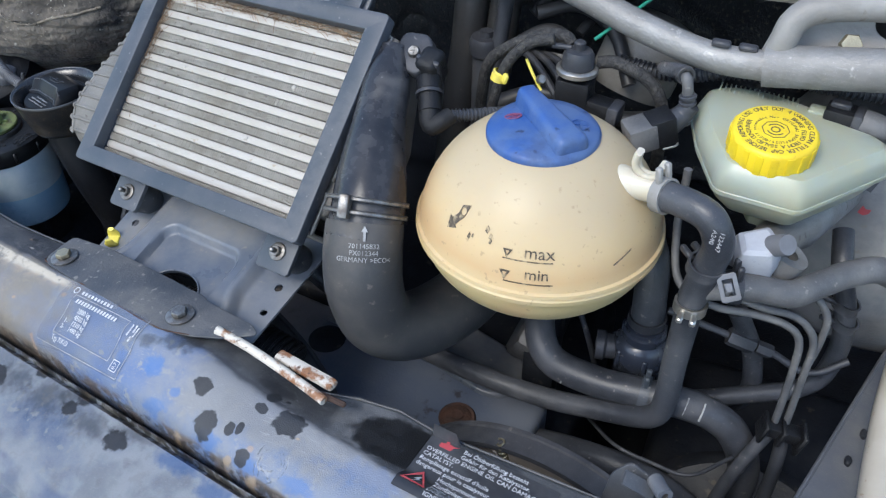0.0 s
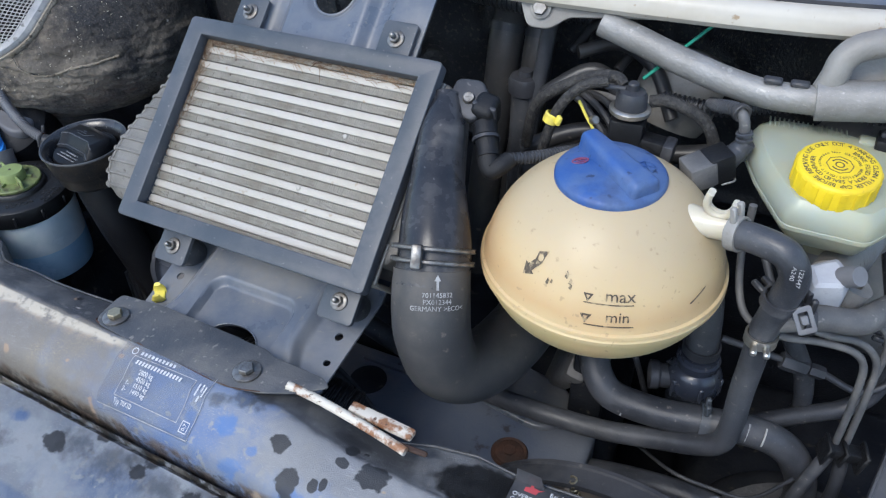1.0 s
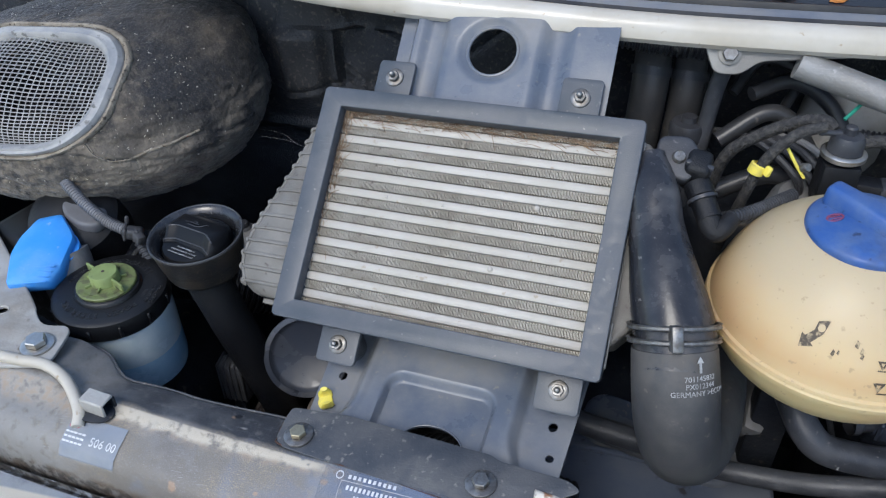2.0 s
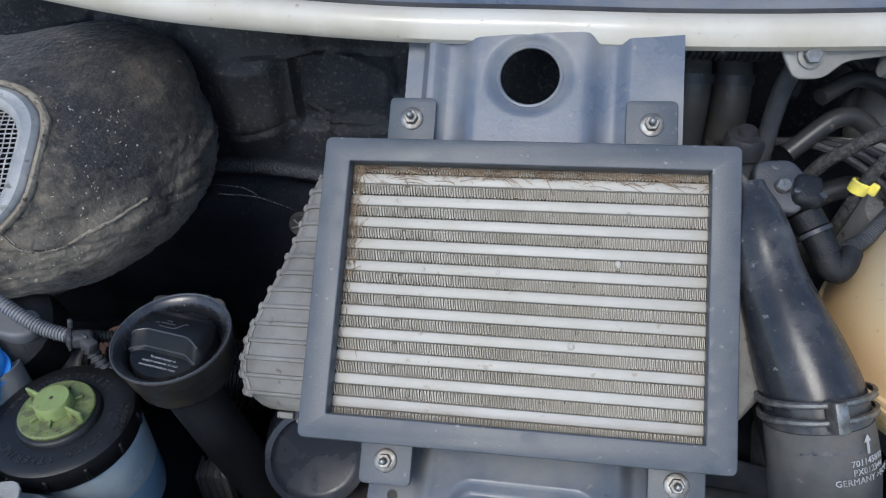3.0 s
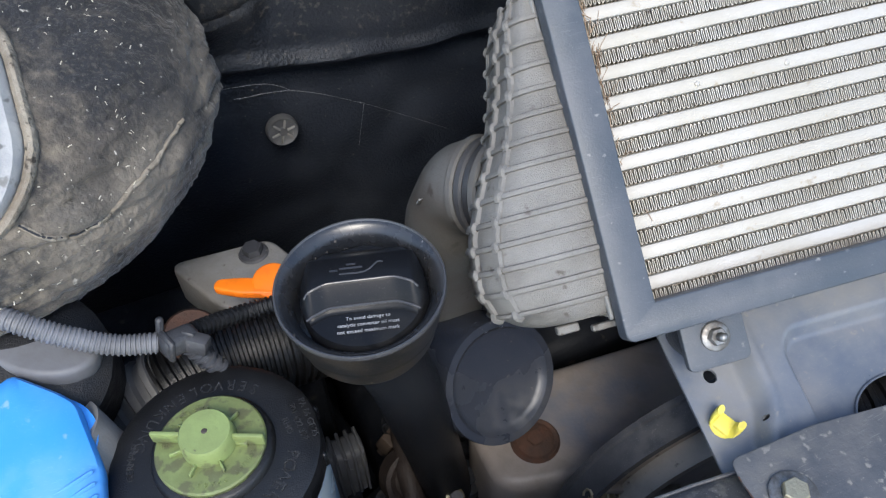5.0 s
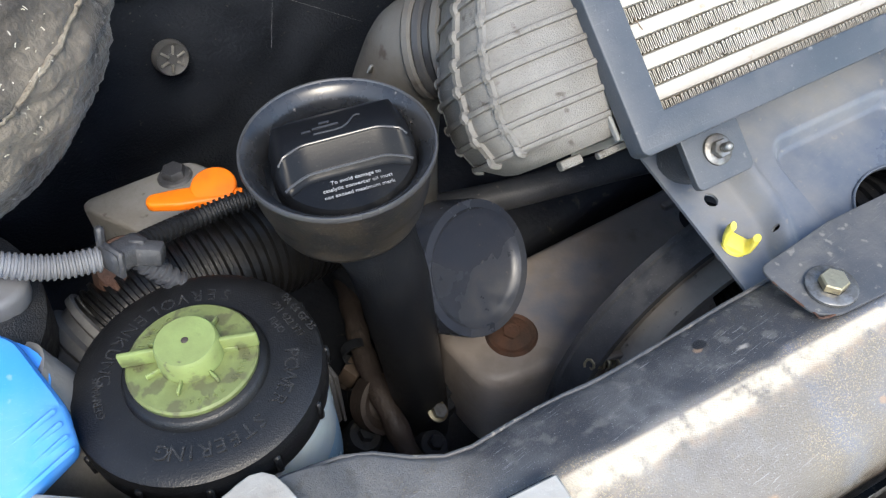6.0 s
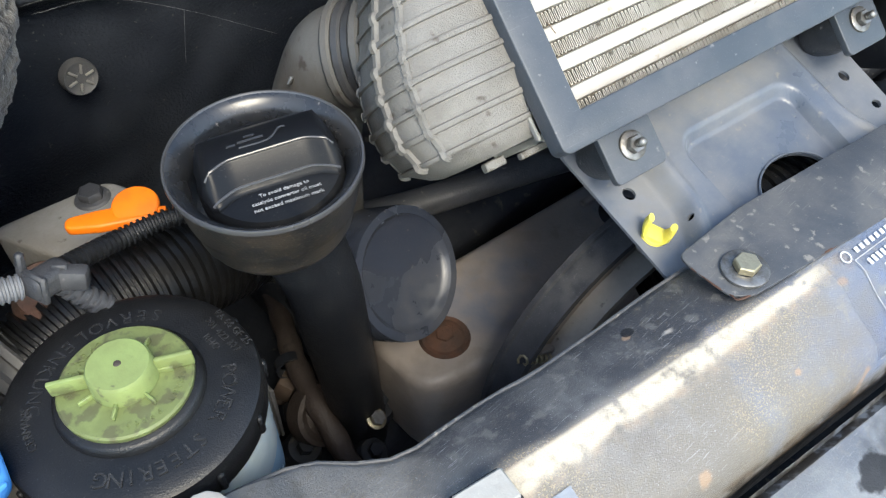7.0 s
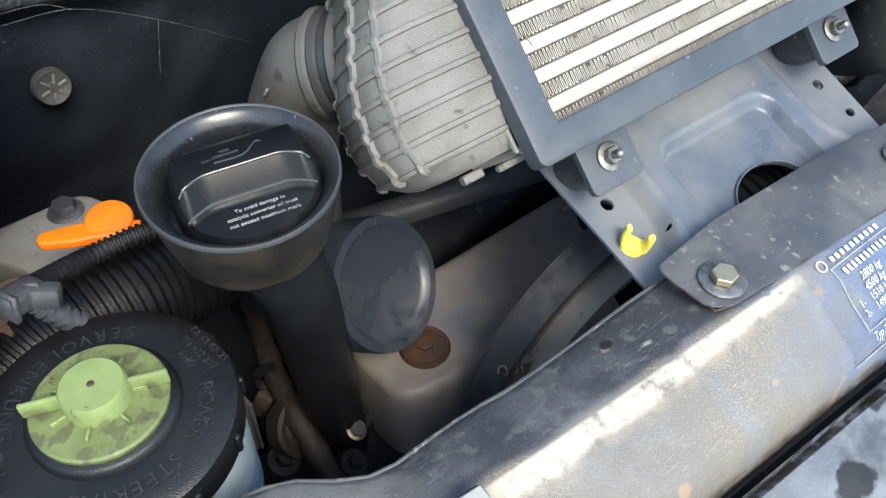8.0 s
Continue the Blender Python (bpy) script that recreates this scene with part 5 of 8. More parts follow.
for k, off in enumerate((-0.0040, 0.0046)):
    part("clamp_band", lathe([(0.0268, -0.0016), (0.0284, -0.0016), (0.0290, -0.0012), (0.0284, -0.0007), (0.0284, 0.0007), (0.0290, 0.0012), (0.0284, 0.0016), (0.0268, 0.0016)], 48), M["clamp"], charge, "worm clamp band", at=axis_pose(clamp_dir * (off - 0.005) + Vector((0.0008, -0.006, -0.003)), clamp_dir))
part("clamp_screw", block(0.007, 0.010, 0.016, 0.0015, 2), M["clamp"], charge, at=axis_pose(Vector((-0.001, -0.030, 0.013)) - clamp_dir * 0.005, clamp_dir))
TEXT_AT, TEXT_D = Vector((-0.2165, 0.3555, 1.0135)) - BASE, Vector((0.16, -0.50, -0.85)).normalized()
TEXT_F = Vector((0.41, -0.68, 0.61))
TEXT_F = (TEXT_F - TEXT_D * TEXT_F.dot(TEXT_D)).normalized()
TEXT_S = TEXT_F.cross(TEXT_D)
TEXT_S = TEXT_S if TEXT_S.x > 0 else -TEXT_S


def on_elbow(bm, down, r=0.0281):
    """Wraps flat lettering round the elbow below the clamp."""
    for v in bm.verts:
        a = v.co.x / r
        v.co = TEXT_AT + TEXT_D * (down - v.co.y) + (r + v.co.z) * (math.sin(a) * TEXT_S + math.cos(a) * TEXT_F)
    return bm


part("lettering", on_elbow(join(moved(letters("701145832", 0.0046, 0.0002, "CENTER"), pose(0, 0.0045, 0)), letters("PX012344", 0.0046, 0.0002, "CENTER"), moved(letters("GERMANY >ECO<", 0.0046, 0.0002, "CENTER"), pose(0, -0.0045, 0))), 0.0065), M["ink_grey"], charge, smooth=False)
part("flow_arrow", on_elbow(shape2d([[(-0.0008, -0.005), (0.0008, -0.005), (0.0008, 0.001), (0.0022, 0.001), (0, 0.005), (-0.0022, 0.001), (-0.0008, 0.001)]], 0.0002, 0.00003, 0), -0.0065), M["ink_grey"], charge, smooth=False)
solo_elbow = hose([(-0.480, 0.455, 1.000), (-0.494, 0.478, 0.994), (-0.506, 0.497, 0.985), (-0.513, 0.507, 0.968), (-0.516, 0.512, 0.94), (-0.516, 0.515, 0.88), (-0.515, 0.53, 0.80)], lambda t: 0.0228 + 0.0008 * math.sin(t * 22), 28)
INLET = Vector((-0.506, 0.497, 0.985))
inlet = thing("charge_air_inlet_hose", at(INLET), "sooty grey rubber charge air hose behind the end tank", "hose")
part("pipe", moved(solo_elbow, Matrix.Translation(-INLET)), M["inlet"], inlet)
in_dir = Vector((-0.014, 0.021, -0.008)).normalized()
for off, r, mat in ((-0.024, 0.0243, "hose_black"), (-0.0175, 0.0268, "inlet"), (-0.0125, 0.0246, "hose_black"), (-0.008, 0.0256, "elbow"), (-0.003, 0.0262, "inlet")):
    part("collar", lathe([(r - 0.004, -0.0026), (r - 0.0012, -0.0025), (r, -0.0014), (r, 0.0014), (r - 0.0012, 0.0025), (r - 0.004, 0.0026)], 40), M[mat], inlet, at=axis_pose(in_dir * off, in_dir))
part("clamp_tab", join(block(0.009, 0.0016, 0.0045, 0.0005, 1), moved(block(0.0016, 0.005, 0.0045, 0.0005, 1), pose(0.004, 0.0025, 0))), M["clamp"], inlet, at=pose(-0.026, 0.006, -0.006, 20, 30, 30))


# ---- coolant expansion tank ----
TC = Vector((-0.113, 0.415, 1.016))
R = 0.0822
tank = thing("expansion_tank", at(TC - Vector((0, 0, R))), "spherical yellowed translucent coolant expansion tank with a blue cap", "coolant tank")
up = [(R * math.cos(radians(a)), R + R * math.sin(radians(a)) * 0.985) for a in range(-90, 66, 4)]
seam_z = R + 0.0065
prof = []
for r, z in up:
    prof.append((max(r, 0.0), z))
bowl = [(0.0812 * math.cos(radians(a)), seam_z + 0.0570 * math.sin(radians(a))) for a in range(-86, -4, 4)]
prof = [(0.0, seam_z - 0.0570)] + bowl + [(R - 0.0010, seam_z - 0.0050), (R + 0.0014, seam_z - 0.0046), (R + 0.0020, seam_z - 0.0012), (R + 0.0006, seam_z), (R + 0.0018, seam_z + 0.0010), (R + 0.0014, seam_z + 0.0034), (R - 0.0005, seam_z + 0.0042)] + [q for q in prof if q[1] > seam_z + 0.004] + [(0.0345, 0.1555), (0.030, 0.157), (0, 0.157)]
part("shell", lathe(prof, 72), M["tank"], tank, angle=25)


def on_ball(bm, lon, lat, r, turn=0.0):
    """Wraps flat lettering onto the tank's upper half."""
    c, s = math.cos(radians(turn)), math.sin(radians(turn))
    for v in bm.verts:
        x, y = v.co.x * c - v.co.y * s, v.co.x * s + v.co.y * c
        lo = radians(lon) + x / (r * math.cos(radians(lat)))
        la = radians(lat) + y / r
        rr = r + 0.0004 + v.co.z
        v.co = (rr * math.cos(la) * math.sin(lo), -rr * math.cos(la) * math.cos(lo), R + rr * math.sin(la) * 0.985)
    return bm


def tri_outline(s):
    return shape2d([[(-s, s * 0.8), (s, s * 0.8), (0, -s)], [(-s * 0.45, s * 0.5), (0, -s * 0.4), (s * 0.45, s * 0.5)]], 0.0003, 0.00005, 0)


def subdivided(bm, cuts=6):
    long_edges = [e for e in bm.edges if e.calc_length() > 0.004]
    bmesh.ops.subdivide_edges(bm, edges=long_edges, cuts=cuts)
    bmesh.ops.triangulate(bm, faces=bm.faces)
    return bm


arrow = shape2d([[(-0.0075, -0.0105), (-0.0005, -0.0080), (-0.0022, -0.0062), (0.0030, 0.0005), (0.0052, 0.0090), (-0.0012, 0.0070), (-0.0020, 0.0015), (-0.0058, -0.0030), (-0.0078, -0.0020)], ellipse(0.0014, 0.0036, 0.0021, 0.0024, 16)[::-1]], 0.0003, 0.00005, 0)
for name, lon, lat, bm in (("max_mark", 17, 25.5, letters("max", 0.0108, 0.0003, "CENTER")), ("min_mark", 16.5, 16.0, letters("min", 0.0100, 0.0003, "CENTER")),
                           ("level_triangle", 2.4, 24.2, tri_outline(0.0030)), ("level_triangle", 2.6, 14.6, tri_outline(0.0034)),
                           ("level_line", 12, 21.8, subdivided(block(0.030, 0.0007, 0.0003, 0, 1))), ("level_line", 13, 11.6, subdivided(block(0.030, 0.0007, 0.0003, 0, 1))),
                           ("arrow_mark", -26.5, 30.5, arrow),
                           ("scuff_mark", 57, 18.6, subdivided(block(0.016, 0.0008, 0.0003, 0, 1)))):
    part(name, on_ball(bm, lon, lat, R, 6 if name == "arrow_mark" else (20 if name == "scuff_mark" else 0)), M["tank_print"], tank, smooth=False)
for k, (lon, lat, s) in enumerate(((-9.5, 31, 0.0012), (-7, 28.5, 0.0010), (-6.5, 26.5, 0.0009), (-18, 25.2, 0.0010), (-16, 26, 0.0007))):
    part("print_fleck", on_ball(shape2d([[(-s, -s), (s * 0.6, -2 * s), (s, s), (-s * 0.3, 2.2 * s)]], 0.0003, 0.00005, 0), lon, lat, R), M["tank_print"], tank, smooth=False)

cap = part("cap", lathe([(0.0345, 0), (0.0358, 0.001), (0.0358, 0.004), (0.034, 0.0062), (0.026, 0.0082), (0.012, 0.0092), (0, 0.0094)], 64), M["cap_blue"], tank, "blue screw cap", at=pose(-0.002, -0.003, 0.1535, 2.3, 0, 0))
grip = block(0.0200, 0.063, 0.0150, 0.0040, 3, (0, 0, 0.0125))
for v in grip.verts:
    v.co.x *= 1.0 - 0.22 * smooth(0.008, 0.02, v.co.z) - 0.22 * (v.co.y / 0.03)
    v.co.z -= 0.004 * smooth(0.01, 0.031, -v.co.y)
part("grip", moved(grip, pose(0.002, 0.002, 0, 0, 0, 48)), M["cap_blue"], cap)
part("warning_symbol", moved(join(shape2d([ellipse(0, 0, 0.0055, 0.0032), ellipse(0, 0, 0.0045, 0.0022)[::-1]], 0.0006, 0.0001, 0), block(0.008, 0.0007, 0.0006, 0, 1, (0, 0.001, 0)), block(0.006, 0.0007, 0.0006, 0, 1, (0, -0.001, 0))), pose(-0.0205, 0.001, 0.0089, 0, -8, 24)), M["ink_maroon"], cap)
part("round_emblem", moved(join(shape2d([ellipse(0, 0, 0.0058, 0.0058), ellipse(0, 0, 0.0052, 0.0052)[::-1]], 0.0006, 0.0001, 0), block(0.0007, 0.009, 0.0006, 0, 1), block(0.009, 0.0007, 0.0006, 0, 1)), pose(0.021, 0.008, 0.0089, 0, 8, 24)), M["cap_blue"], cap)
neck_dir = Vector((1.0, -0.16, 0.12)).normalized()
neck_at = Vector((0.051, -0.007, R + 0.0545))
neck = part("neck", lathe([(0.0125, -0.01), (0.0100, 0.004), (0.0088, 0.010), (0.0088, 0.028)], 24), M["milky"], tank, at=axis_pose(neck_at, neck_dir))
hook = bmesh.new()
sweep(hook, [Vector((0.0082 * math.cos(radians(a)), 0, 0.0082 * math.sin(radians(a)) + 0.004 * smooth(70, 105, abs(a + 90)))) for a in range(-195, 16, 15)], 0.0023, 10)
sweep(hook, [Vector((0.0082 * math.cos(radians(a)), 0.003, 0.0082 * math.sin(radians(a)) + 0.004 * smooth(70, 105, abs(a + 90)))) for a in range(-195, 16, 15)], 0.0023, 10)
part("hose_hook", hook, M["milky"], tank, "milky white hose hook", at=pose(0.066, -0.012, R + 0.0725, 8, 12, -10))
part("foot", block(0.05, 0.03, 0.016, 0.003, 2, (0, 0.03, 0.034)), M["tank"], tank)
stand = thing("tank_bracket", at((-0.113, 0.45, 0.80)), "dark steel bracket under the expansion tank", "bracket")
part("post", block(0.03, 0.02, 0.18, 0.003, 2, (0, 0.02, 0.070)), M["dark"], stand)
part("shelf", block(0.06, 0.03, 0.006, 0.002, 2, (0, 0.0, 0.157)), M["dark"], stand)


# ---- brake fluid reservoir ----
brake = thing("brake_fluid_reservoir", at((0.02, 0.461, 1.037)), "milky translucent brake fluid reservoir with a yellow cap", "reservoir")
foot = soften([(-0.046, 0.0), (-0.056, 0.036), (-0.052, 0.060), (-0.040, 0.069), (-0.012, 0.069), (0.018, 0.059), (0.035, 0.044), (0.064, 0.034), (0.070, 0.020), (0.020, -0.047), (-0.028, -0.043)], 0.006, 4)


def slice_at(z, s, dx=0.0, dy=0.0):
    return [(x * s + dx, y * s + dy, z) for x, y in foot]


part("body", loft([slice_at(-0.004, 0.34, 0.006, 0.004), slice_at(0.010, 0.38, 0.006, 0.004), slice_at(0.0125, 0.66, 0.005, 0.003), slice_at(0.0165, 0.76, 0.003, 0.002), slice_at(0.0275, 0.91), slice_at(0.0335, 0.985), slice_at(0.037, 1.0), slice_at(0.043, 0.995), slice_at(0.049, 0.95), slice_at(0.053, 0.86), slice_at(0.0545, 0.6)]), M["brake_res"], brake, angle=30)
part("moulding_ridge", loft([slice_at(0.0335, 1.0), slice_at(0.034, 1.012), slice_at(0.0365, 1.012), slice_at(0.037, 1.0)]), M["brake_res"], brake)
part("collar", moved(lathe([(0.0225, 0.044), (0.0225, 0.058)], 40), pose(-0.004, -0.0145, 0)), M["brake_res"], brake)
for k in range(17):
    part("grip_rib", block(0.0011, 0.013, 0.002, 0.0005, 1, (-0.043 + 0.0031 * k, 0.0560 - 0.0002 * k, 0.0530)), M["brake_res"], brake)
cap_y = part("cap", lathe([(0.0260, -0.006), (0.0272, -0.005), (0.0272, 0.0105), (0.0258, 0.0125), (0.024, 0.0130), (0.0, 0.0130)], 64), M["yellow"], brake, "yellow screw cap with black lettering", at=pose(-0.004, -0.0165, 0.0585, 8, 0, 0) @ Matrix.Scale(0.91, 4))
for k in range(18):
    part("cap_rib", moved(block(0.0016, 0.0050, 0.0155, 0.0007, 2, (0.0270, 0, 0.0028)), pose(0, 0, 0, 0, 0, 20 * k)), M["yellow"], cap_y)
TXT = 0.0131
part("outer_lettering", moved(ring_letters("WARNING CLEAN FILLER CAP BEFORE REMOVING USE ONLY DOT 4 ", 0.0218, 0.0048, 62, 354, 0.0002), pose(0, 0, TXT)), M["ink_dark"], cap_y, smooth=False)
part("middle_lettering", moved(ring_letters("BRAKE FLUID FROM A SEALED CONTAINER", 0.0170, 0.0044, 58, 250, 0.0002), pose(0, 0, TXT)), M["ink_dark"], cap_y, smooth=False)
part("inner_lettering", moved(ring_letters("Nur ORIGINAL BREMSFLÜSSIGKEIT verwenden ", 0.0130, 0.0030, 110, 352, 0.0002), pose(0, 0, TXT)), M["ink_dark"], cap_y, smooth=False)
part("brake_symbol", moved(join(shape2d([ellipse(0, 0, 0.0030, 0.0030), ellipse(0, 0, 0.0022, 0.0022)[::-1]], 0.0002, 0.00003, 0), shape2d([ellipse(0, 0, 0.0088, 0.0088, 8), ellipse(0, 0, 0.0083, 0.0083, 8)[::-1]], 0.0002, 0.00003, 0), *[shape2d([[(0.0058 * math.cos(radians(t)), 0.0058 * math.sin(radians(t))) for t in range(s, s + 121, 15)] + [(0.0050 * math.cos(radians(t)), 0.0050 * math.sin(radians(t))) for t in range(s + 120, s - 1, -15)]], 0.0002, 0.00003, 0) for s in (30, 210)]), pose(0, 0, TXT)), M["ink_dark"], cap_y, smooth=False)
part("embossed_symbol", join(shape2d([ellipse(0.056, 0.020, 0.004, 0.003)], 0.0008, 0.0002, 1), block(0.012, 0.0025, 0.0008, 0.0002, 1, (0.068, 0.028, 0))), M["tank"], brake, at=pose(0, 0, 0.051))

# master cylinder and servo behind the reservoir
booster = thing("brake_servo", axis_pose((0.14, 0.605, 0.95), (0.1, -1, 0.1)), "black round brake servo beside the bulkhead", "brake servo")
part("drum", lathe([(0.02, 0.055), (0.05, 0.05), (0.095, 0.035), (0.108, 0.02), (0.112, 0.0), (0.112, -0.10)], 56), M["servo"], booster)
part("paper_label", moved(block(0.024, 0.010, 0.0006, 0, 1), pose(-0.057, 0.062, 0.0420, -16, -14, -20)), M["sticker_black"], booster)
for k in range(5):
    part("label_bar", moved(block(0.002 if k != 2 else 0.007, 0.006, 0.0006, 0, 1), pose(-0.066 + 0.0045 * k, 0.063 - 0.0015 * k, 0.0412 + 0.0009 * k, -16, -14, -20)), M["ink_white"], booster)
part("paint_dab", moved(shape2d([soften([(-0.006, -0.004), (0.0, -0.006), (0.005, -0.003), (0.007, 0.003), (0.001, 0.002), (-0.003, 0.006)], 0.001)], 0.0006, 0.0001, 0), pose(-0.048, 0.039, 0.0478, -14, -12, 0) @ Matrix.Diagonal((0.65, 0.6, 1, 1))), M["ink_red"], booster)
master = thing("master_cylinder", axis_pose((0.045, 0.47, 1.025), (0.35, 1, -0.2)), "dull alloy brake master cylinder under the reservoir", "brake cylinder")
part("bore", lathe([(0, -0.05), (0.013, -0.048), (0.014, -0.01), (0.017, 0.0), (0.017, 0.09)], 28), M["gearbox"], master)
part("lug", join(lathe([(0.006, -0.008), (0.013, -0.008), (0.013, 0.004), (0.006, 0.004)], 28)), M["gearbox"], master, at=pose(-0.012, -0.004, -0.045, 90, 0, 20))
part("lug_bolt", hexagon(0.006, 0.006), M["steel"], master, at=pose(-0.012, -0.010, -0.045, 90, 0, 20))


# ---- aluminium brace and stay below the cowl ----
brace = thing("crossbrace", at((0.0, 0.51, 1.115)), "cast aluminium tube brace below the windscreen cowl", "brace")
B0 = (0.0, 0.51, 1.115)
part("tube", hose(rel([(-0.150, 0.535, 1.137), (-0.123, 0.530, 1.130), (-0.09, 0.520, 1.123), (-0.056, 0.515, 1.1155), (-0.029, 0.511, 1.1125), (0.002, 0.508, 1.1145)], B0), 0.0098, 24, 10), M["tube"], brace, "dull aluminium tube with a bend")
part("sleeve", hose(rel([(0.0, 0.508, 1.1145), (0.035, 0.508, 1.120), (0.10, 0.508, 1.130), (0.20, 0.508, 1.145), (0.33, 0.508, 1.16)], B0), 0.0134, 24, 6), M["tube"], brace, "thicker aluminium sleeve")
part("branch", hose(rel([(0.004, 0.512, 1.121), (0.007, 0.512, 1.132), (0.010, 0.515, 1.143), (0.020, 0.519, 1.151), (0.045, 0.524, 1.156), (0.09, 0.53, 1.158)], B0), lambda t: 0.0085 + 0.001 * t, 20, 8), M["stay"], brace)
part("gusset", moved(shape2d([soften([(0.006, 0.0), (0.20, 0.02), (0.20, 0.055), (0.018, 0.040), (0.008, 0.02)], 0.006), ellipse(0.068, 0.030, 0.012, 0.010)], 0.003, 0.0008), pose(0.0, 0.015, 0.0, 62, 0, 0)), M["stay"], brace, "dusty grey gusset plate", angle=30)
part("gusset_bolt", hexagon(0.0068, 0.006), M["steel_old"], brace, at=pose(0.045, 0.012, 0.0165, 62, 0, 12))
part("ear", moved(shape2d([soften([(-0.204, -0.006), (-0.188, -0.006), (-0.175, 0.004), (-0.10, 0.012), (-0.03, 0.016), (-0.03, 0.022), (-0.205, 0.022), (-0.212, 0.012)], 0.005)], 0.004, 0.001), pose(0.0, 0.022, 0.020, 62, 0, 0)), M["stay"], brace, "pale grey stay plate", angle=30)
bolt_parts(brace, pose(-0.196, 0.0225, 0.0275, 62, 0, 0), 0.0055, 0.0078, mat="clamp", washer_mat="stay")
for x in (-0.029, -0.012):
    part("clip", block(0.012, 0.006, 0.004, 0.0012, 1), M["plastic_grey"], brace, at=pose(x, -0.002, 0.0095, 10, 0, 0))



# ---- hoses on the right ----
def clamp_ring(parent, p, d, r, mat="steel", wide=0.0035, sub_label="", tangs=True):
    ring = part("hose_clamp", lathe([(r, -wide), (r + 0.0016, -wide), (r + 0.0016, wide), (r, wide)], 32), M[mat], parent, sub_label, at=axis_pose(p, d))
    if tangs:
        part("tang", join(block(0.004, 0.012, 0.004, 0.001, 1, (-0.004, r + 0.004, 0)), block(0.004, 0.012, 0.004, 0.001, 1, (0.004, r + 0.004, 0))), M[mat], ring)
    return ring


def long_hose(name, pts, r, mat, label, base=None, clamps=()):
    b = Vector(base or min(pts, key=lambda p: p[2]))
    t = thing(name, at(b), label, "hose")
    part("pipe", hose(rel(pts, b), r, 18, 8), M[mat], t)
    for p, d, rr, cm in clamps:
        clamp_ring(t, Vector(p) - b, d, rr, cm)
    return t


overflow = long_hose("overflow_hose", [(-0.038, 0.397, 1.0755), (-0.022, 0.389, 1.0795), (-0.007, 0.383, 1.0785), (0.0005, 0.381, 1.070), (0.003, 0.382, 1.058), (0.0, 0.385, 1.037), (-0.003, 0.388, 1.012)], 0.0092, "rubber_grey", "black rubber overflow hose from the expansion tank",
                     clamps=[((-0.034, 0.3955, 1.0765), (1, -0.5, 0.25), 0.0096, "stay"), ((-0.0005, 0.3845, 1.041), (0.1, -0.1, 1), 0.0096, "plastic_grey")])
part("stencil", moved(join(letters("122447", 0.0038, 0.0002), moved(letters("A240", 0.0038, 0.0002), pose(0, -0.0046, 0))), axis_pose((0.0066, -0.0150, 0.0650), (0.3, -0.8, 0.55), -105)), M["ink_grey"], overflow, smooth=False)
long_hose("drain_hose", [(-0.003, 0.388, 1.016), (-0.003, 0.389, 0.995), (-0.003, 0.390, 0.951), (-0.002, 0.390, 0.915), (-0.005, 0.391, 0.893), (-0.018, 0.394, 0.880), (-0.05, 0.400, 0.866), (-0.092, 0.405, 0.853), (-0.147, 0.412, 0.846), (-0.211, 0.43, 0.834), (-0.29, 0.47, 0.82)], 0.0084, "rubber", "thin black rubber hose looping down to the engine",
          clamps=[((-0.003, 0.3885, 1.005), (0, 0.05, 1), 0.0088, "steel")])
long_hose("lower_hose", [(-0.118, 0.465, 0.915), (-0.110, 0.435, 0.908), (-0.101, 0.418, 0.898), (-0.086, 0.411, 0.889), (-0.052, 0.409, 0.886), (-0.018, 0.411, 0.887), (0.015, 0.413, 0.888), (0.037, 0.415, 0.881), (0.054, 0.418, 0.862), (0.068, 0.423, 0.82), (0.07, 0.43, 0.74)], 0.0120, "rubber_grey", "thick black coolant hose under the expansion tank",
          clamps=[((-0.018, 0.411, 0.887), (1, 0.05, 0), 0.0124, "frame")])
for x, z in ((-0.079, 0.884), (-0.066, 0.8845), (0.012, 0.888), (0.024, 0.8875)):
    pt = Vector((x, 0.4105 if x < -0.05 else 0.4135, z))
    bm = sweep(bmesh.new(), [pt + 0.01215 * Vector((0.12 * math.sin(a), -math.cos(a), math.sin(a))) for a in (radians(v) for v in range(0, 80, 10))], 0.0007, 5)
    tagged(link_mesh("paint_mark", bm, M["ink_grey"]), "pale paint mark painted across the coolant hose", "paint mark", "hose paint marks")
long_hose("heater_hose", [(-0.002, 0.388, 1.022), (0.014, 0.390, 1.026), (0.030, 0.397, 1.025), (0.051, 0.404, 1.022), (0.066, 0.420, 1.022), (0.083, 0.438, 1.022), (0.105, 0.457, 1.016), (0.135, 0.470, 0.985), (0.15, 0.47, 0.92)], 0.0086, "stay_dark", "dusty black coolant hose running to the wing",
          base=(0.016, 0.386, 1.027), clamps=[((0.018, 0.3915, 1.026), (1, 0.35, 0), 0.0090, "plastic_grey")])
clip_b = thing("spring_clip", axis_pose((0.0150, 0.3765, 1.0370), (0.1, -0.8, 0.5), 24) @ Matrix.Scale(0.72, 4), "flat grey spring clip on the coolant hose", "clip")
part("frame", shape2d([rounded(0.015, 0.023, 0.002), rounded(0.009, 0.015, 0.001)[::-1]], 0.0016, 0.0003), M["grey_wire"], clip_b)
part("tongue", block(0.006, 0.008, 0.003, 0.0008, 1, (0, 0, 0.001)), M["grey_wire"], clip_b)
cover = thing("brake_valve_cover", at((0.026, 0.412, 1.030)), "pale grey angular moulded cover over a brake valve", "cover")
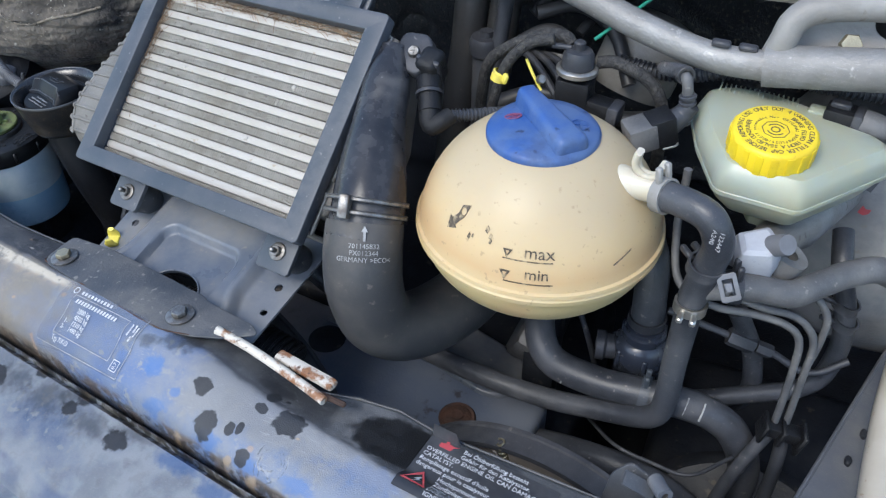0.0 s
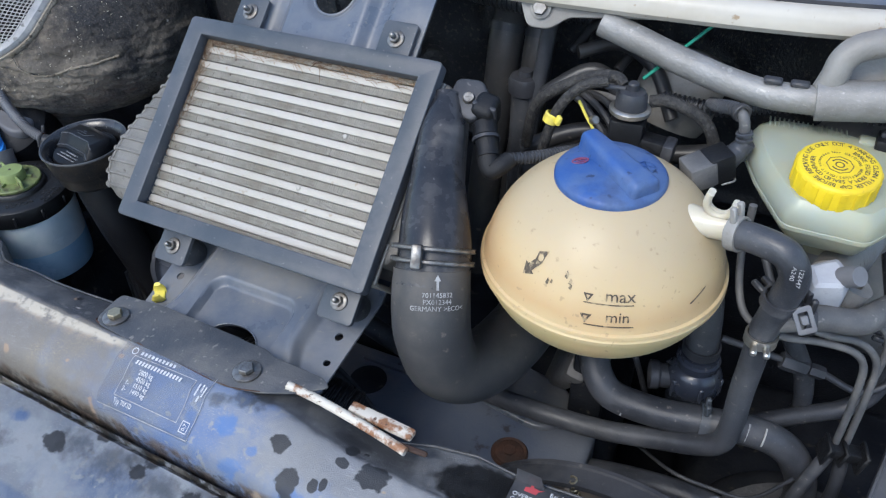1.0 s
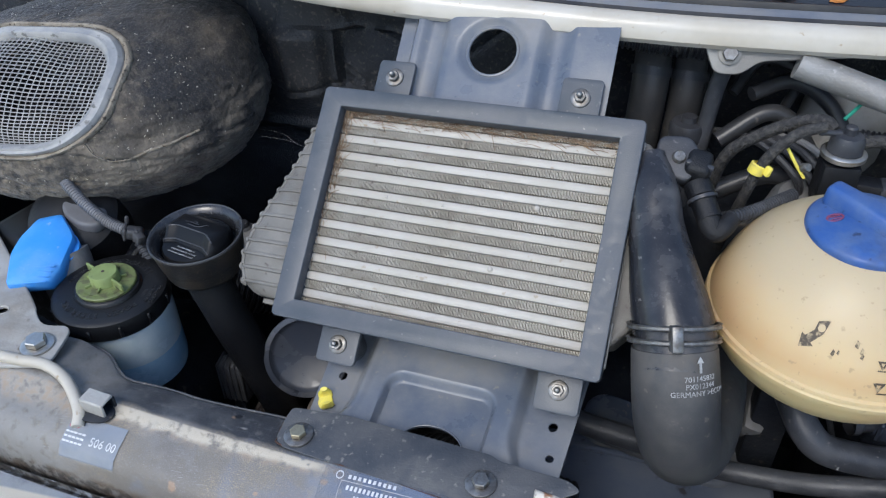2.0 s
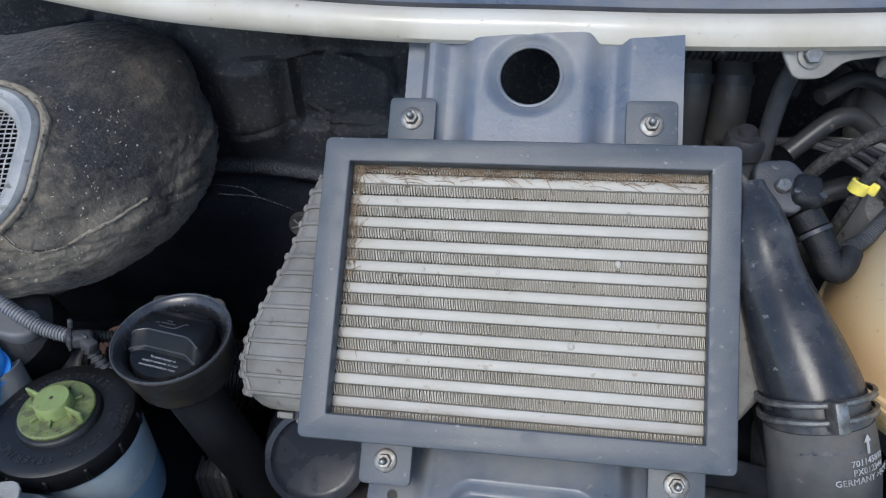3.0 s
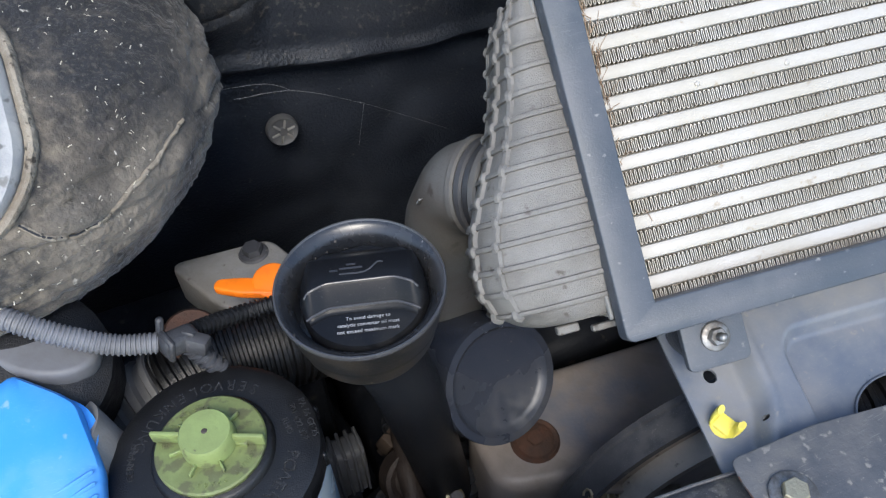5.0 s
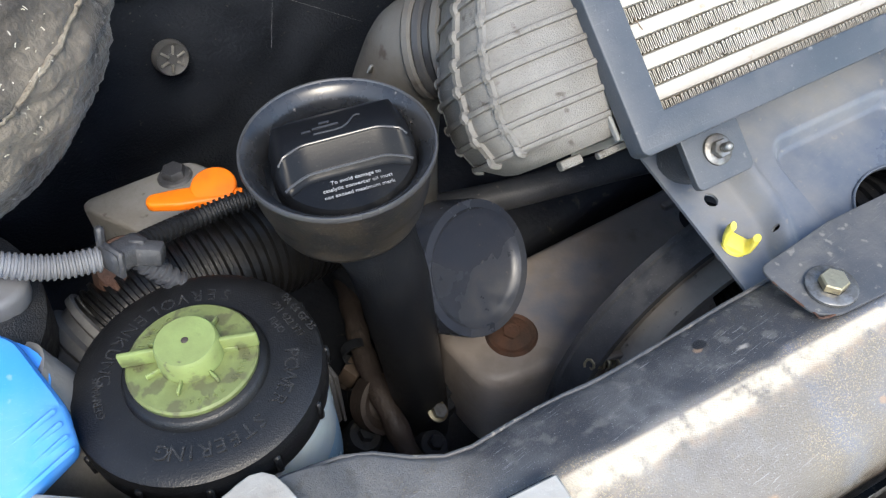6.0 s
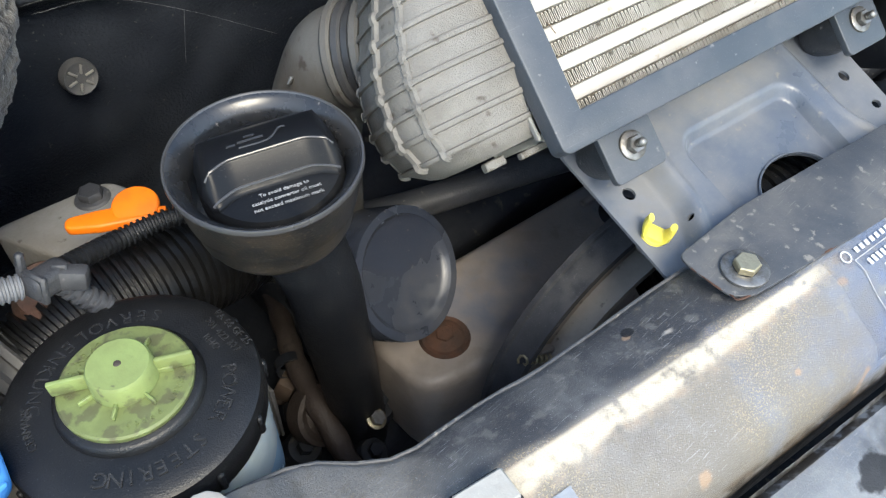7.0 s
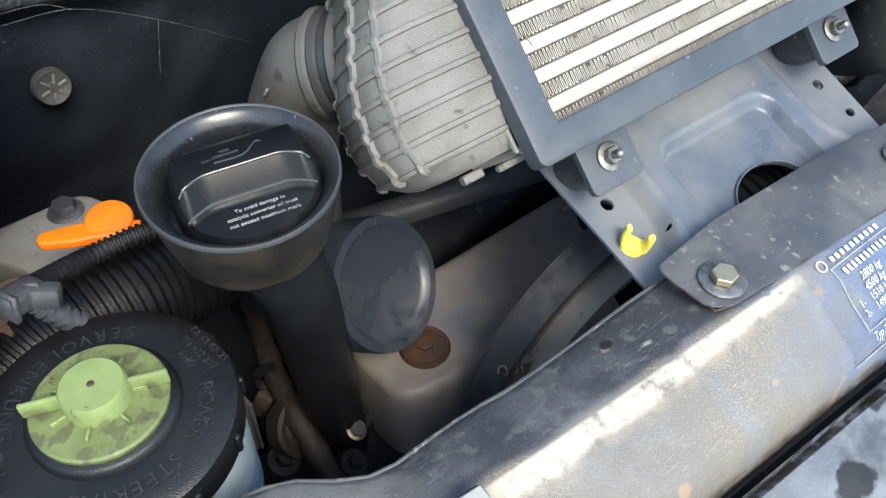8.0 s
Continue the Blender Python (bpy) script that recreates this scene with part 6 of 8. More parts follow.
part("shell", loft([[(x * s, y * s, z) for x, y in soften([(-0.013, -0.009), (0.006, -0.013), (0.015, -0.002), (0.010, 0.012), (-0.012, 0.010)], 0.002)] for z, s in ((-0.004, 0.80), (0.000, 1.0), (0.016, 1.0), (0.022, 0.82), (0.024, 0.6))]), M["silver"], cover, at=pose(0.0, 0.0, 0.003, 18, -12, 20), angle=25)
part("flank", block(0.016, 0.012, 0.014, 0.002, 2), M["silver"], cover, at=pose(-0.014, 0.0, 0.006, 10, 20, 15), angle=25)
part("outlet", lathe([(0.0, 0.014), (0.006, 0.014), (0.0065, 0.012), (0.0065, 0.0)], 20), M["grey_wire"], cover, at=axis_pose((0.006, -0.006, 0.022), (0.5, -0.5, 0.6)))

PUMP = (-0.031, 0.45, 0.86)
valve = thing("coolant_valve", at(PUMP), "black plastic coolant valve with a short hose", "valve")
part("housing", lathe([(0, 0), (0.016, 0.0), (0.018, 0.006), (0.018, 0.018), (0.021, 0.022), (0.021, 0.040), (0.017, 0.046), (0.0155, 0.047), (0.0155, 0.050), (0.017, 0.051), (0.017, 0.055), (0.0150, 0.056), (0.0150, 0.060), (0.0, 0.060)], 32), M["cap_grey"], valve)
part("side_port", lathe([(0.010, 0), (0.010, 0.026), (0.012, 0.028), (0.012, 0.034)], 20), M["plastic_grey"], valve, at=axis_pose((0, 0, 0.030), (-1, -0.2, 0)))
part("upper_hose", hose([Vector((0, 0, 0.058)), Vector((-0.001, 0.002, 0.080)), Vector((-0.006, 0.012, 0.110)), Vector((-0.02, 0.03, 0.13))], 0.0125, 20), M["rubber_grey"], valve)
clamp_ring(valve, Vector((0, 0, 0.066)), (0, 0, 1), 0.0128, "plastic_grey", tangs=False)
for k in range(6):
    part("housing_rib", moved(block(0.003, 0.004, 0.018, 0.001, 1, (0.0212, 0, 0.031)), pose(0, 0, 0, 0, 0, 60 * k - 70)), M["cap_grey"], valve)
part("bracket", block(0.03, 0.02, 0.10, 0.002, 1, (0.0, 0.03, -0.02)), M["dark"], valve)

# brake pipes and their clip
pipes = thing("brake_pipe", at((0.073, 0.413, 0.89)), "grey steel brake pipes held in a plastic clip", "pipe")
PIPE_RUNS = [[(-0.026, 0.431, 1.075), (-0.024, 0.428, 1.03), (-0.014, 0.410, 1.003), (0.010, 0.402, 0.998), (0.034, 0.408, 0.995), (0.056, 0.412, 0.990), (0.067, 0.414, 0.978), (0.070, 0.413, 0.955), (0.072, 0.414, 0.920), (0.073, 0.415, 0.888)],
             [(-0.010, 0.445, 1.030), (0.010, 0.418, 1.004), (0.036, 0.411, 1.000), (0.057, 0.417, 0.995), (0.069, 0.418, 0.988), (0.077, 0.420, 0.972), (0.078, 0.416, 0.945), (0.081, 0.419, 0.888)],
             [(0.018, 0.452, 1.012), (0.045, 0.440, 1.006), (0.068, 0.436, 1.000), (0.080, 0.432, 0.988), (0.081, 0.428, 0.968), (0.079, 0.424, 0.950)]]
FLEX_RUNS = [[(0.073, 0.415, 0.890), (0.065, 0.407, 0.868), (0.057, 0.400, 0.84), (0.050, 0.402, 0.78)], [(0.081, 0.418, 0.890), (0.085, 0.414, 0.85), (0.088, 0.418, 0.78)]]
for run in PIPE_RUNS:
    part("pipe", hose(rel(run, (0.073, 0.413, 0.89)), 0.0026, 10, 6), M["stay_dark"], pipes)
for run in FLEX_RUNS:
    part("flexible_end", hose(rel(run, (0.073, 0.413, 0.89)), 0.0050, 12, 6), M["rubber"], pipes)
part("pipe_holder", join(block(0.030, 0.012, 0.010, 0.002, 2), block(0.003, 0.018, 0.018, 0.001, 1, (-0.013, -0.002, 0)), block(0.003, 0.018, 0.020, 0.001, 1, (0.014, -0.002, 0)), block(0.003, 0.016, 0.016, 0.001, 1, (0.0, -0.002, 0))), M["plastic"], pipes, "black plastic pipe holder", at=pose(0.005, 0.0, 0.002, 0, 12, 10))
union = thing("pipe_union", axis_pose((0.040, 0.465, 0.917), (1, 0.1, -0.25)), "hexagonal steel brake pipe union", "pipe fitting")
part("body", hexagon(0.0075, 0.020, -0.012), M["plastic_grey"], union)
part("nut", hexagon(0.0055, 0.012, 0.010), M["plastic_grey"], union)
part("pipe", sweep(bmesh.new(), curve_points([(0, 0, -0.06), (0, 0, -0.02), (0, 0, 0.02), (-0.006, 0, 0.05), (0.0, 0.02, 0.07)], 5), 0.0028, 10), M["plastic_grey"], union)
long_hose("vacuum_hose", [(0.00, 0.44, 0.856), (0.027, 0.449, 0.862), (0.058, 0.462, 0.868), (0.085, 0.472, 0.875), (0.100, 0.477, 0.890), (0.104, 0.479, 0.915), (0.102, 0.477, 0.940), (0.096, 0.478, 0.965), (0.085, 0.476, 0.995), (0.08, 0.50, 1.01)], 0.0072, "rubber", "black hose curving up beside the servo", clamps=[((0.096, 0.4778, 0.966), (0.3, 0, 1), 0.0077, "plastic_grey"), ((0.100, 0.4772, 0.950), (0.2, 0, 1), 0.0077, "rubber")])
long_hose("low_hose", [(0.10, 0.43, 0.70), (0.03, 0.40, 0.79), (-0.01, 0.395, 0.812), (-0.06, 0.405, 0.80), (-0.11, 0.43, 0.76)], 0.011, "rubber", "black hose low in the engine bay")
for pts, r in (([(-0.06, 0.45, 0.79), (-0.03, 0.405, 0.825), (0.0, 0.40, 0.825), (0.03, 0.40, 0.826), (0.055, 0.405, 0.858)], 0.0016), ([(-0.10, 0.47, 0.93), (-0.075, 0.46, 0.88), (-0.06, 0.455, 0.84)], 0.0025), ([(0.03, 0.47, 0.94), (0.05, 0.47, 0.90), (0.055, 0.475, 0.85), (0.03, 0.49, 0.80)], 0.0075)):
    solo("cable", hose(pts, r, 10), M["rubber"], "thin black cable hanging in the engine bay", "cable", group="loose cables")

# inner wing rail at the right
rail = bmesh.new()
RA, RB = Vector((0.098, 0.385, 0.862)), Vector((0.166, 0.60, 0.862))
across = Vector((0.030, -0.012, 0.004))
secs = []
for k in range(2):
    p = (RA + (RA - RB) * 0.7) if k == 0 else (RB + (RB - RA) * 0.4)
    secs.append([p, p + Vector((0.002, 0, 0.006)), p + across, p + across + Vector((0.002, 0, -0.006)), p + across * 0.9 + Vector((0, 0, -0.03)), p + Vector((0.004, 0, -0.03))])
RAIL_AT = Vector((0.13, 0.5, 0.832))
wing_rail = thing("wing_rail", at(RAIL_AT), "blue-black steel rail along the inner wing with oval holes", "car panel")
part("rail", moved(loft(secs), Matrix.Translation(-RAIL_AT)), M["rail_paint"], wing_rail)
part("lip", sweep(bmesh.new(), [RA + (RB - RA) * (-0.65 + 0.1 * k) + Vector((0.002, 0, 0.0062)) - RAIL_AT for k in range(20)], 0.0016, 8), M["rail_paint"], wing_rail, "rolled upper lip")
for f in (0.22, 0.36, 0.62):
    p = RA.lerp(RB, f) + across * 0.55
    part("punched_hole", moved(lathe([(0, 0.0008), (0.0018, 0.0008), (0.0024, 0.0), (0.0024, -0.004)], 20), axis_pose(p + Vector((0, 0, 0.006)) - RAIL_AT, (0, 0, 1)) @ Matrix.Diagonal((1, 1.7, 1, 1))), M["dark"], wing_rail, "dark oval hole")
solo("wing_edge", hose([(0.142, 0.30, 0.878), (0.144, 0.382, 0.886), (0.147, 0.430, 0.891), (0.152, 0.480, 0.898), (0.165, 0.55, 0.91), (0.20, 0.66, 0.94)], 0.0125, 20), M["cream"], "cream painted rolled edge of the wing", "car panel")
long_hose("wing_hose", [(0.142, 0.452, 0.985), (0.147, 0.452, 0.955), (0.155, 0.46, 0.94), (0.166, 0.47, 0.955)], 0.0055, "rubber", "thin hose with a pale fitting at the wing", clamps=[((0.144, 0.452, 0.975), (0, 0, 1), 0.006, "white_plastic")])

# ---- sensors, valves and wiring behind the tank ----
sensor = thing("pressure_sensor", at((-0.213, 0.455, 1.06)), "black pressure sensor with an angled plug on the charge duct", "sensor")
part("foot", moved(shape2d([soften([(-0.012, -0.010), (0.010, -0.013), (0.013, 0.006), (0.006, 0.014), (-0.011, 0.012)], 0.004)], 0.012, 0.002, 2), pose(0, 0, 0)), M["plastic_grey"], sensor, "dusty grey sensor foot", at=pose(-0.014, 0.006, 0.037, 38, 0, -8))
part("fixing_screw", join(lathe([(0.0, 0.0022), (0.0035, 0.0022), (0.0044, 0.001), (0.0044, -0.002)], 20), block(0.005, 0.0008, 0.0006, 0, 1, (0, 0, 0.0024)), block(0.0008, 0.006, 0.0006, 0, 1, (0, 0, 0.0024))), M["clamp"], sensor, "cross-head screw", at=pose(-0.0125, 0.0015, 0.0425, 38, 0, 12))
part("body", block(0.017, 0.020, 0.026, 0.005, 3), M["plastic"], sensor, at=pose(0.000, 0.004, 0.032, 24, 8, -8))
part("body_rib", block(0.0185, 0.004, 0.020, 0.0015, 2), M["plastic_grey"], sensor, at=pose(0.000, 0.000, 0.033, 24, 8, -8))
part("nozzle", moved(lathe([(0.0, 0.0), (0.0088, 0.0), (0.0092, 0.002), (0.0092, 0.010), (0.0082, 0.011), (0.0082, 0.026), (0.0, 0.026)], 24), Matrix()), M["plastic"], sensor, at=axis_pose((0.001, -0.003, 0.027), (0.37, -0.73, -0.57)))
part("plug", hose([Vector((0.008, -0.017, 0.016)), Vector((0.0115, -0.025, 0.009)), Vector((0.0150, -0.0285, 0.0065)), Vector((0.020, -0.026, 0.009)), Vector((0.025, -0.019, 0.012))], lambda t: 0.0078 - 0.0018 * t, 18), M["plastic"], sensor)
part("latch", block(0.006, 0.005, 0.010, 0.001, 1), M["plastic_grey"], sensor, at=pose(0.018, -0.018, 0.009, 20, 0, 0))
part("cable_tie", lathe([(0.0090, -0.0012), (0.0100, -0.0012), (0.0100, 0.0012), (0.0090, 0.0012)], 20), M["plastic_grey"], sensor, at=axis_pose((0.0055, -0.012, 0.0200), (0.37, -0.73, -0.57)))
solo("sensor_conduit", corrugated([(-0.193, 0.440, 1.068), (-0.178, 0.450, 1.067), (-0.165, 0.462, 1.065), (-0.14, 0.49, 1.06)], 0.0048, 0.0026, 0.0011, 12), M["rubber_grey"], "ribbed black conduit leaving the sensor plug", "conduit")

vac = thing("solenoid_valve", at((-0.117, 0.490, 1.062)) @ Matrix.Scale(0.68, 4), "black solenoid vacuum valve with a silver ring", "valve")
part("body", block(0.036, 0.032, 0.045, 0.004, 2, (0, 0, 0.020)), M["plastic"], vac)
part("ring", lathe([(0.0, 0.046), (0.019, 0.046), (0.0215, 0.048), (0.0215, 0.052), (0.019, 0.054), (0.017, 0.054)], 40), M["steel"], vac, "silver metal ring")
part("dome", lathe([(0.0165, 0.053), (0.0160, 0.066), (0.0130, 0.071), (0.0060, 0.0725), (0.006, 0.079), (0.0045, 0.0805), (0, 0.0805)], 36), M["plastic_grey"], vac)
part("port", lathe([(0.0028, 0), (0.0028, 0.016), (0.0034, 0.018), (0.0028, 0.02)], 14), M["plastic_grey"], vac, at=axis_pose((-0.008, 0, 0.072), (-1, -0.1, 0)))
part("plug", block(0.030, 0.022, 0.018, 0.003, 2), M["plastic"], vac, at=pose(0.032, -0.006, 0.016, 0, 4, -6))
part("plug_collar", block(0.012, 0.026, 0.022, 0.003, 2), M["plastic_grey"], vac, at=pose(0.046, -0.008, 0.014, 0, 4, -6))
part("bracket", block(0.02, 0.02, 0.24, 0.002, 1, (0, 0.016, -0.12)), M["dark"], vac)
long_hose("braided_hose", [(-0.134, 0.486, 1.117), (-0.150, 0.483, 1.112), (-0.163, 0.481, 1.098), (-0.170, 0.481, 1.080), (-0.176, 0.483, 1.05), (-0.18, 0.50, 1.0)], 0.0038, "wrap", "braided vacuum hose with a yellow tag")
tag = thing("cable_marker", axis_pose((-0.1705, 0.481, 1.084), (0.3, 0.1, 1), 20) @ Matrix.Scale(0.8, 4), "small yellow plastic marker clipped on the hose", "marker")
part("collar", lathe([(0.0054, -0.005), (0.0070, -0.004), (0.0070, 0.004), (0.0054, 0.005)], 20), M["clip_yellow"], tag)
part("flag", block(0.008, 0.004, 0.009, 0.001, 1, (-0.008, -0.002, 0.003)), M["clip_yellow"], tag)
long_hose("braided_loop", [(-0.195, 0.51, 1.04), (-0.188, 0.505, 1.078), (-0.172, 0.503, 1.096), (-0.147, 0.503, 1.110), (-0.131, 0.503, 1.112), (-0.125, 0.50, 1.108)], 0.0044, "wrap", "braided vacuum hose arching to the solenoid valve")
long_hose("braided_bend", [(-0.105, 0.500, 1.099), (-0.095, 0.500, 1.1015), (-0.085, 0.500, 1.0995), (-0.073, 0.500, 1.095), (-0.063, 0.500, 1.087), (-0.057, 0.500, 1.075), (-0.054, 0.50, 1.060), (-0.054, 0.51, 1.0)], 0.0044, "wrap", "braided hose bending down behind the tank")
solo("yellow_strap", sweep(bmesh.new(), curve_points([(-0.153, 0.487, 1.098), (-0.146, 0.484, 1.088), (-0.139, 0.482, 1.079)], 4), 0.0011, 8), M["clip_yellow"], "yellow plastic strap among the hoses", "strap")
bolt_n = thing("stud_cap", axis_pose((-0.141, 0.484, 1.086), (0.5, -0.7, 0.5)) @ Matrix.Scale(0.65, 4), "small dull fitting among the vacuum hoses", "fitting")
part("cap", lathe([(0, 0.008), (0.004, 0.008), (0.005, 0.006), (0.005, 0)], 16), M["clamp"], bolt_n)
solo("cable_tie", sweep(bmesh.new(), [Vector((-0.114, 0.519, 1.106)).lerp(Vector((-0.0865, 0.541, 1.129)), 0.2 * k) for k in range(9)], 0.0013, 8), M["strip_green"], "long green plastic strip standing up behind the solenoid valve", "cable tie")
bottle = solo("vacuum_bottle", moved(lathe([(0, 0.0), (0.030, 0.002), (0.034, 0.012), (0.034, 0.05), (0.028, 0.062), (0.012, 0.066), (0, 0.066)], 36), at((-0.098, 0.585, 1.035), -20, 15, 0)), M["stay"], "pale grey rounded plastic vacuum bottle", "bottle")

plug_c = thing("wiring_plug", axis_pose((-0.058, 0.464, 1.076), (0.75, 0.5, 0.25), 0) @ Matrix.Scale(0.78, 4), "grey-black square wiring plug with a wire clip", "connector")
part("socket", block(0.026, 0.024, 0.024, 0.002, 2, (0, 0, -0.008)), M["stay_dark"], plug_c, "dusty grey socket")
part("housing", block(0.024, 0.026, 0.022, 0.002, 2, (0, 0, 0.010)), M["plastic"], plug_c)
part("wire_clip", hose([Vector((-0.013, -0.013, 0.006)), Vector((-0.0135, -0.013, 0.018)), Vector((0.0, -0.0145, 0.020)), Vector((0.012, -0.013, 0.018)), Vector((0.012, -0.013, 0.006))], 0.0009, 8), M["steel"], plug_c)
part("boot", hose([Vector((0, 0, 0.018)), Vector((0.002, 0.004, 0.030)), Vector((0.0, 0.012, 0.038))], lambda t: 0.0105 - 0.003 * t, 18), M["rubber_grey"], plug_c)
boot_at = Vector((-0.045, 0.478, 1.077))
elbow_boot = thing("plug_boot", at(boot_at), "ribbed grey rubber boot leading a conduit to the wiring plug", "conduit")
part("ribbed_boot", corrugated(rel([(-0.0400, 0.477, 1.0790), (-0.0388, 0.478, 1.088), (-0.0392, 0.478, 1.095), (-0.0402, 0.478, 1.1005)], boot_at), 0.0056, 0.0042, 0.0011, 18), M["rubber_grey"], elbow_boot)
part("neck", hose(rel([(-0.0402, 0.478, 1.099), (-0.0410, 0.478, 1.105), (-0.0430, 0.480, 1.1095), (-0.046, 0.485, 1.1105)], boot_at), 0.0036, 16), M["stay_dark"], elbow_boot)
part("cuff", lathe([(0.0038, -0.002), (0.0056, -0.0022), (0.0062, -0.0015), (0.0062, 0.0015), (0.0056, 0.0022), (0.0038, 0.002)], 24), M["branch_plastic"], elbow_boot, at=axis_pose(Vector((-0.0445, 0.4825, 1.1105)) - boot_at, (0.45, -0.85, 0.1)))
part("conduit", corrugated(rel([(-0.046, 0.486, 1.110), (-0.051, 0.494, 1.107), (-0.057, 0.506, 1.101), (-0.064, 0.525, 1.092)], boot_at), 0.0050, 0.0026, 0.0011, 14), M["rubber_grey"], elbow_boot)
solo("wiring_conduit", corrugated([(-0.10, 0.545, 1.08), (-0.056, 0.538, 1.082), (-0.017, 0.535, 1.094), (0.02, 0.535, 1.096), (0.055, 0.535, 1.096), (0.12, 0.54, 1.096), (0.25, 0.56, 1.09)], 0.0058, 0.0036, 0.0014, 14), M["rubber"], "long ribbed black wiring conduit under the brace", "conduit")
fuse = thing("level_plug", at((0.0535, 0.507, 1.0895), 0, 0, -8), "black plug on the brake reservoir", "connector")
part("housing", block(0.020, 0.018, 0.015, 0.002, 2), M["plastic"], fuse)
part("collar", block(0.006, 0.020, 0.017, 0.002, 2, (0.010, 0, 0)), M["plastic_grey"], fuse)
part("nose", block(0.012, 0.012, 0.010, 0.002, 2, (-0.014, 0, -0.002)), M["brake_res"], fuse, "milky sensor stub")
part("lock", block(0.012, 0.008, 0.004, 0.001, 1, (-0.002, 0, 0.009)), M["plastic_grey"], fuse)
part("tail", hose([Vector((0.012, 0, 0)), Vector((0.022, 0.0, -0.001)), Vector((0.036, 0.002, -0.003)), Vector((0.07, 0.01, -0.01))], lambda t: 0.0095 - 0.0035 * smooth(0.2, 0.8, t), 16), M["stay_dark"], fuse)

# coolant pipes by the bulkhead
for x, r, dz in ((-0.243, 0.0150, 0.0), (-0.213, 0.0135, -0.002)):
    pipe = thing("bulkhead_hose", at((x, 0.60, 0.95)), "black heater hose rising to the bulkhead", "hose", "heater hoses")
    part("pipe", hose([Vector((-0.008, -0.03, -0.10)), Vector((-0.006, -0.02, 0.0)), Vector((0.0, -0.002, 0.09)), Vector((0.002, 0.01, 0.142 + dz)), Vector((0.002, 0.06, 0.165)), Vector((0.0, 0.13, 0.165))], r, 20), M["elbow"], pipe)
    clamp_ring(pipe, Vector((0.002, 0.010, 0.140 + dz)), (0.05, 0.45, 1), r + 0.0003, "plastic_grey", tangs=False)
post = thing("threaded_plug", at((-0.211, 0.560, 1.045)), "grey knurled plug on a pipe stub", "plug")
part("stub", lathe([(0.011, -0.10), (0.011, 0.012), (0.0135, 0.014)], 24), M["rubber_grey"], post)
part("knurl", lathe([(0.0135 if k % 2 else 0.0125, 0.02) for k in range(1)] + [(0.0135, 0.014), (0.014, 0.024), (0.012, 0.028), (0.006, 0.0285), (0.0055, 0.033), (0, 0.033)], 30), M["plastic_grey"], post)
solo("thin_hose", hose([(-0.192, 0.555, 1.13), (-0.196, 0.56, 1.10), (-0.200, 0.555, 1.05), (-0.204, 0.55, 0.98)], 0.0062, 12), M["rubber_grey"], "thin black hose with pale marks by the bulkhead", "hose")
solo("cowl_conduit", corrugated([(-0.33, 0.62, 1.125), (-0.27, 0.61, 1.118), (-0.22, 0.605, 1.115), (-0.15, 0.61, 1.11)], 0.0095, 0.0042, 0.002, 14), M["rubber"], "ribbed black conduit under the cowl", "conduit")
for pts, r in (([(-0.19, 0.54, 1.07), (-0.16, 0.55, 1.09), (-0.14, 0.55, 1.085), (-0.12, 0.545, 1.06)], 0.008), ([(-0.17, 0.56, 1.10), (-0.14, 0.575, 1.105), (-0.11, 0.57, 1.09), (-0.09, 0.55, 1.06)], 0.007), ([(-0.20, 0.52, 1.03), (-0.15, 0.53, 1.05), (-0.10, 0.53, 1.04), (-0.05, 0.53, 1.05)], 0.009), ([(-0.18, 0.58, 1.09), (-0.16, 0.60, 1.11), (-0.13, 0.60, 1.10), (-0.14, 0.58, 1.08)], 0.005)):
    solo("engine_cable", hose(pts, r * 0.8, 12), M["hose_black"], "black cable bundle behind the solenoid valve", "cable", group="cable bundles")
block_thing = thing("injection_pump", at((-0.15, 0.54, 0.90)), "dark oily injection pump and lines behind the tank", "engine part")
part("body", block(0.11, 0.07, 0.10, 0.012, 3, (0.0, 0.02, 0.06)), M["dark"], block_thing)
part("head", lathe([(0, 0.03), (0.018, 0.028), (0.022, 0.02), (0.022, -0.03)], 28), M["gearbox"], block_thing, at=axis_pose((0.02, -0.02, 0.12), (0.1, -0.5, 1)))
for k in range(4):
    part("fuel_line", hose([Vector((0.02 + 0.008 * k, -0.02, 0.13)), Vector((0.015 + 0.010 * k, -0.03, 0.16)), Vector((-0.02 + 0.012 * k, 0.0, 0.175)), Vector((-0.07 + 0.01 * k, 0.05, 0.15))], 0.0028, 8), M["gearbox" if k == 3 else "branch_plastic"], block_thing)
# unseen plain blocks, added to keep the bay's depth dark and hide its floor
engine = thing("engine", at((-0.33, 0.57, 0.45)), "plain dark block standing in for the unseen engine", "engine")
part("block", block(0.50, 0.24, 0.27, 0.02, 3, (0, 0, 0.14)), M["dark"], engine)
part("cover", block(0.42, 0.16, 0.05, 0.015, 3, (0, 0.02, 0.30)), M["dark"], engine)
gear = thing("gearbox", at((0.10, 0.52, 0.45)), "plain dark block standing in for the unseen gearbox", "engine part")
part("case", block(0.22, 0.28, 0.26, 0.03, 3, (0, 0, 0.13)), M["dark"], gear)
part("bell", lathe([(0, 0.05), (0.09, 0.045), (0.10, 0.03), (0.10, 0)], 40), M["dark"], gear, at=axis_pose((-0.02, -0.11, 0.25), (0, -0.6, 0.8)))
left_gear = thing("corner_fill", at((-0.78, 0.52, 0.45)), "plain dark block filling the bay's unseen corner", "engine part")
part("case", block(0.30, 0.32, 0.36, 0.03, 3, (0, 0, 0.18)), M["dark"], left_gear)

